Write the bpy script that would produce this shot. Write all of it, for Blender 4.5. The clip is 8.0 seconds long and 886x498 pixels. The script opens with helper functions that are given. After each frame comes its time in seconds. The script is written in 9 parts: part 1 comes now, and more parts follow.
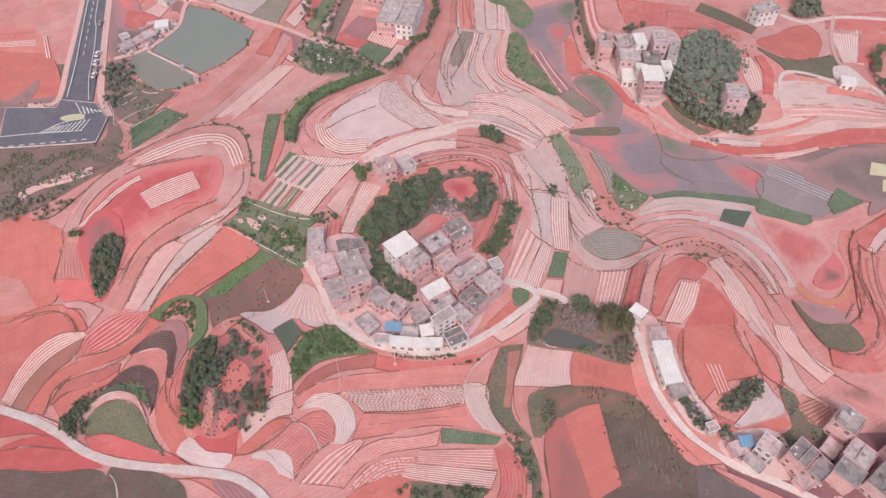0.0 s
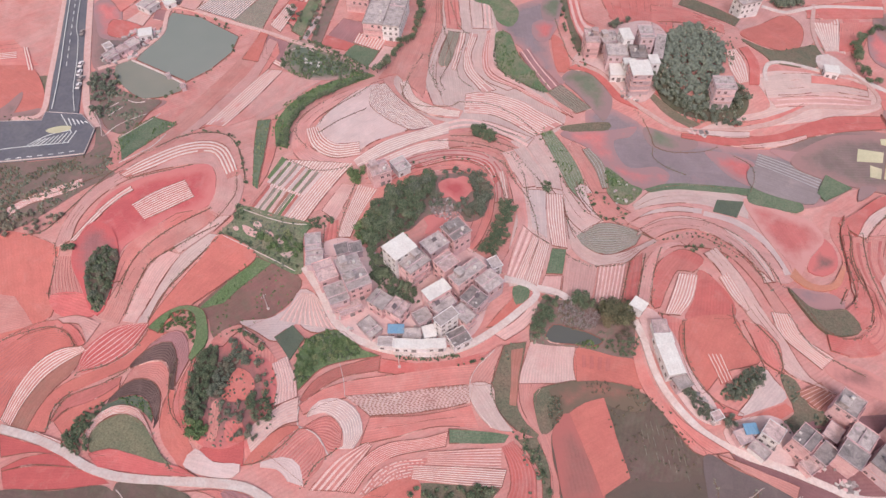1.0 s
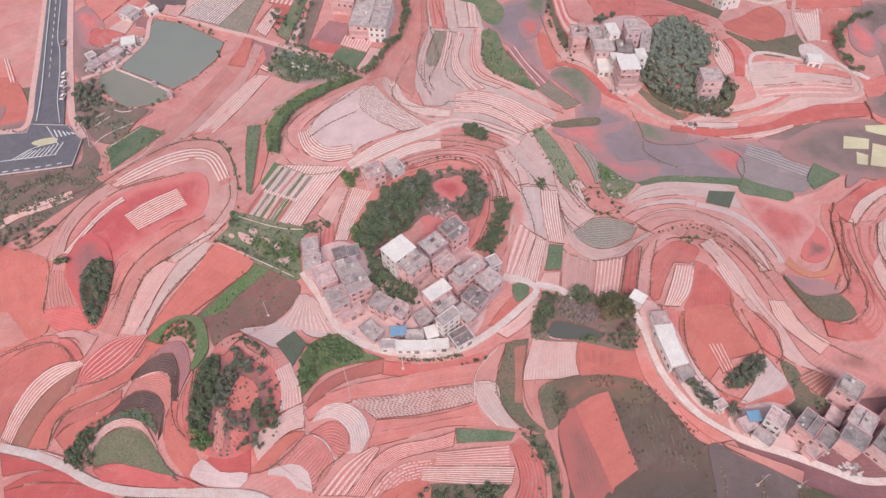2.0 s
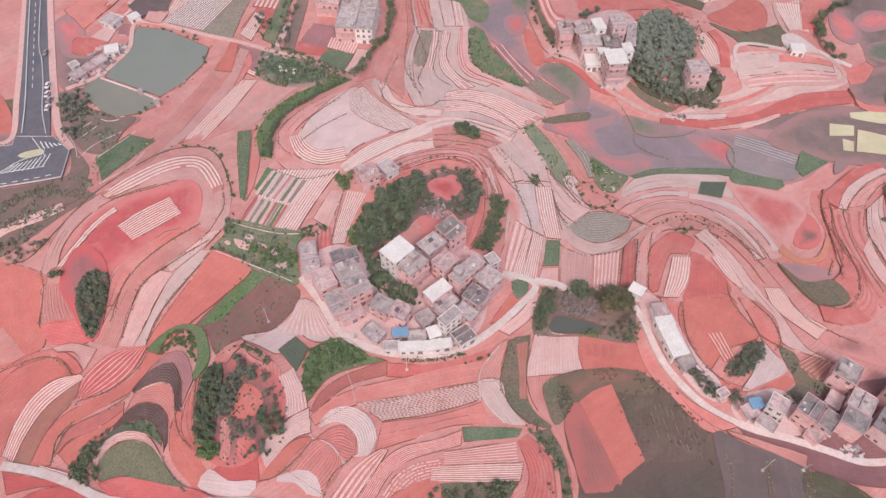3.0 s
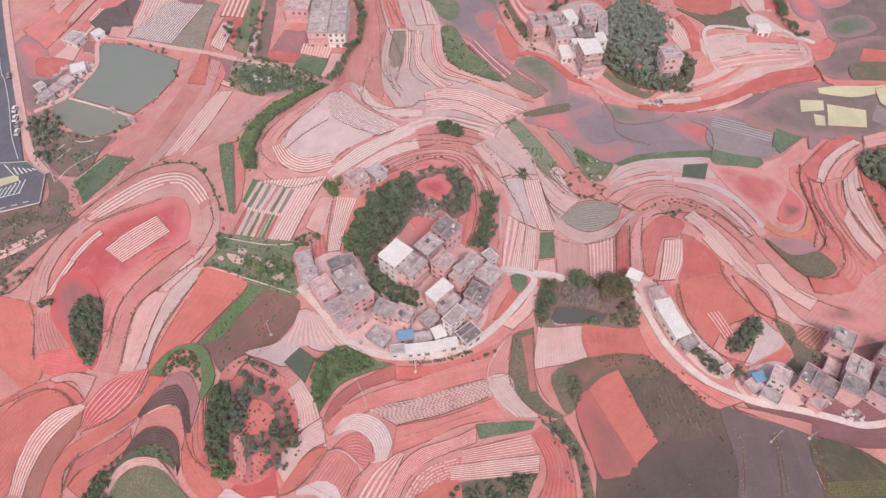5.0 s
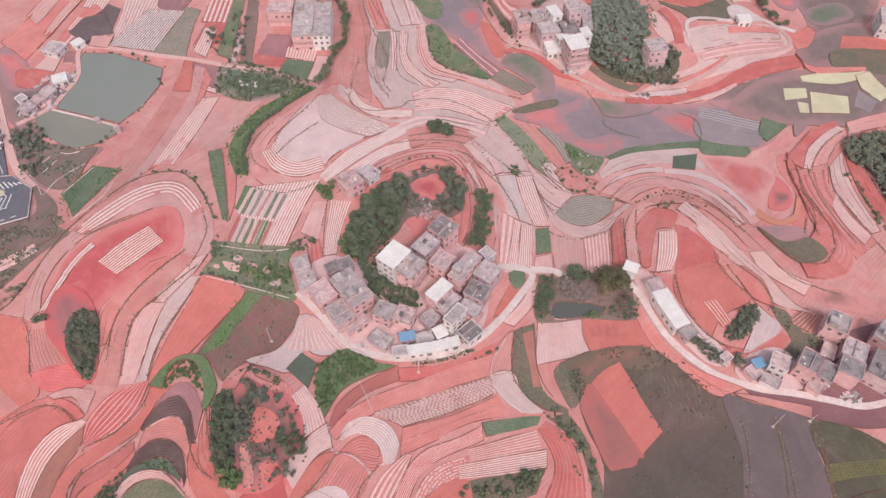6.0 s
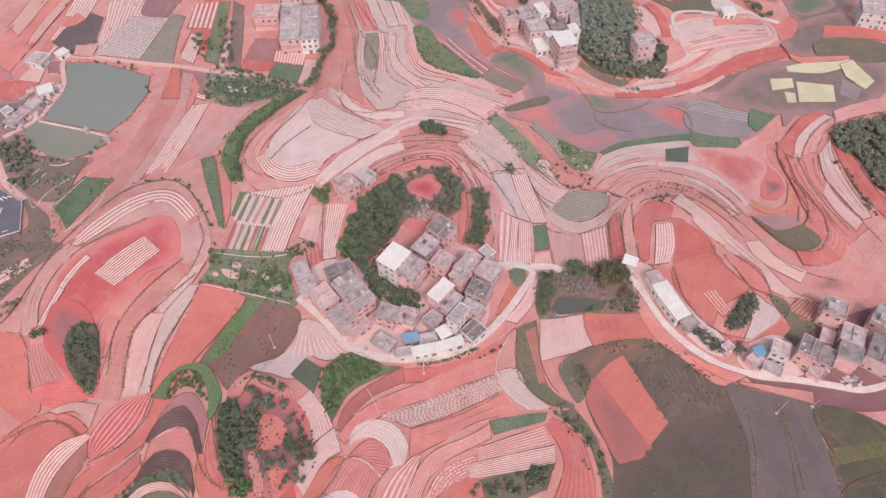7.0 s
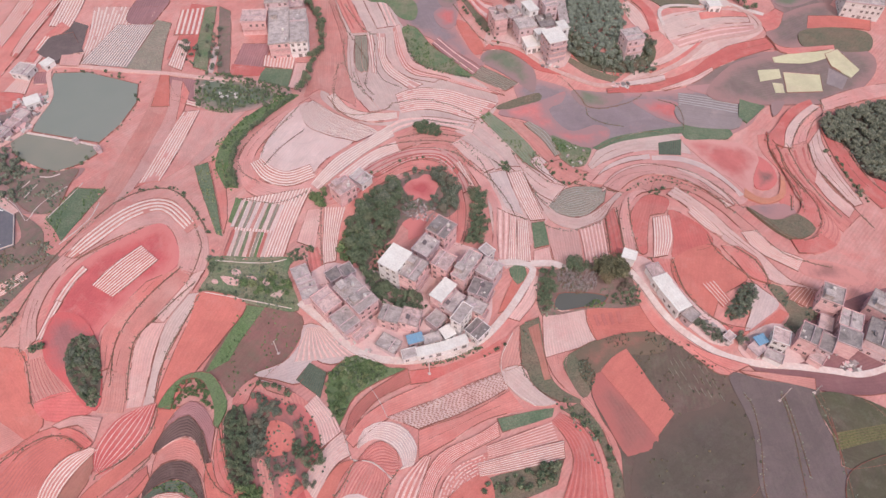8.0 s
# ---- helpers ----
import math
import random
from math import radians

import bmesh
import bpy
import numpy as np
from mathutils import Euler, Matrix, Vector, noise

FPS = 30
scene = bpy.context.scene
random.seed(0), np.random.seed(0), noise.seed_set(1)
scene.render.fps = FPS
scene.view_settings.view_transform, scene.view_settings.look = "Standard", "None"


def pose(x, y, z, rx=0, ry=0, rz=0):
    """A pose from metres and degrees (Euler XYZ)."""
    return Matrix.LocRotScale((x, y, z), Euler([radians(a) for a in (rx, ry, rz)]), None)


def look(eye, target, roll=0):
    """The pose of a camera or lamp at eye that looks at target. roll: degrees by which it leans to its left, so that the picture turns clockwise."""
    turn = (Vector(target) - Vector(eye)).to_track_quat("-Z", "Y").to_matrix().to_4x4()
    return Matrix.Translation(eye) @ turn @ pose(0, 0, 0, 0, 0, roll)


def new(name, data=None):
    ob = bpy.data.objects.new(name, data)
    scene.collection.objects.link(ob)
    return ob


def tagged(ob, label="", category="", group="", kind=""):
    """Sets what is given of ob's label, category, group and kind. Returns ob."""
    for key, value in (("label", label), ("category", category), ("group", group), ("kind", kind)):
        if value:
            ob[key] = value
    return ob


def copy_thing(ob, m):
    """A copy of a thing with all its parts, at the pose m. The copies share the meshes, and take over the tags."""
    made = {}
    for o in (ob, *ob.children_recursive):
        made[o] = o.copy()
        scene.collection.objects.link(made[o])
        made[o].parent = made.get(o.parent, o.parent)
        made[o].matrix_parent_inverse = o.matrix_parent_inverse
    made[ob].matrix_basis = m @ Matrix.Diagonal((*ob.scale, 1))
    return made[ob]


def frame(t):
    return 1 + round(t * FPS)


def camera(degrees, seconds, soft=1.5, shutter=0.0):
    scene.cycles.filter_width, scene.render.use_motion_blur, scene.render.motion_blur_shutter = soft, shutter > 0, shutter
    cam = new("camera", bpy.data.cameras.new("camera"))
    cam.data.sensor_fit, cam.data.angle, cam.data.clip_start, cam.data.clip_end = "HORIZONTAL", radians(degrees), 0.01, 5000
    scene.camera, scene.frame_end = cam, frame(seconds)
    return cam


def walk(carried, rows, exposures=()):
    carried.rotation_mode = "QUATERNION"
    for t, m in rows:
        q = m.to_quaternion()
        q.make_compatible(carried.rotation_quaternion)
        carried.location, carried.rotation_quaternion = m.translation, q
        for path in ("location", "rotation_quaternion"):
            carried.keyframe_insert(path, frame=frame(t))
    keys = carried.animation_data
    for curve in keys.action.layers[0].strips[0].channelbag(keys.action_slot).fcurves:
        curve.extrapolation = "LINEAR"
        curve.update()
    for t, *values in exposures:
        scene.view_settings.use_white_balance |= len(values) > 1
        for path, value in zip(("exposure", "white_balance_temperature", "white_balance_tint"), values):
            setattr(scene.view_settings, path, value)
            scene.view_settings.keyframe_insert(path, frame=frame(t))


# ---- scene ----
from mathutils.geometry import delaunay_2d_cdt

cam = camera(65.5, 8.0, soft=1.5)
PATH = [
    (0, (23.38, -157.57, 211.31), (13.24, -98.16, 131.51), 0.32),
    (0.5, (20.44, -157.80, 211.47), (11.57, -98.23, 131.64), 0.24),
    (1, (17.54, -158.04, 211.62), (9.91, -98.35, 131.76), 0.20),
    (1.5, (14.62, -158.24, 211.73), (8.26, -98.44, 131.83), 0.14),
    (3, (5.99, -158.52, 212.43), (3.45, -98.71, 132.33), 0.05),
    (3.5, (2.98, -158.44, 212.70), (1.71, -98.70, 132.51), 0.01),
    (4, (0.00, -158.31, 213.02), (0.00, -98.66, 132.75), 0.02),
    (4.5, (-3.01, -158.12, 213.29), (-1.71, -98.58, 132.96), -0.02),
    (4.7, (-4.20, -158.02, 213.39), (-2.37, -98.53, 133.03), -0.04),
    (6, (-11.83, -157.16, 213.84), (-6.46, -98.13, 133.30), -0.07),
    (6.5, (-14.75, -156.81, 213.98), (-8.18, -97.95, 133.40), -0.14),
    (7, (-17.62, -156.40, 214.12), (-9.90, -97.71, 133.53), -0.16),
    (7.5, (-20.52, -156.00, 214.23), (-11.65, -97.51, 133.60), -0.24),
    (8, (-23.35, -155.57, 214.29), (-13.39, -97.25, 133.67), -0.25),
]
walk(cam, [(t, look(eye, target, roll)) for t, eye, target, roll in PATH], exposures=[(0.0, 0.0)])

# ---- sky and sun: bright, hazy overcast day ----
world = bpy.data.worlds.new("overcast_sky")
scene.world = world
world.use_nodes = True
wn, wl = world.node_tree.nodes, world.node_tree.links
sky = wn.new("ShaderNodeTexSky")
sky.sky_type, sky.sun_disc = "NISHITA", False
sky.sun_elevation, sky.sun_rotation = radians(51), radians(200)
sky.air_density, sky.dust_density = 1.6, 4.0
wl.new(sky.outputs[0], wn["Background"].inputs[0])
wn["Background"].inputs[1].default_value = 0.15
sun_data = bpy.data.lights.new("sun", "SUN")
sun_data.energy, sun_data.angle, sun_data.color = 1.6, radians(12), (0.98, 0.97, 1.06)
sun = new("sun", sun_data)
sun.matrix_basis = pose(0, 0, 400, 39, 0, 20)

# ---- lie of the land: low rounded hills (centre, radii, turn, height) ----
MOUNDS = [
    (-6, 6, 46, 46, 0, 6.0),
    (-118, 5, 52, 40, 25, 8.0),
    (99, -22, 36, 44, 20, 8.0),
    (108, 125, 50, 36, 0, 9.0),
    (-62, -66, 24, 26, 0, 4.0),
    (-46, 66, 44, 32, 30, 5.0),
]


def height(x, y):
    z = 0.0
    for cx, cy, rx, ry, rot, h in MOUNDS:
        c, s = math.cos(radians(rot)), math.sin(radians(rot))
        u, v = ((x - cx) * c + (y - cy) * s) / rx, ((y - cy) * c - (x - cx) * s) / ry
        z += h / (1 + (u * u + v * v) ** 2)
    return z


# ---- materials ----
def rgb(r, g, b):
    """Linear colour from the 0 to 255 values of a swatch."""
    return tuple((c / 255 / 12.92) if c < 11 else ((c / 255 + 0.055) / 1.055) ** 2.4 for c in (r, g, b)) + (1.0,)


class Nodes:
    """A small helper to write node trees line by line."""

    def __init__(self, name, roughness=0.9):
        self.m = bpy.data.materials.new(name)
        self.m.use_nodes = True
        self.n, self.l = self.m.node_tree.nodes, self.m.node_tree.links
        self.bsdf = self.n["Principled BSDF"]
        self.bsdf.inputs["Roughness"].default_value = roughness
        self.bsdf.inputs["Specular IOR Level"].default_value = 0.25

    def add(self, kind, **values):
        node = self.n.new("ShaderNode" + kind)
        for key, value in values.items():
            node.inputs[key.replace("_", " ")].default_value = value
        return node

    def link(self, a, b):
        self.l.new(a, b)

    def noise(self, scale, detail=4.0, coord=None, rough=0.6, distortion=0.0):
        node = self.add("TexNoise", Scale=scale, Detail=detail, Roughness=rough, Distortion=distortion)
        self.link(coord if coord else self.position(), node.inputs["Vector"])
        return node.outputs["Fac"]

    def position(self):
        return self.n.new("ShaderNodeNewGeometry").outputs["Position"]

    def uv(self):
        return self.n.new("ShaderNodeUVMap").outputs["UV"]

    def ramp(self, fac, lo, hi, a=0.0, b=1.0):
        node = self.n.new("ShaderNodeMapRange")
        self.link(fac, node.inputs[0])
        for i, v in enumerate((lo, hi, a, b)):
            node.inputs[i + 1].default_value = v
        return node.outputs[0]

    def mix(self, fac, a, b, mode="MIX"):
        node = self.n.new("ShaderNodeMix")
        node.data_type, node.blend_type = "RGBA", mode
        for socket, value in ((node.inputs[0], fac), (node.inputs[6], a), (node.inputs[7], b)):
            if isinstance(value, (tuple, float, int)):
                socket.default_value = value
            else:
                self.link(value, socket)
        return node.outputs[2]

    def math(self, op, a, b):
        node = self.n.new("ShaderNodeMath")
        node.operation = op
        for socket, value in ((node.inputs[0], a), (node.inputs[1], b)):
            if isinstance(value, (float, int)):
                socket.default_value = value
            else:
                self.link(value, socket)
        return node.outputs[0]

    def colour(self, socket):
        self.link(socket, self.bsdf.inputs["Base Color"])

    def bump(self, height_socket, strength, distance):
        node = self.add("Bump", Strength=strength, Distance=distance)
        self.link(height_socket, node.inputs["Height"])
        self.link(node.outputs[0], self.bsdf.inputs["Normal"])


def soil(name, base, other, furrow=0.25, spacing=1.1, patch=0.6, vary=0.12, weeds=0.0, feather=None, dusty=0.22):
    """Tilled earth: broad damp and dry patches, clods, streaks and furrows along the field, a tone of its own for each field.
    feather: the earth round about, into which the field fades where its core value falls to nought."""
    s = Nodes(name, 0.92)
    info = s.n.new("ShaderNodeObjectInfo")
    broad = s.ramp(s.noise(0.04, 6, rough=0.7, distortion=0.8), 0.36, 0.64)
    lean = s.math("MULTIPLY", s.math("SUBTRACT", info.outputs["Random"], 0.5), 0.8 if vary > 0.1 else 0.2)
    blend = s.math("ADD", s.math("MULTIPLY", broad, patch), lean)
    col = s.mix(s.ramp(blend, 0.0, 1.0), base, other)
    damp = s.ramp(s.noise(0.11, 5, rough=0.7, distortion=0.4), 0.3, 0.72, 0.88, 1.1)
    col = s.mix(1.0, col, damp, "MULTIPLY")
    fine = s.ramp(s.noise(1.7, 4, rough=0.7), 0.3, 0.7, 0.92, 1.07)
    col = s.mix(1.0, col, fine, "MULTIPLY")
    own = s.ramp(info.outputs["Random"], 0, 1, 1 - vary, 1 + vary * 0.8)
    col = s.mix(1.0, col, own, "MULTIPLY")
    # long streaks left by the plough
    split = s.n.new("ShaderNodeSeparateXYZ")
    s.link(s.uv(), split.inputs[0])
    place = s.n.new("ShaderNodeCombineXYZ")
    s.link(s.math("MULTIPLY", split.outputs["X"], 0.05), place.inputs[0])
    s.link(s.math("MULTIPLY", split.outputs["Y"], 0.9), place.inputs[1])
    s.link(s.math("MULTIPLY", info.outputs["Random"], 60.0), place.inputs[2])
    streak = s.ramp(s.noise(1.0, 4, place.outputs[0], 0.7), 0.3, 0.7, 0.95 - 0.12 * furrow, 1.03 + 0.1 * furrow)
    col = s.mix(1.0, col, streak, "MULTIPLY")
    # furrows with gaps and wobble
    wob = s.math("MULTIPLY", s.noise(0.08, 3), 2.2)
    wave = s.math("SINE", s.math("MULTIPLY", s.math("ADD", split.outputs["Y"], wob), 6.283 / spacing), 0.0)
    lines = s.ramp(wave, -0.4, 0.9, 0.0, 1.0)
    gaps = s.ramp(s.noise(0.05, 3), 0.38, 0.6)
    amount = s.math("MULTIPLY", s.math("MULTIPLY", lines, gaps), furrow)
    col = s.mix(amount, col, tuple(c * 0.6 for c in base[:3]) + (1.0,))
    pale = s.math("MULTIPLY", s.ramp(s.noise(0.12, 6, rough=0.7, distortion=0.6), 0.52, 0.72), dusty)
    col = s.mix(pale, col, rgb(212, 176, 168))
    if weeds:
        tuft = s.math("MULTIPLY", s.ramp(s.noise(0.3, 6, rough=0.75), 0.5, 0.64), weeds)
        col = s.mix(tuft, col, rgb(112, 112, 94))
    if feather:
        core = s.n.new("ShaderNodeAttribute")
        core.attribute_name = "core"
        ragged = s.math("ADD", core.outputs["Fac"], s.math("MULTIPLY", s.math("SUBTRACT", s.noise(0.07, 6, rough=0.7), 0.5), 1.9))
        col = s.mix(s.ramp(ragged, 0.15, 0.75), feather, col)
    s.colour(col)
    s.bump(s.math("ADD", s.noise(1.4, 5), s.math("MULTIPLY", lines, furrow)), 0.5, 0.3)
    return s.m


def bank_soil(name):
    """Terrace lip: worn brown earth with dry grass, the lip's shadow in its tone, sunlit edges painted as pale
    stretches.
    """
    s = Nodes(name, 0.95)
    col = s.mix(s.ramp(s.noise(0.5, 5, rough=0.7), 0.35, 0.65), rgb(156, 95, 88), rgb(134, 90, 79))
    col = s.mix(s.math("MULTIPLY", s.ramp(s.noise(0.4, 6, rough=0.75), 0.54, 0.66), 0.6), col, rgb(112, 106, 84))
    col = s.mix(s.ramp(s.noise(0.09, 4, rough=0.7), 0.54, 0.62, 0.0, 0.85), col, rgb(220, 174, 166))
    s.colour(col)
    s.bump(s.noise(1.4, 5), 0.6, 0.3)
    return s.m


def slab(name, base, stain, pale):
    """Weathered concrete roof: rain stains, bleached blotches, fine grit and a tone of its own for each roof."""
    s = Nodes(name, 0.9)
    info = s.n.new("ShaderNodeObjectInfo")
    col = s.mix(s.ramp(s.noise(0.38, 7, rough=0.72, distortion=0.7), 0.42, 0.66), base, stain)
    col = s.mix(s.ramp(s.noise(0.9, 6, rough=0.75), 0.56, 0.72, 0.0, 0.75), col, pale)
    col = s.mix(1.0, col, s.ramp(s.noise(4.0, 4, rough=0.8), 0.3, 0.7, 0.84, 1.14), "MULTIPLY")
    col = s.mix(1.0, col, s.ramp(info.outputs["Random"], 0, 1, 0.86, 1.12), "MULTIPLY")
    s.colour(col)
    s.bump(s.noise(3.0, 4), 0.3, 0.06)
    return s.m


def crop(name, base, other, furrow=0.4, spacing=1.0):
    """Low green growth in rows on earth."""
    s = Nodes(name, 0.85)
    col = s.mix(s.ramp(s.noise(0.12, 5, rough=0.7), 0.35, 0.65), base, other)
    speck = s.ramp(s.noise(1.6, 4, rough=0.8), 0.35, 0.7, 0.6, 1.25)
    col = s.mix(1.0, col, speck, "MULTIPLY")
    split = s.n.new("ShaderNodeSeparateXYZ")
    s.link(s.uv(), split.inputs[0])
    wave = s.math("SINE", s.math("MULTIPLY", split.outputs["Y"], 6.283 / spacing), 0.0)
    lines = s.ramp(wave, 0.0, 0.9)
    col = s.mix(s.math("MULTIPLY", lines, furrow), col, rgb(150, 110, 98))
    s.colour(col)
    s.bump(s.noise(1.2, 6), 0.7, 0.5)
    return s.m


def plain(name, base, other, scale=0.6, roughness=0.8, bump=0.2, own=0.12, metallic=0.0):
    """Worn man-made surface: stains at two scales, and a tone of its own for each object."""
    s = Nodes(name, roughness)
    s.bsdf.inputs["Metallic"].default_value = metallic
    col = s.mix(s.ramp(s.noise(scale, 6, rough=0.7), 0.36, 0.66), base, other)
    col = s.mix(1.0, col, s.ramp(s.noise(scale * 6, 4), 0.3, 0.7, 0.88, 1.1), "MULTIPLY")
    info = s.n.new("ShaderNodeObjectInfo")
    col = s.mix(1.0, col, s.ramp(info.outputs["Random"], 0, 1, 1 - own, 1 + own), "MULTIPLY")
    s.colour(col)
    s.bump(s.noise(scale * 8, 4), bump, 0.05)
    return s.m


def leaf(name, base, other, dry):
    s = Nodes(name, 0.75)
    info = s.n.new("ShaderNodeObjectInfo")
    geo = s.n.new("ShaderNodeNewGeometry")
    col = s.mix(geo.outputs["Random Per Island"], base, other)
    col = s.mix(s.ramp(info.outputs["Random"], 0.72, 1.0, 0.0, 0.7), col, dry)
    col = s.mix(1.0, col, s.ramp(s.noise(0.7, 3), 0.3, 0.7, 0.75, 1.25), "MULTIPLY")
    s.colour(col)
    return s.m


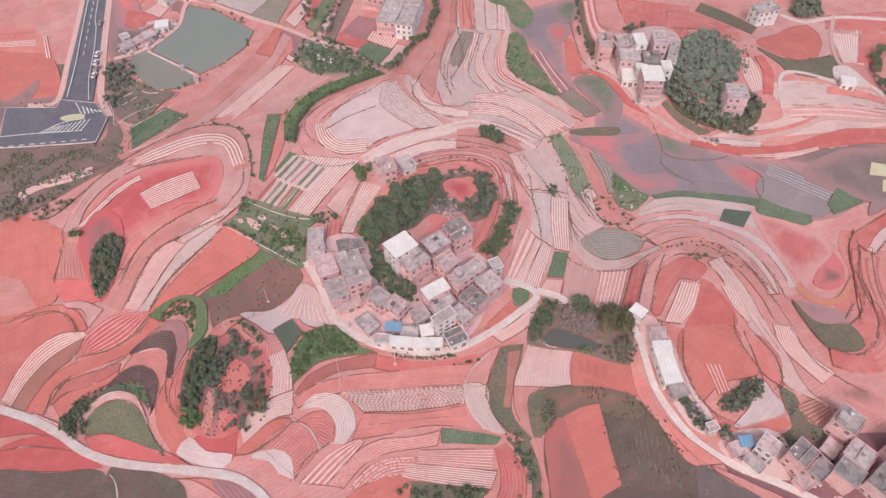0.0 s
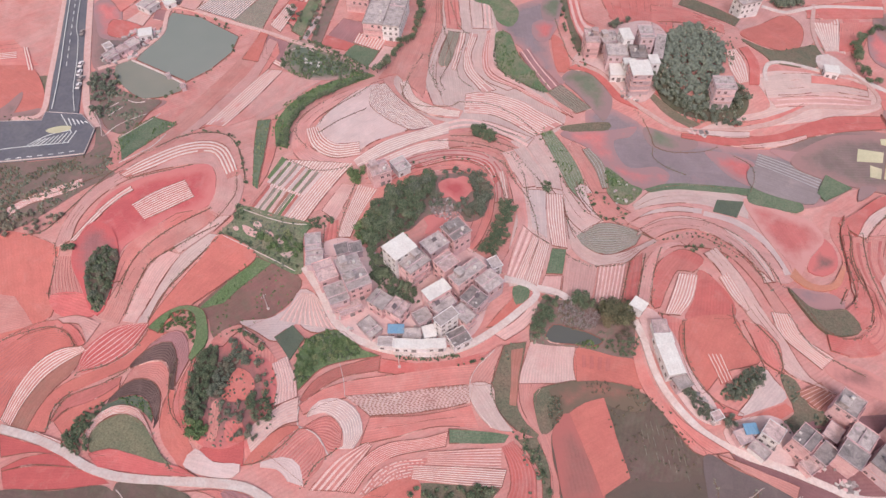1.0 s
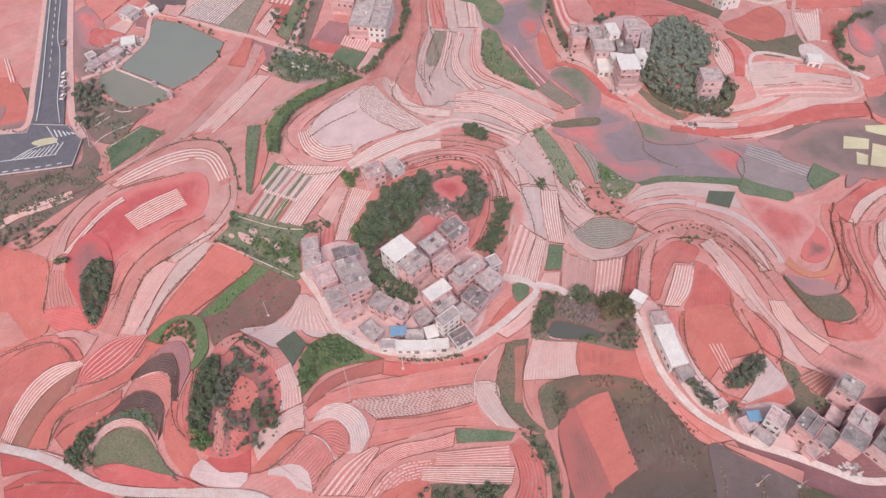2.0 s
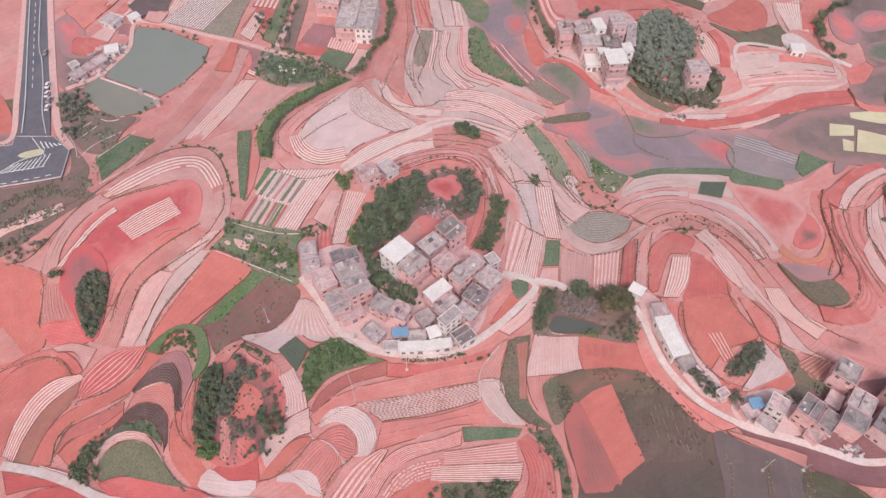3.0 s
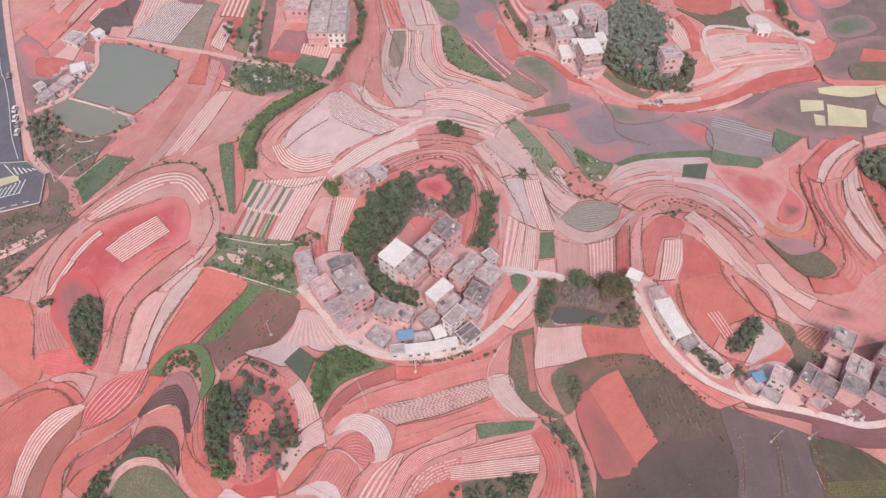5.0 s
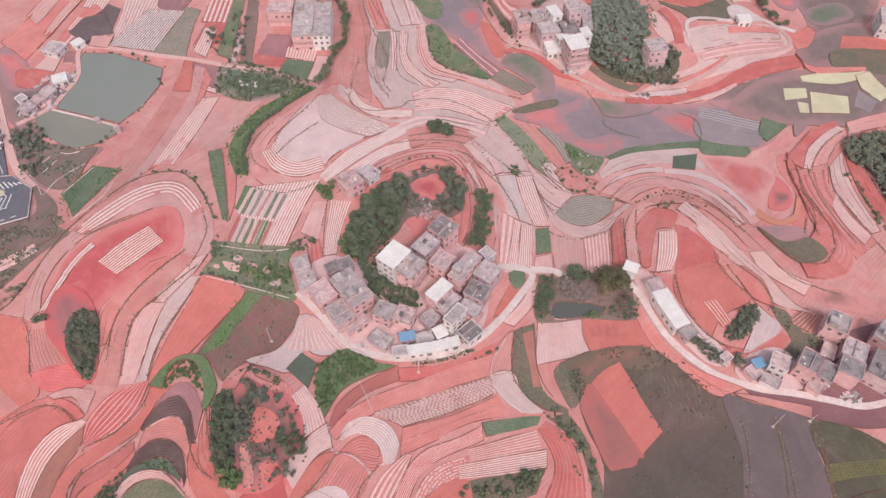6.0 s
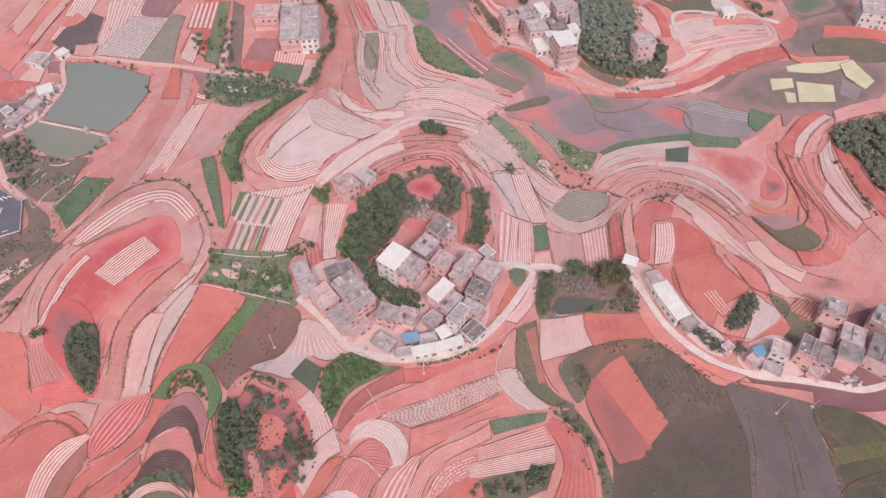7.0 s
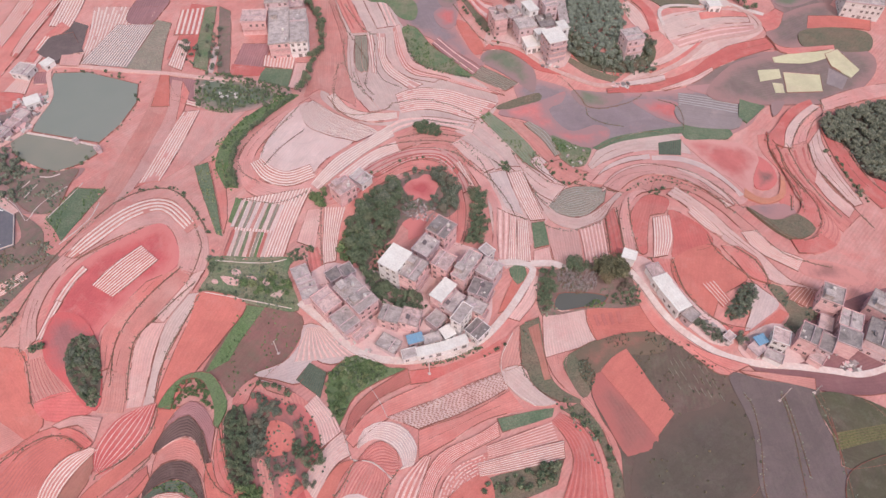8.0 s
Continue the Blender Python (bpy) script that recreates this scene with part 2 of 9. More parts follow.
DEEP = rgb(201, 101, 99)
EARTH = rgb(203, 126, 120)
MAT = {
    "ground": soil("red_earth", rgb(204, 130, 124), rgb(206, 152, 145), 0.2, 1.4, 0.9, 0.0, 0.1),
    "red": soil("red_soil", rgb(203, 110, 105), rgb(206, 138, 130), 0.25, patch=0.7),
    "deep": soil("deep_red_soil", DEEP, rgb(205, 114, 111), 0.15),
    "orange": soil("orange_red_soil", rgb(199, 117, 107), rgb(196, 110, 103), 0.08, patch=0.6, vary=0.06, dusty=0.12),
    "pink": soil("dry_pink_soil", rgb(210, 161, 155), rgb(206, 136, 130), 0.4, 1.0, patch=0.7),
    "salmon": soil("salmon_pink_soil", rgb(205, 144, 136), rgb(203, 120, 113), 0.4, 0.9, patch=0.7, dusty=0.2),
    "tan": soil("dry_tan_soil", rgb(212, 180, 174), rgb(208, 155, 149), 0.35, 1.0, patch=0.7),
    "pale": soil("mulched_pale_soil", rgb(209, 183, 180), rgb(206, 165, 161), 0.25, 1.0, 0.6, 0.08),
    "mauve": soil("damp_mauve_soil", rgb(158, 116, 119), rgb(178, 122, 122), 0.5, 1.2, dusty=0.1),
    "grey": soil("wet_grey_fallow", rgb(116, 98, 98), rgb(108, 92, 91), 0.05, 1.6, 0.8, 0.05, 0.1, dusty=0.08),
    "maroon": soil("maroon_fallow", rgb(148, 101, 98), rgb(124, 99, 88), 0.15, 1.3, 0.95, 0.06, 0.35, dusty=0.1),
    "brown": soil("brown_fallow", rgb(94, 81, 72), rgb(90, 87, 68), 0.1, 1.4, 0.9, 0.06, 0.3, dusty=0.1),
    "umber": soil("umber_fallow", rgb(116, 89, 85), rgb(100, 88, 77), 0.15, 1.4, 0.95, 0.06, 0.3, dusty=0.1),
    "dark": soil("dark_damp_soil", rgb(116, 92, 89), rgb(124, 98, 93), 0.3, 0.9, 0.8, 0.06, 0.1, dusty=0.08),
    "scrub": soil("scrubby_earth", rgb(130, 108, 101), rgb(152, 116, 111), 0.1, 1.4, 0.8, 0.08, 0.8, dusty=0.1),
    "soft_red": soil("fading_red_soil", rgb(204, 114, 113), rgb(203, 124, 122), 0.06, feather=rgb(164, 126, 127)),
    "soft_deep": soil("fading_deep_soil", rgb(196, 95, 97), rgb(202, 107, 106), 0.1, feather=rgb(206, 124, 121)),
    "soft_grey": soil("fading_grey_fallow", rgb(146, 126, 130), rgb(138, 120, 124), 0.03, 1.6, 0.8, 0.05, 0.1, feather=rgb(176, 130, 129), dusty=0.1),
    "soft_brown": soil("fading_brown_fallow", rgb(128, 107, 105), rgb(138, 114, 110), 0.2, 1.4, 0.8, 0.06, 0.3, feather=rgb(160, 122, 119), dusty=0.1),
    "soft_olive": soil("fading_olive_grass", rgb(120, 121, 104), rgb(112, 114, 98), 0.1, 1.4, 0.8, 0.06, 0.7, feather=rgb(152, 122, 121), dusty=0.1),
    "plum": soil("damp_plum_soil", rgb(134, 94, 97), rgb(142, 100, 101), 0.15, 1.2, 0.9, 0.06, dusty=0.1),
    "soft_bank": soil("weedy_pink_earth", rgb(160, 106, 105), rgb(138, 102, 98), 0.1, 1.2, 0.9, 0.05, 0.12, feather=rgb(204, 116, 113), dusty=0.1),
    "soft_green": soil("fading_green_grass", rgb(108, 116, 101), rgb(122, 124, 109), 0.05, 1.2, 0.8, 0.05, 0.3, feather=rgb(178, 140, 135), dusty=0.1),
    "dusk": soil("dusky_red_soil", rgb(194, 112, 107), rgb(180, 108, 102), 0.2, 1.2, 0.9, 0.06, dusty=0.1),
    "soft_maroon": soil("worn_maroon_soil", rgb(156, 102, 97), rgb(166, 104, 99), 0.15, 1.2, 0.9, 0.06, 0.08, feather=rgb(176, 104, 99), dusty=0.05),
    "soft_weedy": soil("weedy_red_hollow", rgb(170, 107, 99), rgb(146, 102, 91), 0.1, 1.3, 0.95, 0.06, 0.35, feather=rgb(118, 98, 85), dusty=0.05),
    "soft_salmon": soil("fading_salmon_soil", rgb(204, 116, 113), rgb(204, 126, 122), 0.15, feather=rgb(207, 148, 142)),
    "soft_dusk": soil("dusky_hillside", rgb(146, 100, 100), rgb(160, 102, 103), 0.06, feather=rgb(197, 98, 98), dusty=0.05),
    "soft_dark": soil("fading_dark_fallow", rgb(97, 83, 78), rgb(94, 83, 74), 0.08, 1.4, 0.8, 0.05, 0.2, feather=rgb(106, 87, 80), dusty=0.05),
    "soft_mauve": soil("fading_mauve_soil", rgb(158, 112, 108), rgb(170, 114, 110), 0.05, feather=rgb(206, 140, 133), dusty=0.05),
    "green": crop("green_crop", rgb(98, 116, 91), rgb(124, 131, 108), 0.15),
    "lush": crop("lush_green_growth", rgb(102, 124, 82), rgb(120, 130, 97), 0.1),
    "dkgreen": crop("dark_green_crop", rgb(90, 104, 90), rgb(100, 110, 94), 0.3, 0.9),
    "veg": crop("mixed_vegetable_plot", rgb(118, 133, 104), rgb(150, 146, 124), 0.15),
    "moss": crop("mossy_basin_grass", rgb(134, 125, 102), rgb(118, 117, 95), 0.05),
    "olive": crop("olive_grass", rgb(114, 110, 92), rgb(136, 114, 99), 0.05),
    "net": crop("grey_green_netted_crop", rgb(164, 148, 136), rgb(142, 138, 124), 0.5, 1.0),
    "yellow": crop("yellow_green_crop", rgb(118, 112, 74), rgb(106, 100, 72), 0.2),
    "straw": soil("cream_straw", rgb(208, 198, 164), rgb(196, 180, 152), 0.0, 1.0, 0.8, 0.05),
    "ochre": soil("ochre_earth", rgb(200, 138, 114), rgb(198, 126, 108), 0.1),
    "meadow": crop("weedy_meadow", rgb(104, 122, 90), rgb(146, 134, 114), 0.0),
    "ash": soil("ash_grey_soil", rgb(152, 134, 135), rgb(140, 124, 124), 0.1, 1.2, 0.8, 0.05, dusty=0.2),
    "rust": soil("rust_brown_soil", rgb(180, 117, 106), rgb(166, 113, 100), 0.3, 1.2, 0.8, 0.08, 0.2, dusty=0.1),
    "yard": soil("trodden_pink_yard", rgb(212, 180, 177), rgb(204, 158, 154), 0.0, 1.0, 0.9, 0.08),
    "bank": bank_soil("grassy_bank"),
    "film": plain("white_mulch_film", rgb(226, 208, 202), rgb(216, 178, 168), 0.5, 0.45, 0.4, 0.06),
    "pinkfilm": plain("dusty_mulch_film", rgb(224, 188, 182), rgb(214, 160, 153), 0.5, 0.55, 0.4, 0.06),
    "greyfilm": plain("dull_grey_film", rgb(176, 168, 167), rgb(158, 148, 148), 0.5, 0.5, 0.3, 0.05),
    "greenrow": crop("vegetable_row", rgb(88, 112, 72), rgb(110, 122, 86), 0.0),
    "darkrow": soil("dark_planted_row", rgb(100, 76, 74), rgb(114, 82, 78), 0.0),
    "brownrow": soil("brown_planted_row", rgb(168, 114, 104), rgb(156, 110, 98), 0.0),
    "redrow": soil("red_ridge", rgb(190, 108, 104), rgb(194, 122, 116), 0.0),
    "concrete": plain("village_concrete", rgb(206, 188, 184), rgb(196, 166, 160), 0.25, 0.85),
    "asphalt": plain("asphalt", rgb(106, 101, 109), rgb(117, 110, 115), 0.1, 0.85, 0.2, 0.02),
    "paint": plain("road_paint", rgb(226, 222, 218), rgb(206, 198, 194), 0.8, 0.6),
    "kerbred": plain("red_paving", rgb(206, 168, 161), rgb(198, 150, 143), 0.5, 0.8),
    "roof_grey": slab("weathered_roof_slab", rgb(188, 169, 166), rgb(142, 128, 127), rgb(214, 200, 196)),
    "roof_dark": slab("dark_roof_slab", rgb(152, 137, 135), rgb(110, 100, 100), rgb(182, 170, 167)),
    "roof_pink": slab("pinkish_roof_slab", rgb(200, 168, 165), rgb(148, 126, 125), rgb(220, 202, 198)),
    "roof_white": plain("white_sheet_roof", rgb(226, 216, 211), rgb(214, 200, 195), 0.3, 0.45, 0.1, 0.04),
    "roof_blue": plain("blue_sheet_roof", rgb(118, 154, 184), rgb(132, 160, 182), 0.5, 0.5),
    "wall_pink": plain("pink_brick_wall", rgb(226, 186, 186), rgb(208, 158, 158), 0.5, 0.9, 0.3),
    "wall_white": plain("white_plaster_wall", rgb(230, 220, 220), rgb(210, 196, 197), 0.4, 0.85),
    "wall_grey": plain("grey_block_wall", rgb(208, 182, 186), rgb(188, 158, 162), 0.5, 0.9),
    "frame": plain("window_frame", rgb(212, 200, 196), rgb(196, 182, 178), 1.0, 0.5),
    "frame_pink": plain("painted_pink_frame", rgb(216, 176, 173), rgb(200, 158, 156), 1.0, 0.6),
    "ditch": soil("weedy_dark_bank", rgb(132, 90, 80), rgb(112, 86, 72), 0.0, 1.0, 1.0, 0.1, 0.45, dusty=0.1),
    "bark": plain("bark", rgb(92, 76, 64), rgb(74, 62, 54), 2.0, 0.95, 0.6),
    "leaf": leaf("broad_leaves", rgb(74, 86, 66), rgb(131, 137, 111), rgb(132, 129, 106)),
    "leaf_dull": leaf("dull_leaves", rgb(84, 92, 78), rgb(140, 138, 122), rgb(146, 130, 114)),
    "leaf_light": leaf("light_leaves", rgb(80, 100, 64), rgb(126, 138, 98), rgb(150, 146, 110)),
    "leaf_olive": leaf("olive_leaves", rgb(86, 84, 64), rgb(130, 122, 97), rgb(140, 120, 96)),
    "twig": plain("bare_twigs", rgb(150, 132, 132), rgb(182, 166, 166), 1.0, 0.9),
    # paler leaf copy for far woods, with air haze mixed into the colour
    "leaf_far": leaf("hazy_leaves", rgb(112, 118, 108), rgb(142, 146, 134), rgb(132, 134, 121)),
    "leaf_dry": leaf("dry_leaves", rgb(122, 104, 90), rgb(104, 100, 86), rgb(146, 116, 96)),
}
glass = Nodes("window_glass", 0.12)
glass.colour(glass.mix(glass.noise(0.4), rgb(96, 84, 87), rgb(124, 108, 110)))
MAT["glass"] = glass.m
water = Nodes("pond_water", 0.18)
water.bsdf.inputs["Specular IOR Level"].default_value = 0.5
water.colour(water.mix(water.ramp(water.noise(0.02, 3), 0.35, 0.65), rgb(130, 131, 121), rgb(138, 136, 127)))
water.bump(water.noise(0.8, 3), 0.08, 0.1)
MAT["water"] = water.m
murk = Nodes("murky_water", 0.2)
murk.colour(murk.mix(murk.noise(0.05, 3), rgb(90, 88, 83), rgb(100, 96, 92)))
murk.bump(murk.noise(1.0, 3), 0.08, 0.1)
MAT["murk"] = murk.m
silt = Nodes("silty_water", 0.25)
silt.colour(silt.mix(silt.ramp(silt.noise(0.04, 3), 0.35, 0.65), rgb(142, 134, 122), rgb(134, 130, 118)))
silt.bump(silt.noise(0.9, 3), 0.08, 0.1)
MAT["silt"] = silt.m


# ---- mesh helpers ----
def mesh_of(name, verts, faces, material, uvs=None, smooth=False):
    me = bpy.data.meshes.new(name)
    me.from_pydata(verts, [], faces)
    me.materials.append(MAT[material])
    if uvs:
        layer = me.uv_layers.new(name="UVMap")
        index = np.empty(len(me.loops), dtype=np.int32)
        me.loops.foreach_get("vertex_index", index)
        layer.data.foreach_set("uv", np.array(uvs, dtype=np.float32)[index].ravel())
    if smooth:
        me.polygons.foreach_set("use_smooth", [True] * len(me.polygons))
    me.update()
    return me


def part(name, me, parent, label="", kind=""):
    ob = new(name, me)
    ob.parent = parent
    return tagged(ob, label, kind=kind)


def curve(points, step=4.0, closed=False, sharp=False):
    """A smooth line through a few points, cut into even short steps."""
    p = [Vector(q) for q in points]
    n = len(p)
    out = []
    for i in range(n if closed else n - 1):
        a, b = p[i], p[(i + 1) % n]
        before = p[i - 1] if (i or closed) else a * 2 - b
        after = p[(i + 2) % n] if (closed or i + 2 < n) else b * 2 - a
        count = max(2, int((b - a).length / step) + 1)
        for k in range(count):
            t = k / count
            if sharp:
                out.append(a.lerp(b, t))
            else:
                out.append(0.5 * (2 * a + (b - before) * t + (2 * before - 5 * a + 4 * b - after) * t * t + (3 * a - before - 3 * b + after) * t**3))
    if not closed:
        out.append(p[-1])
    return out


def even(line, count):
    """The same line with count + 1 evenly spread points."""
    far = [0.0]
    for a, b in zip(line, line[1:]):
        far.append(far[-1] + (b - a).length)
    out, j = [], 0
    for k in range(count + 1):
        want = far[-1] * k / count
        while j < len(line) - 2 and far[j + 1] < want:
            j += 1
        span = far[j + 1] - far[j]
        out.append(line[j].lerp(line[j + 1], min(1.0, (want - far[j]) / span if span else 0)))
    return out, far[-1]


def inside(x, y, ring):
    hit = False
    for a, b in zip(ring, ring[1:] + ring[:1]):
        if (a.y > y) != (b.y > y) and x < (b.x - a.x) * (y - a.y) / (b.y - a.y) + a.x:
            hit = not hit
    return hit


def ridge(name, line, width, rise, base, material, parent, closed=False, keep=1.0):
    """A low rounded ridge along a line on the land."""
    verts, faces, uvs = [], [], []
    n, far = len(line), 0.0
    for i, p in enumerate(line):
        a, b = line[i - 1] if (i or closed) else p, line[(i + 1) % n] if (closed or i + 1 < n) else p
        side = (b - a).normalized().orthogonal() if (b - a).length > 1e-6 else Vector((1, 0))
        w = width * (0.75 + 0.6 * noise.noise((p.x * 0.3, p.y * 0.3, 3.0)))
        far += (p - line[i - 1]).length if i else 0
        for k, up in ((-0.5, -0.3), (-0.22, rise), (0.22, rise), (0.5, -0.3)):
            q = p + side * (k * w)
            verts.append((q.x, q.y, height(q.x, q.y) + (base if base is not None else top_lift(p.x, p.y) + 0.05) + up))
            uvs.append((far, k * w))
    for i in range(n if closed else n - 1):
        a, b = line[i], line[(i + 1) % n]
        if keep < 1 and noise.noise((a.x * 0.05, a.y * 0.05, 7.0)) * 0.5 + 0.5 > keep:
            continue
        j = (i + 1) % n
        for k in range(3):
            faces.append((i * 4 + k, j * 4 + k, j * 4 + k + 1, i * 4 + k + 1))
    return part(name, mesh_of(name, verts, faces, material, uvs, True), parent)


LABELS = {
    "red": "bare red-soil terrace field with earth banks", "deep": "deep red freshly tilled hillside field",
    "orange": "smooth orange-red tilled earth field", "pink": "dry pinkish furrowed terrace field",
    "salmon": "salmon-pink furrowed terrace field", "tan": "dry tan-pink terrace strip of earth", "pale": "pale mulched terrace field in furrows",
    "mauve": "damp mauve-brown furrowed field", "grey": "wet grey fallow field in the valley",
    "brown": "brown fallow field with weedy patches", "dark": "dark damp field in fine rows",
    "scrub": "scrubby weed-grown patch of earth", "green": "green crop field beside red terraces",
    "dkgreen": "dark green crop plot in tight rows", "olive": "olive grassy strip between terraces",
    "net": "grey-green crop field in curved rows", "yellow": "yellow-green crop plot in the valley",
    "ochre": "ochre crescent of bare earth", "kerbred": "reddish paved roadside strip", "asphalt": "grey asphalt road junction area",
    "soft_red": "bright red patch of bare earth", "soft_deep": "deep red patch of bare hillside", "soft_grey": "grey wet fallow patch in the valley", "soft_dark": "dark olive-brown fallow field", "soft_mauve": "mauve-brown bare patch on the slope",
    "soft_brown": "brown weedy fallow patch", "soft_olive": "olive grassy hollow in the valley", "dusk": "dusky red-brown tilled field", "soft_maroon": "worn maroon patch of tilled earth", "soft_weedy": "weedy red-brown hollow", "soft_salmon": "smooth salmon-red hillside patch", "soft_dusk": "dusky bare hillside patch", "straw": "cream-coloured dry straw plot",
    "umber": "umber-brown fallow field with green weeds", "maroon": "maroon-brown fallow field with green weeds", "veg": "mixed green vegetable plot with bare earth", "moss": "mossy olive basin field", "lush": "bright green leafy growth between fields", "plum": "damp plum-coloured strip below the road", "soft_bank": "weedy pinkish ground under hill trees", "soft_green": "soft green grass patch", "meadow": "weedy green meadow with bare patches", "ash": "ash-grey covered seed field", "rust": "rust-brown weedy strip of earth", "yard": "trodden pinkish village yard", "concrete": "pale concrete yard in the village", "paint": "painted white road marking",
}
ROWKINDS = {"film": "white plastic mulch film strips", "pinkfilm": "dusty pink mulch film strips", "greenrow": "green vegetable rows", "darkrow": "dark planted rows", "brownrow": "brown tufts of young plants in rows", "greyfilm": "dull grey plastic film strips", "redrow": "raised red earth ridges"}
laid = []


def next_lift(ring):
    """How high a field lies: each one a step above those that it lies on."""
    xs, ys = [p.x for p in ring], [p.y for p in ring]
    x0, x1, y0, y1 = min(xs), max(xs), min(ys), max(ys)
    mid = [(x0 + (i + 0.5) * (x1 - x0) / 14, y0 + (j + 0.5) * (y1 - y0) / 14) for i in range(14) for j in range(14)]
    mid = [q for q in mid if inside(*q, ring)]
    level = 0
    for a0, a1, b0, b1, other, at in laid:
        if at < level or a1 < x0 or a0 > x1 or b1 < y0 or b0 > y1:
            continue
        if sum(inside(*q, other) for q in mid if a0 < q[0] < a1 and b0 < q[1] < b1) > 0.03 * len(mid):
            level = at + 1
    laid.append((x0, x1, y0, y1, ring, level))
    return 0.22 + 0.14 * level


def top_lift(x, y):
    """How far the highest field at a place lies above the land."""
    best = 0.0
    for a0, a1, b0, b1, ring, at in laid:
        if a0 < x < a1 and b0 < y < b1 and 0.22 + 0.14 * at > best and inside(x, y, ring):
            best = 0.22 + 0.14 * at
    return best


def rows_on(ob, kind, lines_of, count, lift, fill=0.55, dash=0.0):
    """Raised strips along a field: lines_of(v) gives the line at the fraction v across."""
    verts, faces, uvs = [], [], []
    for r in range(count):
        mid = (r + 0.5) / count
        half = fill * 0.5 / count
        lo, top, hi = lines_of(mid - half), lines_of(mid), lines_of(mid + half)
        first = len(verts)
        far = len(top) > 14
        used = range(random.randint(0, 1) if far else 0, len(top) - (random.randint(0, 1) if far else 0))
        for i in used:
            for line, up in ((lo, 0.0), (top, 0.1), (hi, 0.0)):
                p = line[i]
                wob = 0.12 * noise.noise((p.x * 0.4, p.y * 0.4, r))
                verts.append((p.x + wob, p.y + wob, height(p.x, p.y) + lift + 0.025 + up))
                uvs.append((p.x, p.y))
        for i in range(len(used) - 1):
            if dash and (i + r) % 2 and random.random() < dash:
                continue
            if far and random.random() < 0.015:
                continue
            for k in range(2):
                a = first + i * 3 + k
                faces.append((a, a + 3, a + 4, a + 1))
    name = {"film": "mulch_film", "pinkfilm": "mulch_film", "greyfilm": "mulch_film", "greenrow": "crop_row", "darkrow": "crop_row", "brownrow": "crop_row", "redrow": "earth_ridge"}[kind]
    part(name, mesh_of(name, verts, faces, kind, uvs), ob, ROWKINDS[kind], "stuff")


def field(kind, a, b, rows=0, row="film", fill=0.46, bank=0.34, dash=0.0, label="", name="terraced_field", thick=0.9, stepped=True):
    """A terrace strip between two edge lines, on the land, with its skirt, its bank and strips along it."""
    la, lb = curve(a, 3.0), curve(b, 3.0)
    length = max(sum((q - p).length for p, q in zip(l, l[1:])) for l in (la, lb))
    nu = max(8 if rows else 3, int(length / (0.8 if dash else 3.0)))
    (la, da), (lb, db) = even(la, nu), even(lb, nu)
    wide = max((p - q).length for p, q in zip(la, lb))
    nv = max(1, int(wide / 4.0))
    lift = next_lift(la + lb[::-1])
    verts, faces, uvs = [], [], []
    for j in range(nv + 1):
        for i in range(nu + 1):
            p = la[i].lerp(lb[i], j / nv)
            edge = 0.35 * noise.noise((p.x * 0.12, p.y * 0.12, 1.0))
            verts.append((p.x + edge, p.y + edge, height(p.x, p.y) + lift))
            uvs.append(((da + db) * 0.5 * i / nu, wide * j / nv))
    for j in range(nv):
        for i in range(nu):
            k = j * (nu + 1) + i
            faces.append((k, k + 1, k + nu + 2, k + nu + 1))
    rim = list(range(nu + 1)) + [j * (nu + 1) + nu for j in range(1, nv + 1)]
    rim += [nv * (nu + 1) + i for i in range(nu - 1, -1, -1)] + [j * (nu + 1) for j in range(nv - 1, 0, -1)]
    low = len(verts)
    for k in rim:
        x, y, z = verts[k]
        verts.append((x, y, z - lift - thick))
        uvs.append(uvs[k])
    for i in range(len(rim)):
        j = (i + 1) % len(rim)
        faces.append((rim[j], rim[i], low + i, low + j))
    me = mesh_of(name, verts, faces, kind, uvs)
    turned = (la[nu] - la[0]).cross(lb[nu // 2] - la[nu // 2]) if nu else 1
    if turned < 0:
        me.flip_normals()
    ob = tagged(new(name, me), label or LABELS[kind], "field", "terraced fields" if name == "terraced_field" else "")
    if bank:
        ridge("bank", [Vector(verts[k][:2]) for k in rim], bank, 0.18, lift, "bank", ob, True, 0.55)
    if stepped and not rows and wide > 6.5 and length > 20 and kind in ("pink", "tan", "salmon", "red", "pale"):
        # low earth lips that step the field down the slope
        count = int(wide / 4.2)
        for k in range(1, count):
            v = (k + random.uniform(-0.2, 0.2)) / count
            ridge("terrace_lip", [p.lerp(q, v) for p, q in zip(la, lb)], 0.22, 0.12, lift, "bank", ob, False, 0.45)
    if rows:
        rows_on(ob, row, lambda v: [p.lerp(q, v) for p, q in zip(la, lb)], rows, lift, fill, dash)
    return ob


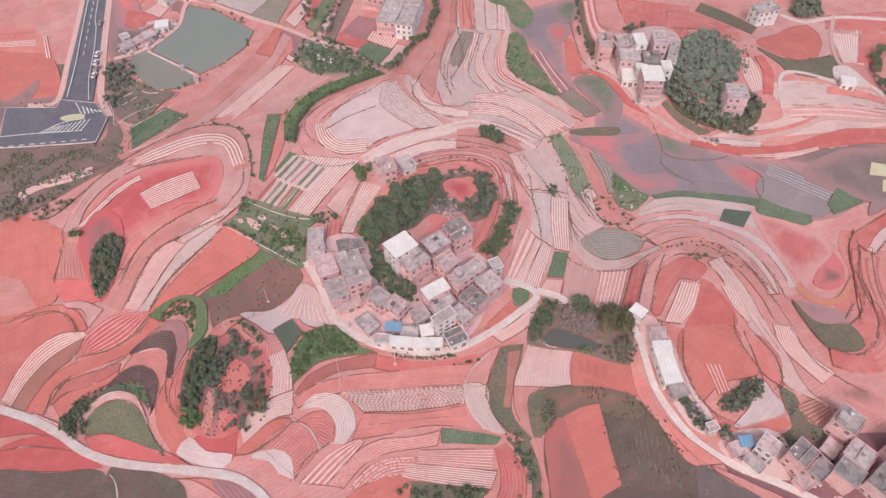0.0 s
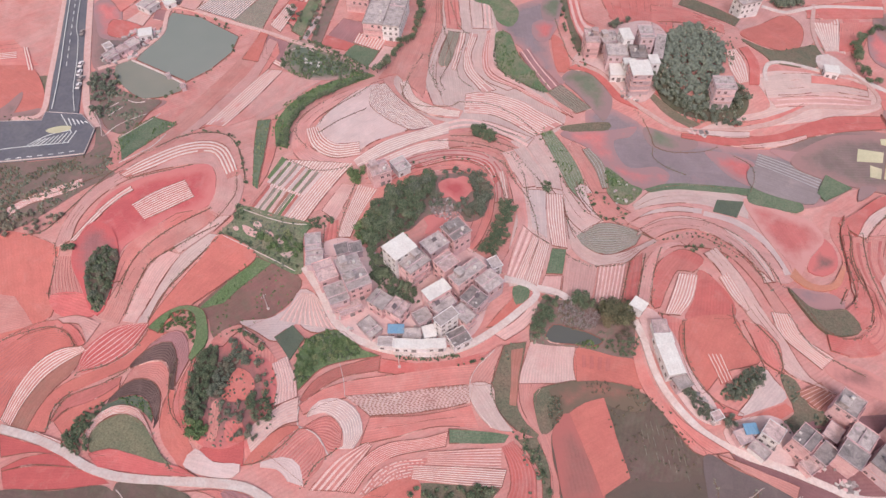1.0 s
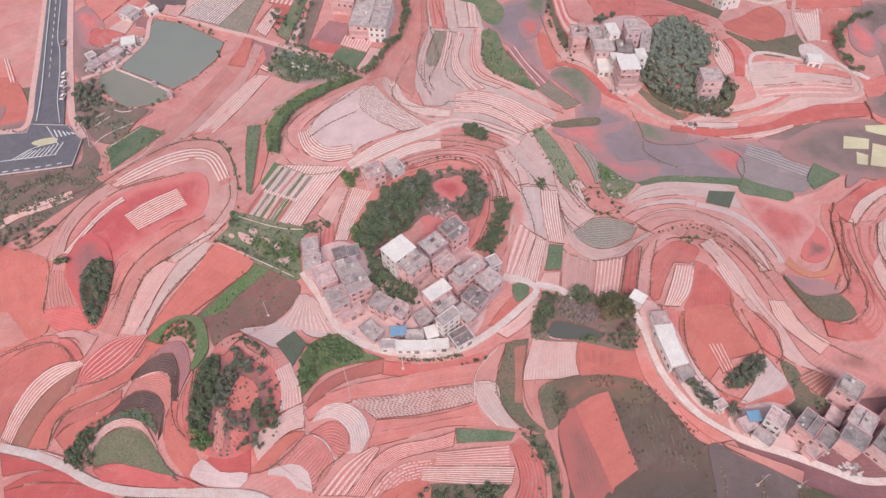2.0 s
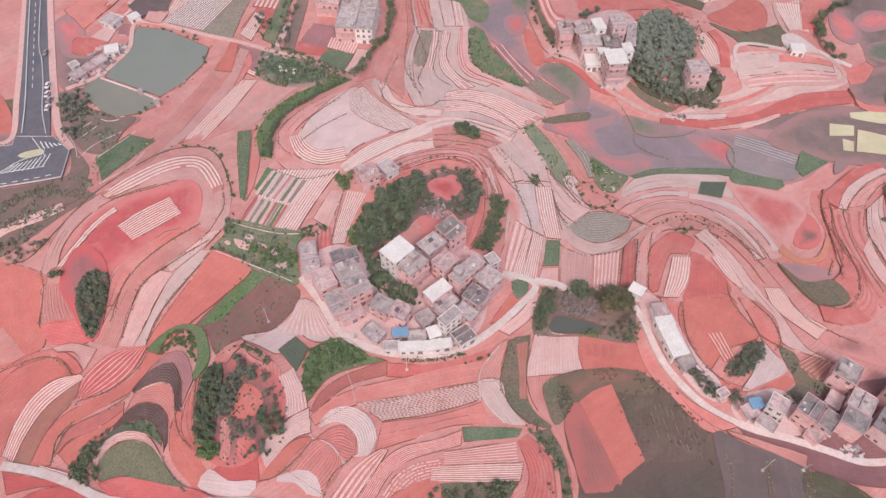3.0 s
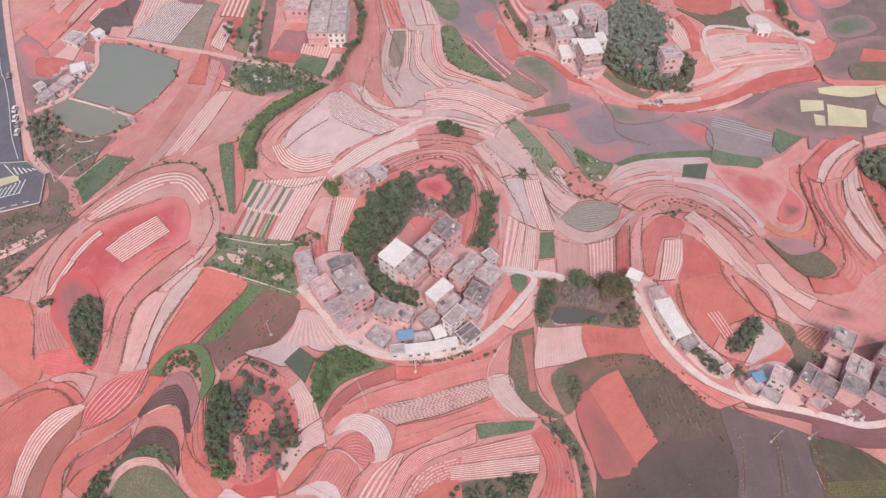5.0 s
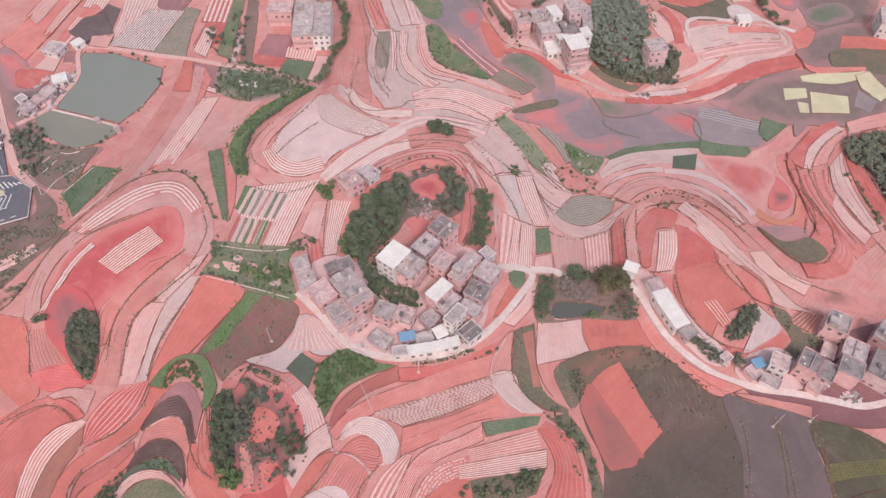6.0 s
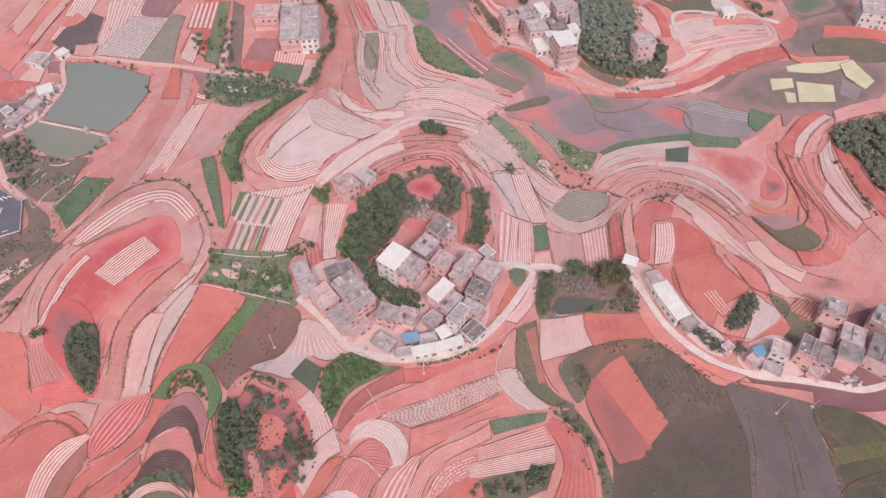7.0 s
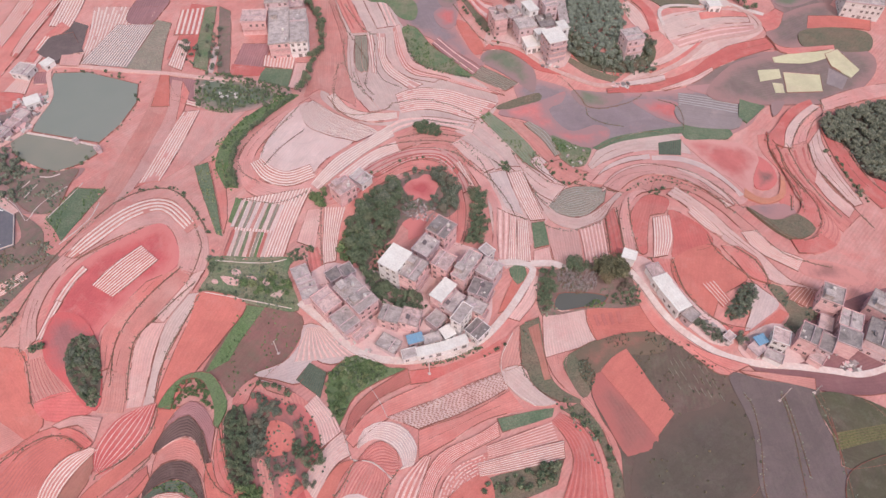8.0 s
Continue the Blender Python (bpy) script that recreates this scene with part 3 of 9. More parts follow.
def plot(kind, outline, angle=None, bank=0.34, sharp=False, label="", name="terraced_field", category="field", lift=None, thick=0.9):
    """A field or sheet inside a closed outline, on the land."""
    ring = curve(outline, 3.0, True, sharp)
    lift = next_lift(ring) if lift is None else lift
    xs, ys = [p.x for p in ring], [p.y for p in ring]
    pts = list(ring)
    gx = min(xs) + 2
    while gx < max(xs):
        gy = min(ys) + 2
        while gy < max(ys):
            if inside(gx, gy, ring) and min((p.x - gx) ** 2 + (p.y - gy) ** 2 for p in ring) > 4:
                pts.append(Vector((gx + random.uniform(-0.8, 0.8), gy + random.uniform(-0.8, 0.8))))
            gy += 5.0
        gx += 5.0
    n = len(ring)
    if angle is None:
        wide = np.cov(np.array([tuple(p) for p in ring]).T)
        angle = math.degrees(0.5 * math.atan2(2 * wide[0][1], wide[0][0] - wide[1][1]))
    v2, _, f2, *_ = delaunay_2d_cdt(pts, [(i, (i + 1) % n) for i in range(n)], [], 1, 0.01)
    c, s = math.cos(radians(angle)), math.sin(radians(angle))
    verts = [(p.x, p.y, height(p.x, p.y) + lift) for p in v2]
    uvs = [(p.x * c + p.y * s, p.y * c - p.x * s) for p in v2]
    faces = [tuple(f) for f in f2]
    low = len(verts)
    for p in ring:
        verts += [(p.x, p.y, height(p.x, p.y) + lift), (p.x, p.y, height(p.x, p.y) - thick)]
        uvs += [(p.x * c + p.y * s, p.y * c - p.x * s)] * 2
    for i in range(n):
        a, b = low + 2 * i, low + 2 * ((i + 1) % n)
        faces.append((a, b, b + 1, a + 1))
    me = mesh_of(name, verts, faces, kind, uvs)
    if kind.startswith("soft_"):
        reach = 0.28 * math.sqrt((max(xs) - min(xs)) * (max(ys) - min(ys)))
        deep = [min(1.0, min((p - q).length for q in ring) / min(reach, 8.0)) for p in v2] + [0.0] * (2 * n)
        me.attributes.new("core", "FLOAT", "POINT").data.foreach_set("value", deep)
    ob = tagged(new(name, me), label or LABELS.get(kind, ""), category, "terraced fields" if name == "terraced_field" else "")
    if bank:
        ridge("bank", ring, bank, 0.18, lift, "bank", ob, True, 1.0 if name == "pond" else 0.55)
    return ob


def road(name, points, width, material, label, lift=None, sharp=False, deep=1.6):
    """A paved way with a slightly raised bed."""
    line = curve(points, 3.0, False, sharp)
    n = len(line)
    rise = [top_lift(p.x, p.y) for p in line]
    rise = [max(0.45, max(rise[max(0, i - 3):i + 4])) + 0.14 if lift is None else lift for i in range(n)]
    verts, faces, uvs = [], [], []
    for i, p in enumerate(line):
        a, b = line[max(0, i - 1)], line[min(n - 1, i + 1)]
        side = (b - a).normalized().orthogonal()
        for k, up in ((-0.5 - 0.05 * deep, -deep), (-0.5, 0), (0, 0.04 * min(1.0, deep)), (0.5, 0), (0.5 + 0.05 * deep, -deep)):
            q = p + side * (k * width)
            verts.append((q.x, q.y, height(q.x, q.y) + rise[i] + up))
            uvs.append((i * 3.0, k * width))
    for i in range(n - 1):
        for k in range(4):
            faces.append((i * 5 + k, i * 5 + 5 + k, i * 5 + 6 + k, i * 5 + 1 + k))
    return tagged(new(name, mesh_of(name, verts, faces, material, uvs)), label, "road", kind="structure")


def earth_bank(points, width, material="ditch", label="dark weedy bank along a terrace edge"):
    ob = ridge("earth_bank", curve(points, 2.0), width * (0.8 if material == "ditch" else 1), 0.15, None, material, None, False, 0.72)
    tagged(ob, label, "bank", "terrace banks")
    if material == "ditch":
        line = curve(points, 2.0)
        verts, faces = [], []
        for p in line:
            for _ in range(4):
                x, y = p.x + random.gauss(0, 0.45), p.y + random.gauss(0, 0.45)
                z, s, k, a = height(x, y) + top_lift(x, y), random.uniform(0.1, 0.34), len(verts), random.uniform(0, 6.28)
                verts += [(x + s * math.cos(a + i * 1.257), y + s * math.sin(a + i * 1.257), z + 0.02) for i in range(5)] + [(x, y, z + s * random.uniform(0.5, 1.2))]
                faces += [(k + i, k + (i + 1) % 5, k + 5) for i in range(5)]
        part("grass", mesh_of("grass", verts, faces, random.choice(("leaf_dry", "leaf_dull"))), ob, "dry weeds and grass tufts", "stuff")


def marking(points, width=0.3, dash=0.0):
    """A painted line on the road; dash: the length of each piece, with gaps as long."""
    line = curve(points, 1.0)
    if not dash:
        road("road_marking", points, width, "paint", "painted white line on the asphalt", lift=1.34, deep=0.1)
        return
    total = sum((b - a).length for a, b in zip(line, line[1:]))
    spots, _ = even(line, max(2, int(total / dash)))
    for a, b in list(zip(spots, spots[1:]))[::2]:
        road("road_marking", [tuple(a), tuple(b)], width, "paint", "painted white dash on the asphalt", lift=1.34, deep=0.1)


# ---- ground: one sheet that reaches the horizon ----
def ground_sheet():
    near = [i * 6.0 for i in range(-50, 51)]
    out = [340, 400, 500, 700, 1000, 1500, 2200, 3200]
    axis = [-v for v in reversed(out)] + near + out
    n = len(axis)
    verts = [(x, y + 40, height(x, y + 40)) for y in axis for x in axis]
    faces = [(j * n + i, j * n + i + 1, j * n + n + i + 1, j * n + n + i) for j in range(n - 1) for i in range(n - 1)]
    uvs = [(v[0] * 0.8 + v[1] * 0.6, v[1] * 0.8 - v[0] * 0.6) for v in verts]
    ob = new("ground", mesh_of("ground", verts, faces, "ground", uvs, True))
    tagged(ob, "rolling red earth ground with pinkish patches", "ground", kind="structure")


ground_sheet()


# ---- trees and bushes ----
def leaf_clumps(count, radius, tall, size, seed, squash=0.75):
    """Many small tilted leaf sprays over an uneven crown."""
    rng = random.Random(seed)
    verts, faces = [], []
    lobes = [(Vector((rng.uniform(-0.55, 0.55) * radius, rng.uniform(-0.55, 0.55) * radius, tall + rng.uniform(-0.35, 0.45) * radius)), radius * rng.uniform(0.4, 0.68)) for _ in range(6)]
    for _ in range(count):
        c, r = rng.choice(lobes)
        d = Vector((rng.gauss(0, 1), rng.gauss(0, 1), rng.gauss(0.25, 0.9))).normalized()
        p = c + Vector((d.x, d.y, d.z * squash)) * r * rng.uniform(0.75, 1.08)
        x = d.orthogonal().normalized()
        x.rotate(Euler((rng.uniform(-0.6, 0.6), rng.uniform(-0.6, 0.6), rng.uniform(0, 6.28))))
        y = d.cross(x).normalized()
        s = size * rng.uniform(0.6, 1.3)
        k = len(verts)
        verts += [tuple(p + x * s), tuple(p + y * s * 0.6 + d * s * 0.35), tuple(p - x * s), tuple(p - y * s * 0.6 + d * s * 0.2), tuple(p + d * s * 0.5)]
        faces += [(k, k + 1, k + 4), (k + 1, k + 2, k + 4), (k + 2, k + 3, k + 4), (k + 3, k, k + 4)]
    return verts, faces


def trunk_mesh(tall, girth, seed):
    """Tapered trunk that forks into limbs."""
    rng = random.Random(seed)
    verts, faces = [], []

    def limb(a, b, r0, r1):
        d = (b - a).normalized()
        x = d.orthogonal().normalized()
        y = d.cross(x)
        k = len(verts)
        for p, r in ((a, r0), (b, r1)):
            for i in range(6):
                q = p + (x * math.cos(i * 1.0472) + y * math.sin(i * 1.0472)) * r
                verts.append(tuple(q))
        for i in range(6):
            faces.append((k + i, k + (i + 1) % 6, k + 6 + (i + 1) % 6, k + 6 + i))

    fork = Vector((0, 0, tall * 0.6))
    limb(Vector((0, 0, -0.8)), fork, girth, girth * 0.6)
    for i in range(4):
        a = i * 1.57 + rng.uniform(-0.4, 0.4)
        limb(fork, fork + Vector((math.cos(a) * tall * 0.3, math.sin(a) * tall * 0.3, tall * 0.4)), girth * 0.5, girth * 0.15)
    return verts, faces


def tree_kind(name, label, leafmat, radius, tall, seed, count=640, size=0.31):
    root = new(name)
    tagged(root, label, "tree", "trees")
    part("trunk", mesh_of("trunk", *trunk_mesh(tall, 0.2, seed), "bark"), root, "brown bark")
    part("crown", mesh_of("crown", *leaf_clumps(count, radius, tall, size, seed), leafmat), root)
    return root


TREES = {
    "grove": [tree_kind("broadleaf_tree", "dark green broad-leaved tree in the grove", "leaf", 2.7, 3.6, s) for s in (1, 2, 3)],
    "dull": [tree_kind("tree", "dull green leafy tree with uneven crown", "leaf_dull", 2.4, 3.0, s) for s in (4, 5)],
    "hedge": [tree_kind("hedge_tree", "low dark green tree in a hedgerow", "leaf", 1.9, 2.0, s, 420, 0.26) for s in (6, 7)],
    "light": [tree_kind("bush", "light green leafy bush on the slope", "leaf_light", 1.3, 1.0, s, 260, 0.24) for s in (8, 9)],
    "dry": [tree_kind("dry_tree", "half-bare brownish tree beside the pool", "leaf_dry", 2.4, 3.2, s, 420, 0.25) for s in (10, 11)],
    "shrub": [tree_kind("shrub", "low dull green shrub on a terrace edge", "leaf_dull", 2.3, 1.9, s, 420, 0.28) for s in (14, 15)],
    "olive": [tree_kind("tree", "olive-brown leafy tree beside the pool", "leaf_olive", 2.7, 3.4, s) for s in (16, 17)],
    "dot": [tree_kind("bush", "small dark green bush on red earth", "leaf", 0.9, 0.7, s, 90, 0.28) for s in (12, 13)],
}
first_used = set()


def plant(kind, x, y, scale):
    """Sets out one tree: the first ones are the patterns themselves, the others copies."""
    src = random.choice(TREES[kind])
    m = pose(x, y, height(x, y) + max(0.0, top_lift(x, y) - 0.1), 0, 0, random.uniform(0, 360)) @ Matrix.Diagonal((scale, scale, scale * random.uniform(0.85, 1.2), 1))
    if src.name in first_used:
        copy_thing(src, m)
    else:
        first_used.add(src.name)
        src.matrix_basis = m


def grove(kind, outline, gap, scale=1.0, miss=0.0):
    """Trees set unevenly over an area."""
    ring = curve(outline, 4.0, True)
    xs, ys = [p.x for p in ring], [p.y for p in ring]
    y, k = min(ys), 0
    while y < max(ys):
        x = min(xs) + (gap * 0.5 if k % 2 else 0)
        while x < max(xs):
            px, py = x + random.uniform(-0.35, 0.35) * gap, y + random.uniform(-0.35, 0.35) * gap
            if inside(px, py, ring) and random.random() >= miss:
                plant(kind, px, py, scale * random.uniform(0.7, 1.25))
            x += gap
        y += gap * 0.87
        k += 1


def avenue(kind, points, gap, scale=1.0, spread=0.5, miss=0.0):
    """Trees or bushes along a line."""
    line = curve(points, 1.0)
    total = sum((b - a).length for a, b in zip(line, line[1:]))
    for p in even(line, max(1, int(total / gap)))[0]:
        if random.random() >= miss:
            plant(kind, p.x + random.uniform(-spread, spread), p.y + random.uniform(-spread, spread), scale * random.uniform(0.7, 1.25))


def woods(outline, gap, scale, label, material="leaf_dull", miss=0.0):
    """A far wood that nobody could count: many trunks and crowns as one."""
    ring = curve(outline, 4.0, True)
    xs, ys = [p.x for p in ring], [p.y for p in ring]
    verts, faces = [], []
    y = min(ys)
    while y < max(ys):
        x = min(xs)
        while x < max(xs):
            px, py = x + random.uniform(-0.5, 0.5) * gap, y + random.uniform(-0.5, 0.5) * gap
            if inside(px, py, ring) and random.random() >= miss:
                z, s = height(px, py) + max(0.0, top_lift(px, py) - 0.1), scale * random.uniform(0.7, 1.25)
                for v, f in (trunk_mesh(3.2, 0.2, random.random()), leaf_clumps(280, 2.5, 3.2, 0.56, random.random())):
                    k = len(verts)
                    verts += [(px + a * s, py + b * s, z + c * s) for a, b, c in v]
                    faces += [tuple(i + k for i in q) for q in f]
            x += gap
        y += gap
    tagged(new("woods", mesh_of("woods", verts, faces, material)), label, "trees", kind="stuff")


def thicket(outline, count, tall=2.2, label="bare grey thicket of leafless saplings"):
    """Leafless saplings that nobody could count: thin forked stems."""
    ring = curve(outline, 4.0, True)
    xs, ys = [p.x for p in ring], [p.y for p in ring]
    verts, faces = [], []

    def stem(a, b, r):
        d = (b - a).normalized()
        x = d.orthogonal().normalized() * r
        y = d.cross(x)
        k = len(verts)
        verts.extend(tuple(p) for p in (a + x, a - x * 0.5 + y * 0.87, a - x * 0.5 - y * 0.87, b))
        faces.extend(((k, k + 1, k + 3), (k + 1, k + 2, k + 3), (k + 2, k, k + 3)))

    for _ in range(count):
        x, y = random.uniform(min(xs), max(xs)), random.uniform(min(ys), max(ys))
        if not inside(x, y, ring):
            continue
        foot = Vector((x, y, height(x, y) + top_lift(x, y) - 0.2))
        top = foot + Vector((random.uniform(-0.5, 0.5), random.uniform(-0.5, 0.5), tall * random.uniform(0.6, 1.2)))
        stem(foot, top, 0.09)
        for _ in range(5):
            a = foot.lerp(top, random.uniform(0.3, 0.85))
            stem(a, a + Vector((random.uniform(-0.8, 0.8), random.uniform(-0.8, 0.8), random.uniform(0.2, 0.8))), 0.05)
    tagged(new("thicket", mesh_of("thicket", verts, faces, "twig")), label, "shrubs", kind="stuff")


def undergrowth(outline, density, size=0.5, material="leaf_dull", label="tangled low weeds and undergrowth"):
    """Low weeds and brush that nobody could count."""
    ring = curve(outline, 4.0, True)
    xs, ys = [p.x for p in ring], [p.y for p in ring]
    verts, faces = [], []
    for _ in range(int((max(xs) - min(xs)) * (max(ys) - min(ys)) * density)):
        x, y = random.uniform(min(xs), max(xs)), random.uniform(min(ys), max(ys))
        if noise.noise((x * 0.12, y * 0.12, 5.0)) < -0.1 or not inside(x, y, ring):
            continue
        z, s, k = height(x, y) + 0.75 + top_lift(x, y), size * random.uniform(0.5, 1.4), len(verts)
        a = random.uniform(0, 6.28)
        for i in range(5):
            r = s * random.uniform(0.7, 1.2)
            verts.append((x + r * math.cos(a + i * 1.257), y + r * math.sin(a + i * 1.257), z - 0.7 + random.uniform(-0.2, 0.3) * s))
        verts.append((x, y, z + s * random.uniform(0.2, 0.8)))
        faces += [(k + i, k + (i + 1) % 5, k + 5) for i in range(5)]
    tagged(new("undergrowth", mesh_of("undergrowth", verts, faces, material)), label, "weeds", kind="stuff")


# ---- houses ----
def boxes(*specs):
    """Vertices and faces of plain blocks given as (x0, y0, z0, x1, y1, z1)."""
    verts, faces = [], []
    for x0, y0, z0, x1, y1, z1 in specs:
        k = len(verts)
        verts += [(x0, y0, z0), (x1, y0, z0), (x1, y1, z0), (x0, y1, z0), (x0, y0, z1), (x1, y0, z1), (x1, y1, z1), (x0, y1, z1)]
        faces += [(k, k + 3, k + 2, k + 1), (k + 4, k + 5, k + 6, k + 7), (k, k + 1, k + 5, k + 4), (k + 1, k + 2, k + 6, k + 5), (k + 2, k + 3, k + 7, k + 6), (k + 3, k, k + 4, k + 7)]
    return verts, faces


W, T = 1.15, 1.3
FRAME_MESH = mesh_of("window_frame", *boxes((-W / 2 - 0.1, -0.1, -0.1, -W / 2, 0.12, T + 0.1), (W / 2, -0.1, -0.1, W / 2 + 0.1, 0.12, T + 0.1), (-W / 2, -0.1, T, W / 2, 0.12, T + 0.1), (-W / 2 - 0.18, -0.22, -0.18, W / 2 + 0.18, 0.12, 0), (-0.04, -0.05, 0, 0.04, 0.12, T)), "frame")
PINK_FRAME_MESH = FRAME_MESH.copy()
PINK_FRAME_MESH.materials[0] = MAT["frame_pink"]
PANE_MESH = mesh_of("pane", *boxes((-W / 2, -0.03, 0, W / 2, 0.1, T)), "glass")
DOOR_MESH = mesh_of("door", *boxes((-0.7, -0.06, 0, 0.7, 0.1, 2.2), (-0.85, -0.12, 0, -0.7, 0.1, 2.35), (0.7, -0.12, 0, 0.85, 0.1, 2.35), (-0.85, -0.12, 2.2, 0.85, 0.1, 2.35)), "roof_dark")


def house(x, y, w, d, h, turn, roof="roof_grey", wall="wall_pink", tower=True, label=""):
    """A flat-roofed village house: walls in storeys, roof slab, parapet, windows, doors and a stair head."""
    base = height(x, y)
    storeys = max(1, round(h / 3.2))
    root = new("house")
    root.matrix_basis = pose(x, y, base, 0, 0, turn)
    colour = {"roof_grey": "weathered grey", "roof_dark": "dark grey", "roof_pink": "pinkish", "roof_white": "bright white sheet", "roof_blue": "blue sheet"}[roof]
    walls = {"wall_pink": "pink brick", "wall_white": "white plastered", "wall_grey": "grey block"}[wall]
    count = {1: "single-storey", 2: "two-storey", 3: "three-storey", 4: "four-storey"}.get(storeys, "tall")
    tagged(root, label or f"{count} {walls} house with {colour} flat roof", "house", "village houses")
    part("wall", mesh_of("wall", *boxes((-w / 2, -d / 2, -2.5, w / 2, d / 2, h - 0.25)), wall), root)
    over = 0.3
    part("roof", mesh_of("roof", *boxes((-w / 2 - over, -d / 2 - over, h - 0.25, w / 2 + over, d / 2 + over, h)), roof), root, f"{colour} roof slab")
    if roof not in ("roof_white", "roof_blue"):
        e, t, p = over, 0.15, random.uniform(0.25, 0.55)
        X, Y = w / 2 + e, d / 2 + e
        part("parapet", mesh_of("parapet", *boxes((-X, -Y, h, X, -Y + t, h + p), (-X, Y - t, h, X, Y, h + p), (-X, -Y + t, h, -X + t, Y - t, h + p), (X - t, -Y + t, h, X, Y - t, h + p)), random.choice((wall, roof, "wall_grey", wall))), root)
        if tower and w * d > 45 and random.random() < 0.45:
            sx, sy = random.choice((-1, 1)) * w * 0.22, d * 0.2
            part("stair_head", mesh_of("stair_head", *boxes((sx - 1.3, sy - 1.5, h, sx + 1.3, sy + 1.5, h + 2.0), (sx - 1.5, sy - 1.7, h + 2.0, sx + 1.5, sy + 1.7, h + 2.15)), roof), root, "small roof-top stair head")
            tx, ty = -sx, random.uniform(-0.3, 0.1) * d
            part("water_tank", mesh_of("water_tank", *drum(tx, ty, h, 0.6, 1.2), "frame"), root, "pale rooftop water tank")
        if w * d > 30:
            rooftop(root, w, d, h, wall)
    else:
        ribs = [(-w / 2 - over + i * 1.1, -d / 2 - over, h, -w / 2 - over + i * 1.1 + 0.12, d / 2 + over, h + 0.07) for i in range(int((w + 0.6) / 1.1) + 1)]
        part("roof_rib", mesh_of("roof_rib", *boxes(*ribs), roof), root)
    for s in range(1, storeys):
        z = h * s / storeys
        part("floor_band", mesh_of("floor_band", *boxes((-w / 2 - 0.12, -d / 2 - 0.12, z - 0.15, w / 2 + 0.12, d / 2 + 0.12, z + 0.1)), "frame" if wall == "wall_white" else "frame_pink"), root)
    if storeys > 1 and wall != "wall_white" and random.random() < 0.7:
        for s in range(1, storeys):
            z = h * s / storeys
            out = -d / 2 - 0.12
            ledge = part("balcony", mesh_of("balcony", *boxes((-w / 2 + 0.3, out - 1.0, z - 0.12, w / 2 - 0.3, out, z + 0.06))  , "wall_grey"), root)
            part("railing", mesh_of("railing", *boxes((-w / 2 + 0.3, out - 1.0, z + 0.06, w / 2 - 0.3, out - 0.88, z + 0.95), (-w / 2 + 0.3, out - 0.88, z + 0.06, -w / 2 + 0.42, out, z + 0.95), (w / 2 - 0.42, out - 0.88, z + 0.06, w / 2 - 0.3, out, z + 0.95)), "frame" if wall == "wall_white" else "frame_pink"), ledge, "pale balcony railing")
    for side in range(4):
        length, out = (w, d / 2) if side % 2 == 0 else (d, w / 2)
        n = max(1, int(length / 2.5))
        for s in range(storeys):
            for i in range(n):
                along = (i + 0.5) / n * length - length / 2
                if random.random() < (0.25 if wall == "wall_white" else 0.4):
                    continue
                m = pose(0, 0, 0, 0, 0, side * 90) @ pose(along, -out, h * s / storeys + 0.95)
                if s == 0 and i == n // 2 and side in (0, 1):
                    part("door", DOOR_MESH, root, "dark metal door").matrix_basis = m @ pose(0, 0, -0.95)
                    continue
                win = part("window", FRAME_MESH if wall == "wall_white" else PINK_FRAME_MESH, root)
                win.matrix_basis = m
                part("pane", PANE_MESH, win)
    return root


def car(x, y, turn, paint, label):
    """A small car: body, cabin, panes and four wheels."""
    root = new("car")
    root.matrix_basis = pose(x, y, height(x, y) + 1.32, 0, 0, turn)
    tagged(root, label, "car")
    part("body", mesh_of("body", *boxes((-2.1, -0.85, 0.3, 2.1, 0.85, 0.85), (-2.0, -0.8, 0.85, -0.2, 0.8, 0.9)), paint), root)
    v, f = boxes((-1.3, -0.75, 0.85, 1.1, 0.75, 1.45))
    v = [(a * (0.75 if c > 1 else 1), b * (0.88 if c > 1 else 1), c) for a, b, c in v]
    part("cabin", mesh_of("cabin", v, f, "glass"), root, "dark glazed cabin")
    part("roof_panel", mesh_of("roof_panel", *boxes((-0.98, -0.66, 1.45, 0.82, 0.66, 1.5)), paint), root)
    for sx in (-1.3, 1.3):
        for sy in (-0.8, 0.8):
            v, f = drum(0, 0, -0.1, 0.32, 0.2)
            wheel = part("wheel", mesh_of("wheel", v, f, "roof_dark"), root)
            wheel.matrix_basis = pose(sx, sy, 0.32, 90, 0, 0)


def utility_pole(x, y, tall, turn):
    """A concrete pole with a crossarm and insulators on a square foot."""
    root = new("utility_pole")
    root.matrix_basis = pose(x, y, height(x, y) + top_lift(x, y) - 0.3, 0, 0, turn)
    tagged(root, "pale concrete utility pole with a crossarm", "pole")
    part("pole", mesh_of("pole", *boxes((-0.12, -0.12, 0, 0.12, 0.12, tall)), "concrete"), root)
    part("foot", mesh_of("foot", *boxes((-0.45, -0.45, 0, 0.45, 0.45, 0.5)), "concrete"), root)
    part("crossarm", mesh_of("crossarm", *boxes((-1.1, -0.08, tall - 0.7, 1.1, 0.08, tall - 0.5)), "roof_dark"), root)
    for k in (-0.9, 0, 0.9):
        part("insulator", mesh_of("insulator", *drum(k, 0, tall - 0.5 if k else tall, 0.08, 0.25), "frame"), root)


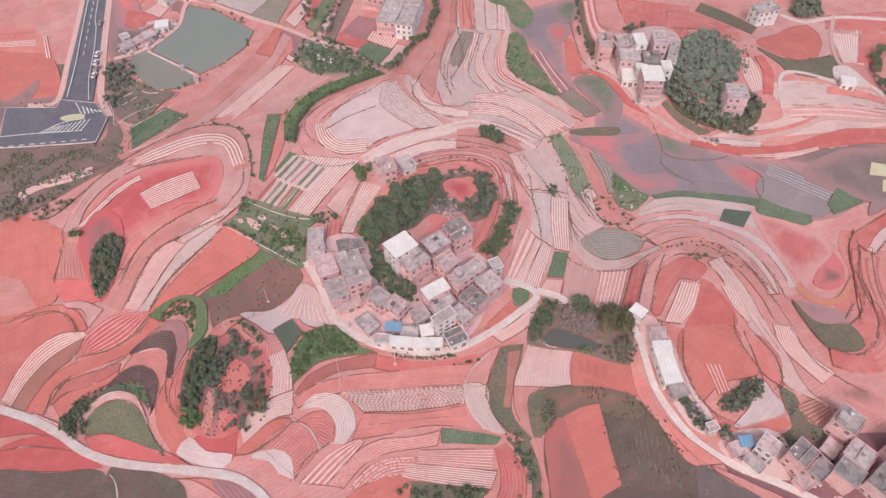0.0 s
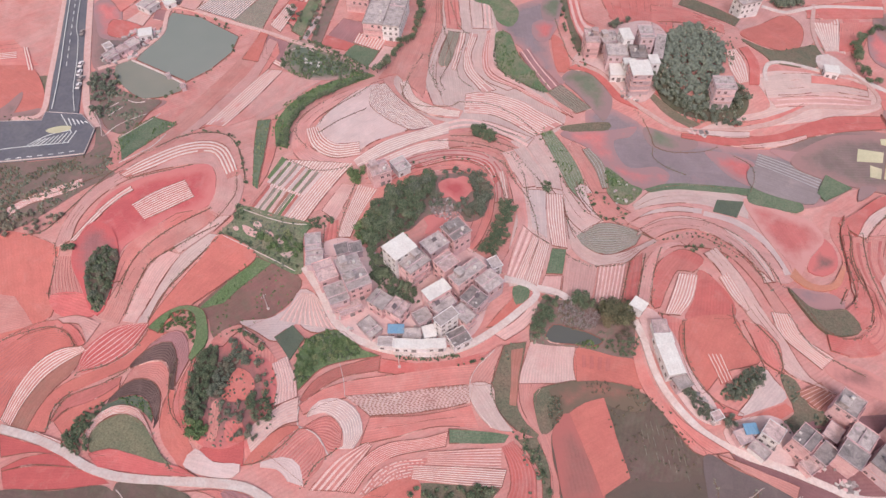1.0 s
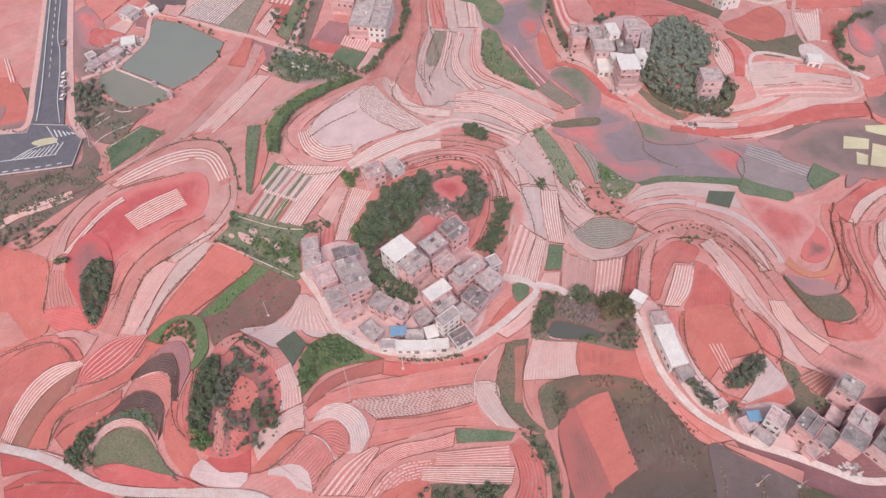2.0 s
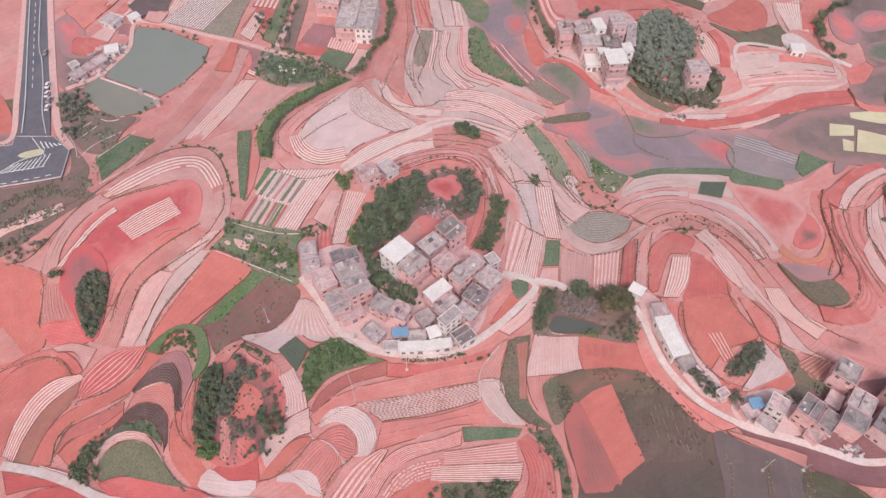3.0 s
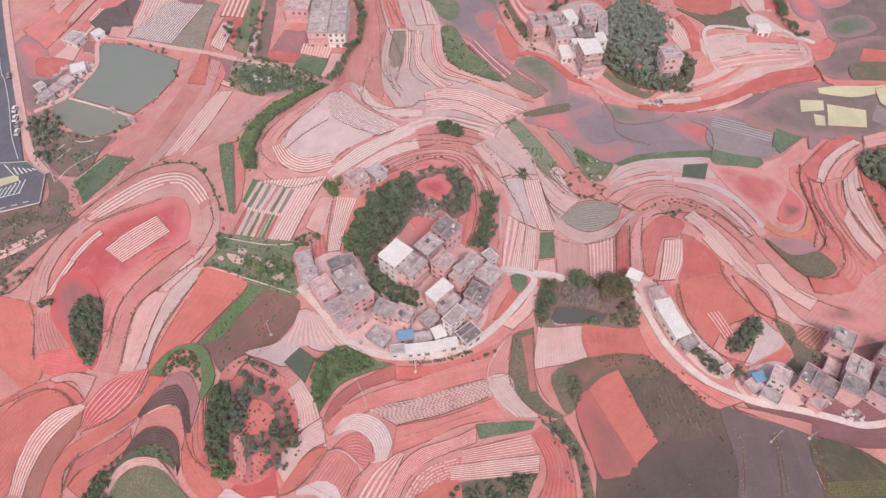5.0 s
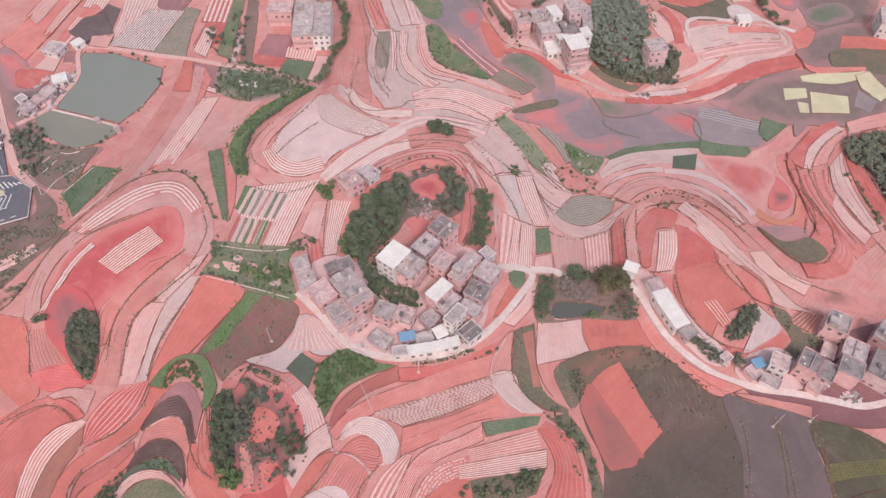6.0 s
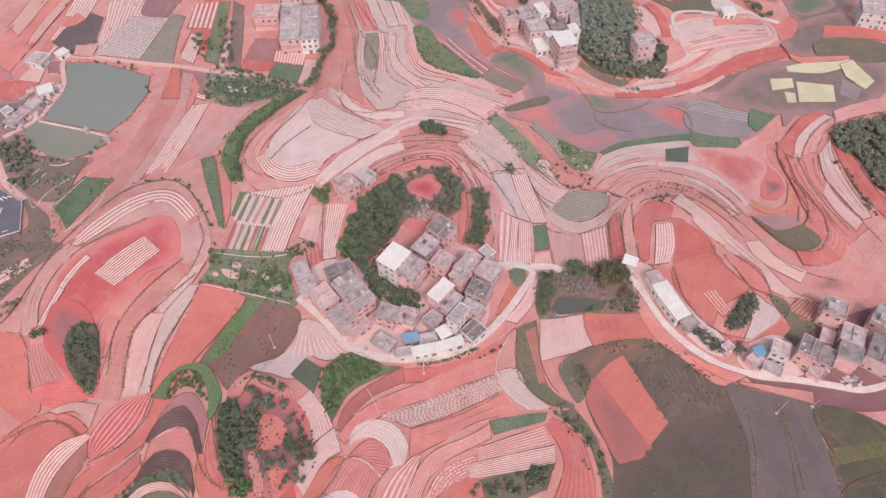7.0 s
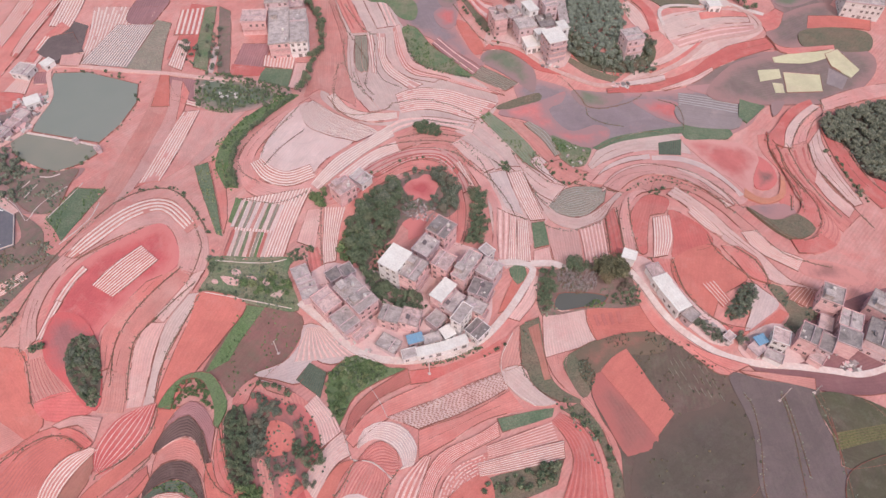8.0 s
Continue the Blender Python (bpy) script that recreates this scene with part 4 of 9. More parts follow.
def rooftop(root, w, d, h, wall):
    """Low walls, boxes and heaters left about on a flat roof."""
    for _ in range(random.randint(1, 4)):
        x, y = random.uniform(-0.4, 0.4) * w, random.uniform(-0.4, 0.4) * d
        a, b = random.uniform(0.15, 0.45), random.uniform(0.15, 0.6)
        kind = random.choice(("roof_grey", "roof_dark", "frame", "wall_grey"))
        part("roof_box", mesh_of("roof_box", *boxes((x - a, y - b, h, x + a, y + b, h + random.uniform(0.2, 0.6))), kind), root)
    if random.random() < 0.6:
        y = random.uniform(-0.25, 0.25) * d
        part("low_wall", mesh_of("low_wall", *boxes((-w / 2, y - 0.1, h, w / 2, y + 0.1, h + 0.55)), "wall_grey"), root)
    if random.random() < 0.22:
        x, y = random.uniform(-0.25, 0.25) * w, random.uniform(-0.3, 0.3) * d
        verts, faces = boxes((x - 0.9, y - 0.6, h + 0.2, x + 0.9, y + 0.6, h + 0.3))
        verts = [(p, q, r + (q - y + 0.6) * 0.6) for p, q, r in verts]
        part("water_heater", mesh_of("water_heater", verts, faces, "glass"), root, "tilted dark solar water heater")


def rubble(outline, count, materials=("frame", "roof_grey", "wall_pink", "roof_dark"), size=0.5, label="scattered rubble, boxes and yard clutter"):
    """Bits and pieces lying about that nobody could count."""
    ring = curve(outline, 4.0, True)
    xs, ys = [p.x for p in ring], [p.y for p in ring]
    verts, faces, slots = [], [], []
    while len(slots) < count:
        x, y = random.uniform(min(xs), max(xs)), random.uniform(min(ys), max(ys))
        slots.append(random.randrange(len(materials)))
        if not inside(x, y, ring):
            continue
        a, b, c = (size * random.uniform(0.4, 1.7) for _ in range(3))
        turn, z, k = random.uniform(0, 3.14), height(x, y) + top_lift(x, y), len(verts)
        v, f = boxes((-a, -b, -0.3, a, b, 0.3 + 0.5 * c))
        co, si = math.cos(turn), math.sin(turn)
        verts += [(x + p * co - q * si, y + p * si + q * co, z + r) for p, q, r in v]
        faces += [(tuple(i + k for i in q), slots[-1]) for q in f]
    me = mesh_of("rubble", verts, [f for f, _ in faces], materials[0])
    for m in materials[1:]:
        me.materials.append(MAT[m])
    me.polygons.foreach_set("material_index", [s for _, s in faces])
    tagged(new("rubble", me), label, "clutter", kind="stuff")


def drum(x, y, z, r, tall):
    verts = [(x + r * math.cos(i * 0.5236), y + r * math.sin(i * 0.5236), z + t) for t in (0, tall) for i in range(12)] + [(x, y, z + tall + 0.25)]
    faces = [(i, (i + 1) % 12, 12 + (i + 1) % 12, 12 + i) for i in range(12)] + [(12 + i, 12 + (i + 1) % 12, 24) for i in range(12)]
    return verts, faces


# ---- the plan: fields, waters, roads, trees and houses ----

# valley floor and wide fallow land
plot("scrub", [(-216.9, 12.3), (-175.1, 22.6), (-156.6, 28.4), (-162.3, 46), (-148.8, 32.9), (-144.4, 19), (-137.5, 14.2), (-146.4, 6.1), (-157.2, -6.8), (-167.9, -15.2), (-193.2, -23.4)], bank=0, label='brown scrubby waste ground beside the road')
plot("soft_brown", [(-181.4, 81.9), (-172.3, 85.7), (-165.9, 74.1), (-153.3, 66.5), (-138.1, 66), (-144.6, 55), (-150.1, 42.5), (-165.9, 48.8), (-174.2, 65)], bank=0)
plot("olive", [(-212.2, 69), (-197.3, 76.3), (-188.1, 51.1), (-202, 44.6)], bank=0)
plot("soft_brown", [(-204.7, 134.4), (-195.6, 143.8), (-179.7, 116.5), (-162.1, 103.7), (-179.5, 83.8), (-193.2, 108)], bank=0)
plot("soft_grey", [(52.3, 89.6), (70.7, 81.6), (79.9, 74.5), (99.7, 72.6), (126.8, 69.5), (157.4, 79), (185.5, 85.4), (178.6, 58.3), (159.1, 51.3), (146.3, 41.3), (118, 33.9), (93.4, 40), (74, 36.6), (63.2, 43.4), (53.2, 60.6)], bank=0)
plot("soft_red", [(40.1, 67.8), (50.4, 74.1), (61.6, 73), (73.1, 76.4), (70, 69.8), (63.3, 66.7), (64.9, 57.1), (70, 51.1), (80.8, 53.3), (85.9, 48.8), (81.6, 42.2), (73.4, 40.1), (66.3, 42.9), (57.7, 51.9), (51.1, 61.3)], bank=0)
plot("soft_red", [(102.3, 65.8), (121.3, 61.6), (119.7, 48), (111.5, 51.2), (105.1, 59)], bank=0)
plot("soft_olive", [(76.3, 76.3), (89.7, 72.6), (99.3, 70.2), (94.6, 64.7), (79.7, 64.8)], bank=0)
plot("soft_brown", [(146, 85.5), (168, 88.5), (183.2, 86.5), (175.7, 79.6), (154.9, 70.1), (139.1, 68.1), (129.4, 69.6)], bank=0)
plot("soft_grey", [(129.4, 69.6), (154.9, 70.1), (169.9, 77.6), (177.8, 70.6), (176.1, 58.3), (159.9, 54), (148.8, 57.9)], bank=0)
plot("soft_red", [(143.3, 66.8), (155.4, 71.9), (167.7, 74.7), (160.1, 66.4), (148.8, 62.1)], bank=0)
plot("soft_brown", [(200.1, 178.9), (241.4, 184.6), (246.6, 143.9), (219.5, 112.2), (198.6, 107.5), (199.5, 133.7), (197.5, 152.9)], bank=0)
plot("soft_red", [(201.9, 153), (212.9, 163.3), (224, 160.9), (221.7, 150.9), (206.2, 144.3)], bank=0)
plot("soft_olive", [(202.5, 133.9), (221.5, 139), (225.6, 127.5), (208.9, 120.6), (200.3, 123.8)], bank=0)
plot("soft_red", [(193.6, 168.2), (199.2, 158), (202.9, 143.3), (195.2, 133.6), (188.1, 142.6)], bank=0)
plot("soft_brown", [(191.7, 111.4), (225.8, 120.9), (226.4, 95.8), (197.4, 89.5), (182.7, 93)], bank=0)

# broad terraced slopes under the single fields
plot("tan", [(-37.3, 90.2), (-25.7, 114.8), (-22.6, 138.4), (-32.6, 195.4), (4.9, 195.4), (8.9, 142.9), (12.5, 115), (25.6, 102.1), (42.3, 78.6), (28.6, 61.8), (8.9, 68.1), (-10.9, 65.6), (-23.3, 69.8)], bank=0, label='broad tan terraced slope')
plot("tan", [(127.2, 110.3), (148.4, 119.1), (182.6, 121.9), (184, 104.8), (161.5, 93.6), (132.6, 84), (115.8, 77.6), (100.5, 77.5), (114.6, 85.6), (131.9, 94.2)], bank=0, label='broad pinkish terraced slope')
plot("pink", [(66.1, 23.5), (79.5, 41.3), (117.5, 41.2), (136.2, 31.4), (138.3, 16), (122.1, -4), (112.1, 6.8), (94.5, 24.4), (74.9, 16.5)], bank=0, label='broad pinkish terraced slope')
plot("tan", [(18, 55.7), (31.4, 66.6), (57.8, 20.6), (50, 8), (44.6, 2.8), (30.4, -13.4), (22, -13.4), (24.2, 27.9)], bank=0, label='broad tan terraced slope')

# north-west: fields about the ponds
field("pink", [(-151.2, 139), (-148.8, 158.4), (-149.1, 184.5)], [(-130.1, 134.3), (-124.2, 153.4), (-115.8, 179.1)], rows=17, row='film', bank=0.4)
field("net", [(-129.6, 132), (-122.2, 150.9), (-116.8, 168.5)], [(-111.1, 124.2), (-110.6, 143.7), (-108.4, 163.4)])
field("grey", [(-166.1, 141.4), (-164.6, 179.1)], [(-151.2, 139), (-149.8, 168.6)])
field("red", [(-108.8, 134.3), (-103.7, 153.4), (-99, 179)], [(-94.6, 134.2), (-90.1, 150.9), (-86, 173.7)])
field("pink", [(-108, 129.6), (-104.3, 148.5)], [(-101.3, 124.2), (-98, 146)], rows=6)
field("red", [(-106.6, 153.4), (-104.2, 173.7)], [(-91.6, 150.9), (-89, 173.7)], rows=6)
field("mauve", [(-107.8, 121.5), (-103.7, 107.5)], [(-83.4, 112.4), (-91.3, 98.7)])
field("pink", [(-105.9, 107.5), (-91.3, 98.7)], [(-104.2, 103.3), (-91.2, 95.3)], rows=2)
field("meadow", [(-91.5, 173.7), (-94.8, 143.6), (-96.1, 125.9)], [(-86, 173.7), (-88.1, 143.6), (-89.2, 121.4)])
field("scrub", [(-84.5, 173.7), (-84.8, 148.4), (-84.5, 119.5)], [(-78.7, 168.5), (-78.3, 143.6), (-78.8, 116.7)])
field("pale", [(-89, 120.5), (-87, 139.8)], [(-86.7, 119.5), (-84.1, 139.8)], bank=0)
field("mauve", [(-72.7, 139.7), (-77.4, 122.6)], [(-58.2, 137.7), (-63.1, 119.2)])
field("red", [(-77.7, 124.9), (-78.7, 115.9)], [(-61.7, 119.1), (-65.2, 113.3)], bank=0)
field("pink", [(-62.2, 128.4), (-63.2, 120.1)], [(-47.1, 125.4), (-48.9, 115.1)], rows=10)
field("green", [(-63.1, 119.2), (-65.9, 108.7)], [(-48.9, 115.1), (-51.5, 100.7)])
field("tan", [(-47.5, 119.8), (-51.5, 100.7)], [(-41.9, 118.7), (-45.7, 96.3)])
plot("soft_red", [(-205.3, 134.4), (-193.4, 141.4), (-179, 114.4), (-168.9, 117.4), (-169.5, 110.1), (-187.8, 108), (-197.2, 120.9)], bank=0)
plot("scrub", [(-169.8, 66.8), (-159.6, 70.3), (-150.8, 66.4), (-140.6, 66.1), (-142.7, 56.8), (-146.3, 42.1), (-159, 46.7)])
field("green", [(-139.6, 54.7), (-148.7, 38.7)], [(-126.2, 49.9), (-138.9, 23)], label='long dark green vegetable strip')
field("salmon", [(-133.5, 24.2), (-130.1, 48.3), (-122.8, 75.2), (-115.4, 99.2), (-111.3, 125.1)], [(-122.2, 35.7), (-115.2, 65.1), (-107, 90.8), (-105, 114), (-107.4, 134.2)], bank=0, stepped=False)
field("pink", [(-129.3, 28.9), (-122.3, 39.6), (-113.6, 69), (-106.6, 94.9), (-105.3, 118.4)], [(-115.1, 47.1), (-108.8, 64.8), (-102.2, 86.6), (-100.4, 116.2)], bank=0, stepped=False)
field("red", [(-115.1, 47.1), (-108.8, 64.8), (-102.2, 86.6), (-100.4, 116.2)], [(-111.1, 50.1), (-105.6, 72.6), (-100, 88.5), (-96.9, 107.4)], stepped=False)
field("pink", [(-113.6, 50.3), (-106.9, 72.7), (-98.9, 93.9)], [(-104.9, 49.7), (-97.8, 72.1), (-91.5, 93.6)], rows=7)
field("pink", [(-104.9, 49.7), (-97.8, 72.1), (-91.5, 93.6)], [(-93.5, 58.4), (-83.8, 72.6), (-70.4, 88.2)], bank=0, stepped=False)
field("pink", [(-93.5, 58.4), (-83.8, 72.6), (-70.4, 88.2)], [(-91.6, 55.4), (-83.3, 63.5), (-77, 77.9)], bank=0, stepped=False)
field("green", [(-91.6, 55.4), (-86.5, 34.9), (-81.1, 15.9)], [(-85.7, 56.7), (-81.9, 34.9), (-78.7, 14.4)])
field("salmon", [(-85.2, 56.7), (-81.5, 35), (-78.4, 15.3)], [(-80.1, 56.1), (-77.9, 38.3), (-77.1, 22.7)])

# north tongue of terraces
field("lush", [(-78.9, 40), (-82.8, 54.5), (-79.4, 69.8), (-70, 82.6), (-52.2, 95.8)], [(-72.8, 38.3), (-75.5, 51.9), (-72.5, 66.8), (-62.9, 78.1), (-46.6, 92.8)], bank=0)
field("pink", [(-41.9, 89.3), (-60, 75.7), (-71.1, 60.8), (-73.5, 45.5), (-67.5, 33.7), (-55.6, 28.9), (-45.6, 31.7), (-33.6, 41.4)], [(-40.7, 84.7), (-55.7, 71.6), (-65.1, 58.6), (-67.1, 47.3), (-62.5, 39.2), (-54, 35.6), (-46.1, 37.4), (-38.4, 42.9)])
plot("pale", [(-48.9, 82.3), (-41.5, 85.6), (-30.4, 72.6), (-19.4, 64.5), (-22.7, 58), (-37.5, 47.1), (-46.1, 37.7), (-56.5, 37.7), (-64, 45.3), (-63.6, 56.7), (-56.4, 72.8)], bank=0.4)
field("mauve", [(-46.7, 81.4), (-44.1, 69.6), (-35, 61.2), (-24, 56)], [(-40.8, 86.5), (-29.7, 73.4), (-17.7, 64.7), (-14, 61)], rows=18, row='film', fill=0.6, bank=0.3, label='pale ruled field under narrow plastic strips')
field("salmon", [(-68.3, 50.5), (-63.1, 40.2), (-53.5, 35.3), (-42.2, 38.3)], [(-63.1, 52.7), (-59.2, 46.8), (-52.9, 43.2), (-44, 45.4)], rows=6, fill=0.5)
field("pink", [(-33.4, 90.2), (-27.4, 75.5), (-17.8, 67.7), (-4.7, 68.4)], [(-24.7, 95.4), (-20.1, 82.1), (-13.6, 76.7), (-3.5, 74.3)])
field("tan", [(-34, 87.9), (-28, 74.3), (-17.8, 68), (-4.8, 69.9)], [(-30.8, 90.3), (-25, 78.4), (-16, 73.7), (-4.8, 73.7)], rows=6)
field("pink", [(-3.6, 86.3), (5.4, 90.1), (20.2, 87.6), (31.7, 80.1), (41.5, 74.2)], [(-3, 73.2), (7.1, 75.1), (17.1, 72), (29.2, 64.4)], rows=11)
field("tan", [(-16.8, 58.7), (-9.6, 65.4), (-2.3, 70.2), (11.5, 69.4), (28.7, 62.9)], [(-15.4, 55.3), (-5.9, 61.6), (3.9, 65), (16.2, 62.2), (25.8, 56.2)], rows=2, row='pinkfilm')
field("tan", [(-44.3, 35.3), (-34, 47.1), (-20.3, 56.8), (-8.9, 65.6)], [(-41.6, 31.7), (-30.8, 40.8), (-19.5, 50), (-7.8, 58.4)], rows=6)
field("tan", [(-33.4, 37.7), (-19.9, 48.6), (-7.7, 55.1)], [(-21.7, 36), (-14.5, 42.2), (-5.7, 49.2)], rows=7)
field("salmon", [(-7.8, 56.9), (3.9, 62.7), (16.2, 60), (24.5, 54.3)], [(-6.7, 49.1), (3.8, 52.6), (13.9, 50.2), (20.7, 42)])
field("tan", [(15.9, 51.1), (22.4, 37.9), (26, 31.4)], [(20.3, 53.6), (27.7, 40.2), (30.5, 33.3)])
plot("salmon", [(-37.7, 95), (-44.5, 90.3), (-39.2, 112.5), (-32.8, 133.7), (-32.2, 163.2), (-36.4, 195.5), (-29.5, 195.4), (-25.6, 163.2), (-23.8, 133.6), (-24.9, 110), (-30.8, 90.3)], bank=0)
field("salmon", [(-31.5, 89.3), (-26, 110), (-24.4, 133.7), (-27.4, 163.2), (-33.3, 195.4)], [(-22, 78.6), (-21.8, 107.7), (-21, 136), (-24.4, 163.2), (-28.9, 195.4)])
field("tan", [(-21.1, 137.4), (-23, 114.8), (-22.3, 90.8), (-16.6, 74.4)], [(-17.6, 136), (-19.9, 112.5), (-17.7, 91.2), (-11.6, 75.1)])
field("net", [(-17.6, 136), (-19.5, 111), (-17.2, 105.4)], [(-14.5, 135.5), (-16.4, 113), (-15.6, 106.4)])
field("net", [(-14.5, 135.5), (-16.4, 113), (-15.6, 106.4)], [(-11.7, 135), (-12.9, 114.9), (-14.2, 105.5)])
field("pink", [(-11.4, 135.5), (-11.6, 117.2), (-12.3, 104.7)], [(-8.8, 135), (-9.1, 118.6), (-10.2, 103.9)], rows=2)
field("pink", [(-6.9, 135.9), (-7.7, 115), (-5.9, 103.6), (-1.1, 96.4), (4.1, 89.2)], [(-2.6, 134.9), (-4.4, 117.3), (-2.5, 108.2), (2.9, 99.6), (9.9, 92.8)], rows=4, fill=0.5)
field("tan", [(-2.3, 134.9), (-4.2, 117.3), (-1.6, 107.4), (4.2, 98.8), (15.2, 93)], [(1.7, 137.2), (1.1, 119.6), (2.9, 109.7), (8.2, 102), (20.6, 96.8)])
field("salmon", [(1.7, 138.2), (1.3, 115), (5.8, 101.1), (19.9, 94), (42.5, 80.1)], [(3.4, 139.6), (3.5, 118.7), (7.2, 104.5), (20.5, 96), (43.9, 81.6)], rows=2, row='pinkfilm')
field("tan", [(3.4, 139.6), (3.5, 118.7), (7.2, 104.5), (20.5, 96), (43.9, 81.6)], [(5.7, 140.5), (6, 119.6), (9.1, 108.5), (21.7, 98.9), (45.4, 78.6)])
field("salmon", [(-28.9, 195.4), (-23.5, 163.2), (-18.9, 138.4)], [(-21.7, 195.4), (-16.1, 163.1), (-11.1, 137.4)], rows=2, row='redrow', fill=0.2)
field("tan", [(-21.4, 195.4), (-15.8, 163.1), (-10.9, 137.4)], [(-15.7, 195.4), (-10.2, 163.1), (-6.3, 139.2)])
field("tan", [(-15.1, 195.4), (-9.9, 163.1), (-6, 139.7)], [(-8.2, 195.4), (-2.7, 157.9), (-0.6, 140.1)])
field("tan", [(-7.6, 195.4), (-2.4, 157.9), (-0.3, 140.1)], [(-2.6, 195.4), (2.3, 153.8), (4.5, 140.1)], rows=2, row='pinkfilm')

# green and grey hollow beside the northern village
plot("soft_grey", [(6.1, 152.8), (22.7, 167.9), (36.5, 172.9), (36.9, 146.6), (32.6, 132.3), (37.9, 107.8), (41.6, 103.5), (37.4, 99.8), (26.2, 115.6), (18.4, 127.5), (8.7, 135.7)], bank=0)
plot("meadow", [(-15.3, 189.8), (1.8, 176.1), (15.9, 158.7), (13.8, 143.7), (6.3, 146.8), (1.1, 160.4), (-8.7, 165.6)], bank=0)
plot("meadow", [(6.2, 137.2), (13, 137), (18.2, 121.6), (23.3, 112.7), (29.7, 105.3), (35.2, 95.1), (25.3, 96.8), (16.2, 101.7), (10.2, 108.1), (7.4, 119.5)], bank=0.3)
field("mauve", [(18.8, 122), (25.4, 109.6), (33.7, 95.1)], [(23.4, 126.4), (29.6, 113.7), (38.7, 99.7)], rows=2, row='pinkfilm', fill=0.2, bank=0.3)
field("net", [(33.6, 94.4), (46.7, 81.9)], [(39.3, 100.9), (53.7, 85.5)], rows=7, row='darkrow', fill=0.15)
plot("soft_olive", [(39.6, 104.9), (46.2, 111.9), (55.4, 109.5), (60.4, 102), (62.8, 89), (59.1, 78.4), (55.1, 83.6), (47.5, 94.3)], bank=0)
plot("olive", [(39.8, 72.1), (50.5, 75.9), (61.2, 77.6), (60.9, 73), (51.5, 70.9), (44, 69.8)], bank=0)
plot("soft_red", [(24.2, 147.3), (30.2, 151.1), (34.9, 146.7), (33.3, 134.6), (28.4, 131.7), (24.4, 137.5)], bank=0)
plot("soft_olive", [(28.1, 167.8), (37.8, 170.2), (36.7, 152.7), (29.3, 151.1)], bank=0)
plot("orange", [(33.8, 137.9), (38.9, 134.5), (42.4, 121.3), (43, 111.5), (38.3, 109.4), (35.6, 118.5)], bank=0)
field("olive", [(36.8, 178.4), (41, 151.4), (45, 130.9), (48.1, 118.7)], [(42, 178.3), (46.4, 150.9), (49.3, 132.5), (51.4, 119)], bank=0)

# east side of the north tongue
field("veg", [(31.4, 67.4), (38.1, 51.4), (44.6, 35.6), (53.2, 23.7)], [(36.6, 69.7), (44.8, 55.1), (49.5, 43.9), (52, 32.6), (56.4, 23.7)], rows=6, row='greyfilm', fill=0.1)
plot("pale", [(46.7, 35.7), (51.7, 37.9), (56.8, 25), (53.1, 22.8)], bank=0.3)
field("salmon", [(45.6, 64), (52.8, 57.1), (61.3, 46.8), (66.5, 33.4)], [(43.3, 60.4), (48.4, 50), (52.9, 36.6), (58.4, 25.3)], bank=0.3)
plot("meadow", [(58.5, 49.9), (63, 47.8), (69.4, 41.3), (74.2, 39.2), (72, 34.4), (68, 29.7), (61.8, 31.1), (59.6, 36.6)], bank=0)
field("net", [(49.5, 59.1), (54.8, 49), (57.8, 37.1)], [(52.5, 60.6), (58.6, 52), (60.4, 37.9)], rows=3, row="greyfilm", fill=0.2, bank=0.3)
undergrowth([(59.5, 47.9), (69.4, 41), (73.1, 37.8), (68.2, 31), (62.4, 32.1), (60.1, 37.3)], 1.4, material="leaf_light", size=0.3)
rubble([(62.5, 42.7), (71.3, 38.1), (67.7, 27.1), (61.6, 29.5)], 14, materials=("frame", "roof_pink"), size=0.35, label="pale stones and bundles on the green plot")
field("tan", [(23.4, 57.5), (32.1, 42.3), (39.8, 29.4), (45.1, 17.9), (50.5, 12.1)], [(30.1, 65.9), (37.5, 49.6), (44.5, 34.3), (49.7, 24.9), (57.2, 19.6)])
field("salmon", [(51.4, 33.3), (53.9, 25.3), (58.8, 19.9)], [(59.7, 35), (63.5, 28.5), (68.6, 25.1)])

# central hill: rings round the village
field("red", [(-38.5, -2.1), (-36.2, 9.5), (-29, 24.2), (-16.6, 36.1), (-2.8, 41.9), (7.9, 40.2), (14.6, 28.7), (14.6, 14.3), (11.6, 0.8), (8, -5)], [(-33.7, 5.6), (-29.2, 16.6), (-20.9, 27.5), (-7.9, 35.1), (2.5, 35.6), (7.2, 26.7), (7.9, 14.7), (6.7, 3.5), (4.7, -2.4)], bank=0.5)
field("pink", [(-41.8, 23.4), (-30.3, 33.7), (-16.9, 43.8), (-2.2, 49.5), (10.5, 48.4), (18.2, 37.5), (20.7, 22.8)], [(-29, 24.2), (-16.6, 36.1), (-2.8, 41.9), (7.9, 40.2), (14.2, 29.7), (15.2, 20.9)], rows=3, row='redrow', fill=0.3)
field("red", [(-19.4, 35.4), (-3.3, 44.7), (9.7, 44.7), (16.4, 33.9)], [(-18.2, 34.1), (-3.3, 41.9), (8, 40.9), (14.2, 30.3)], rows=2, row='pinkfilm', fill=0.3)
field("pink", [(15.4, 38), (18.5, 23.6)], [(17.3, 39.6), (20.3, 23.7)], rows=2)
field("pink", [(19.5, 37), (22.1, 23.9), (24.7, 12.6), (22.6, -1.3), (18.4, -11.2)], [(24.9, 32.7), (27.3, 23.1), (28.5, 10), (25.9, -3.7), (22.5, -12.9)])
field("pale", [(27.8, 31), (28.8, 22), (30.3, 10.8)], [(35.1, 32.3), (35.6, 21.1), (36.6, 6.8)])
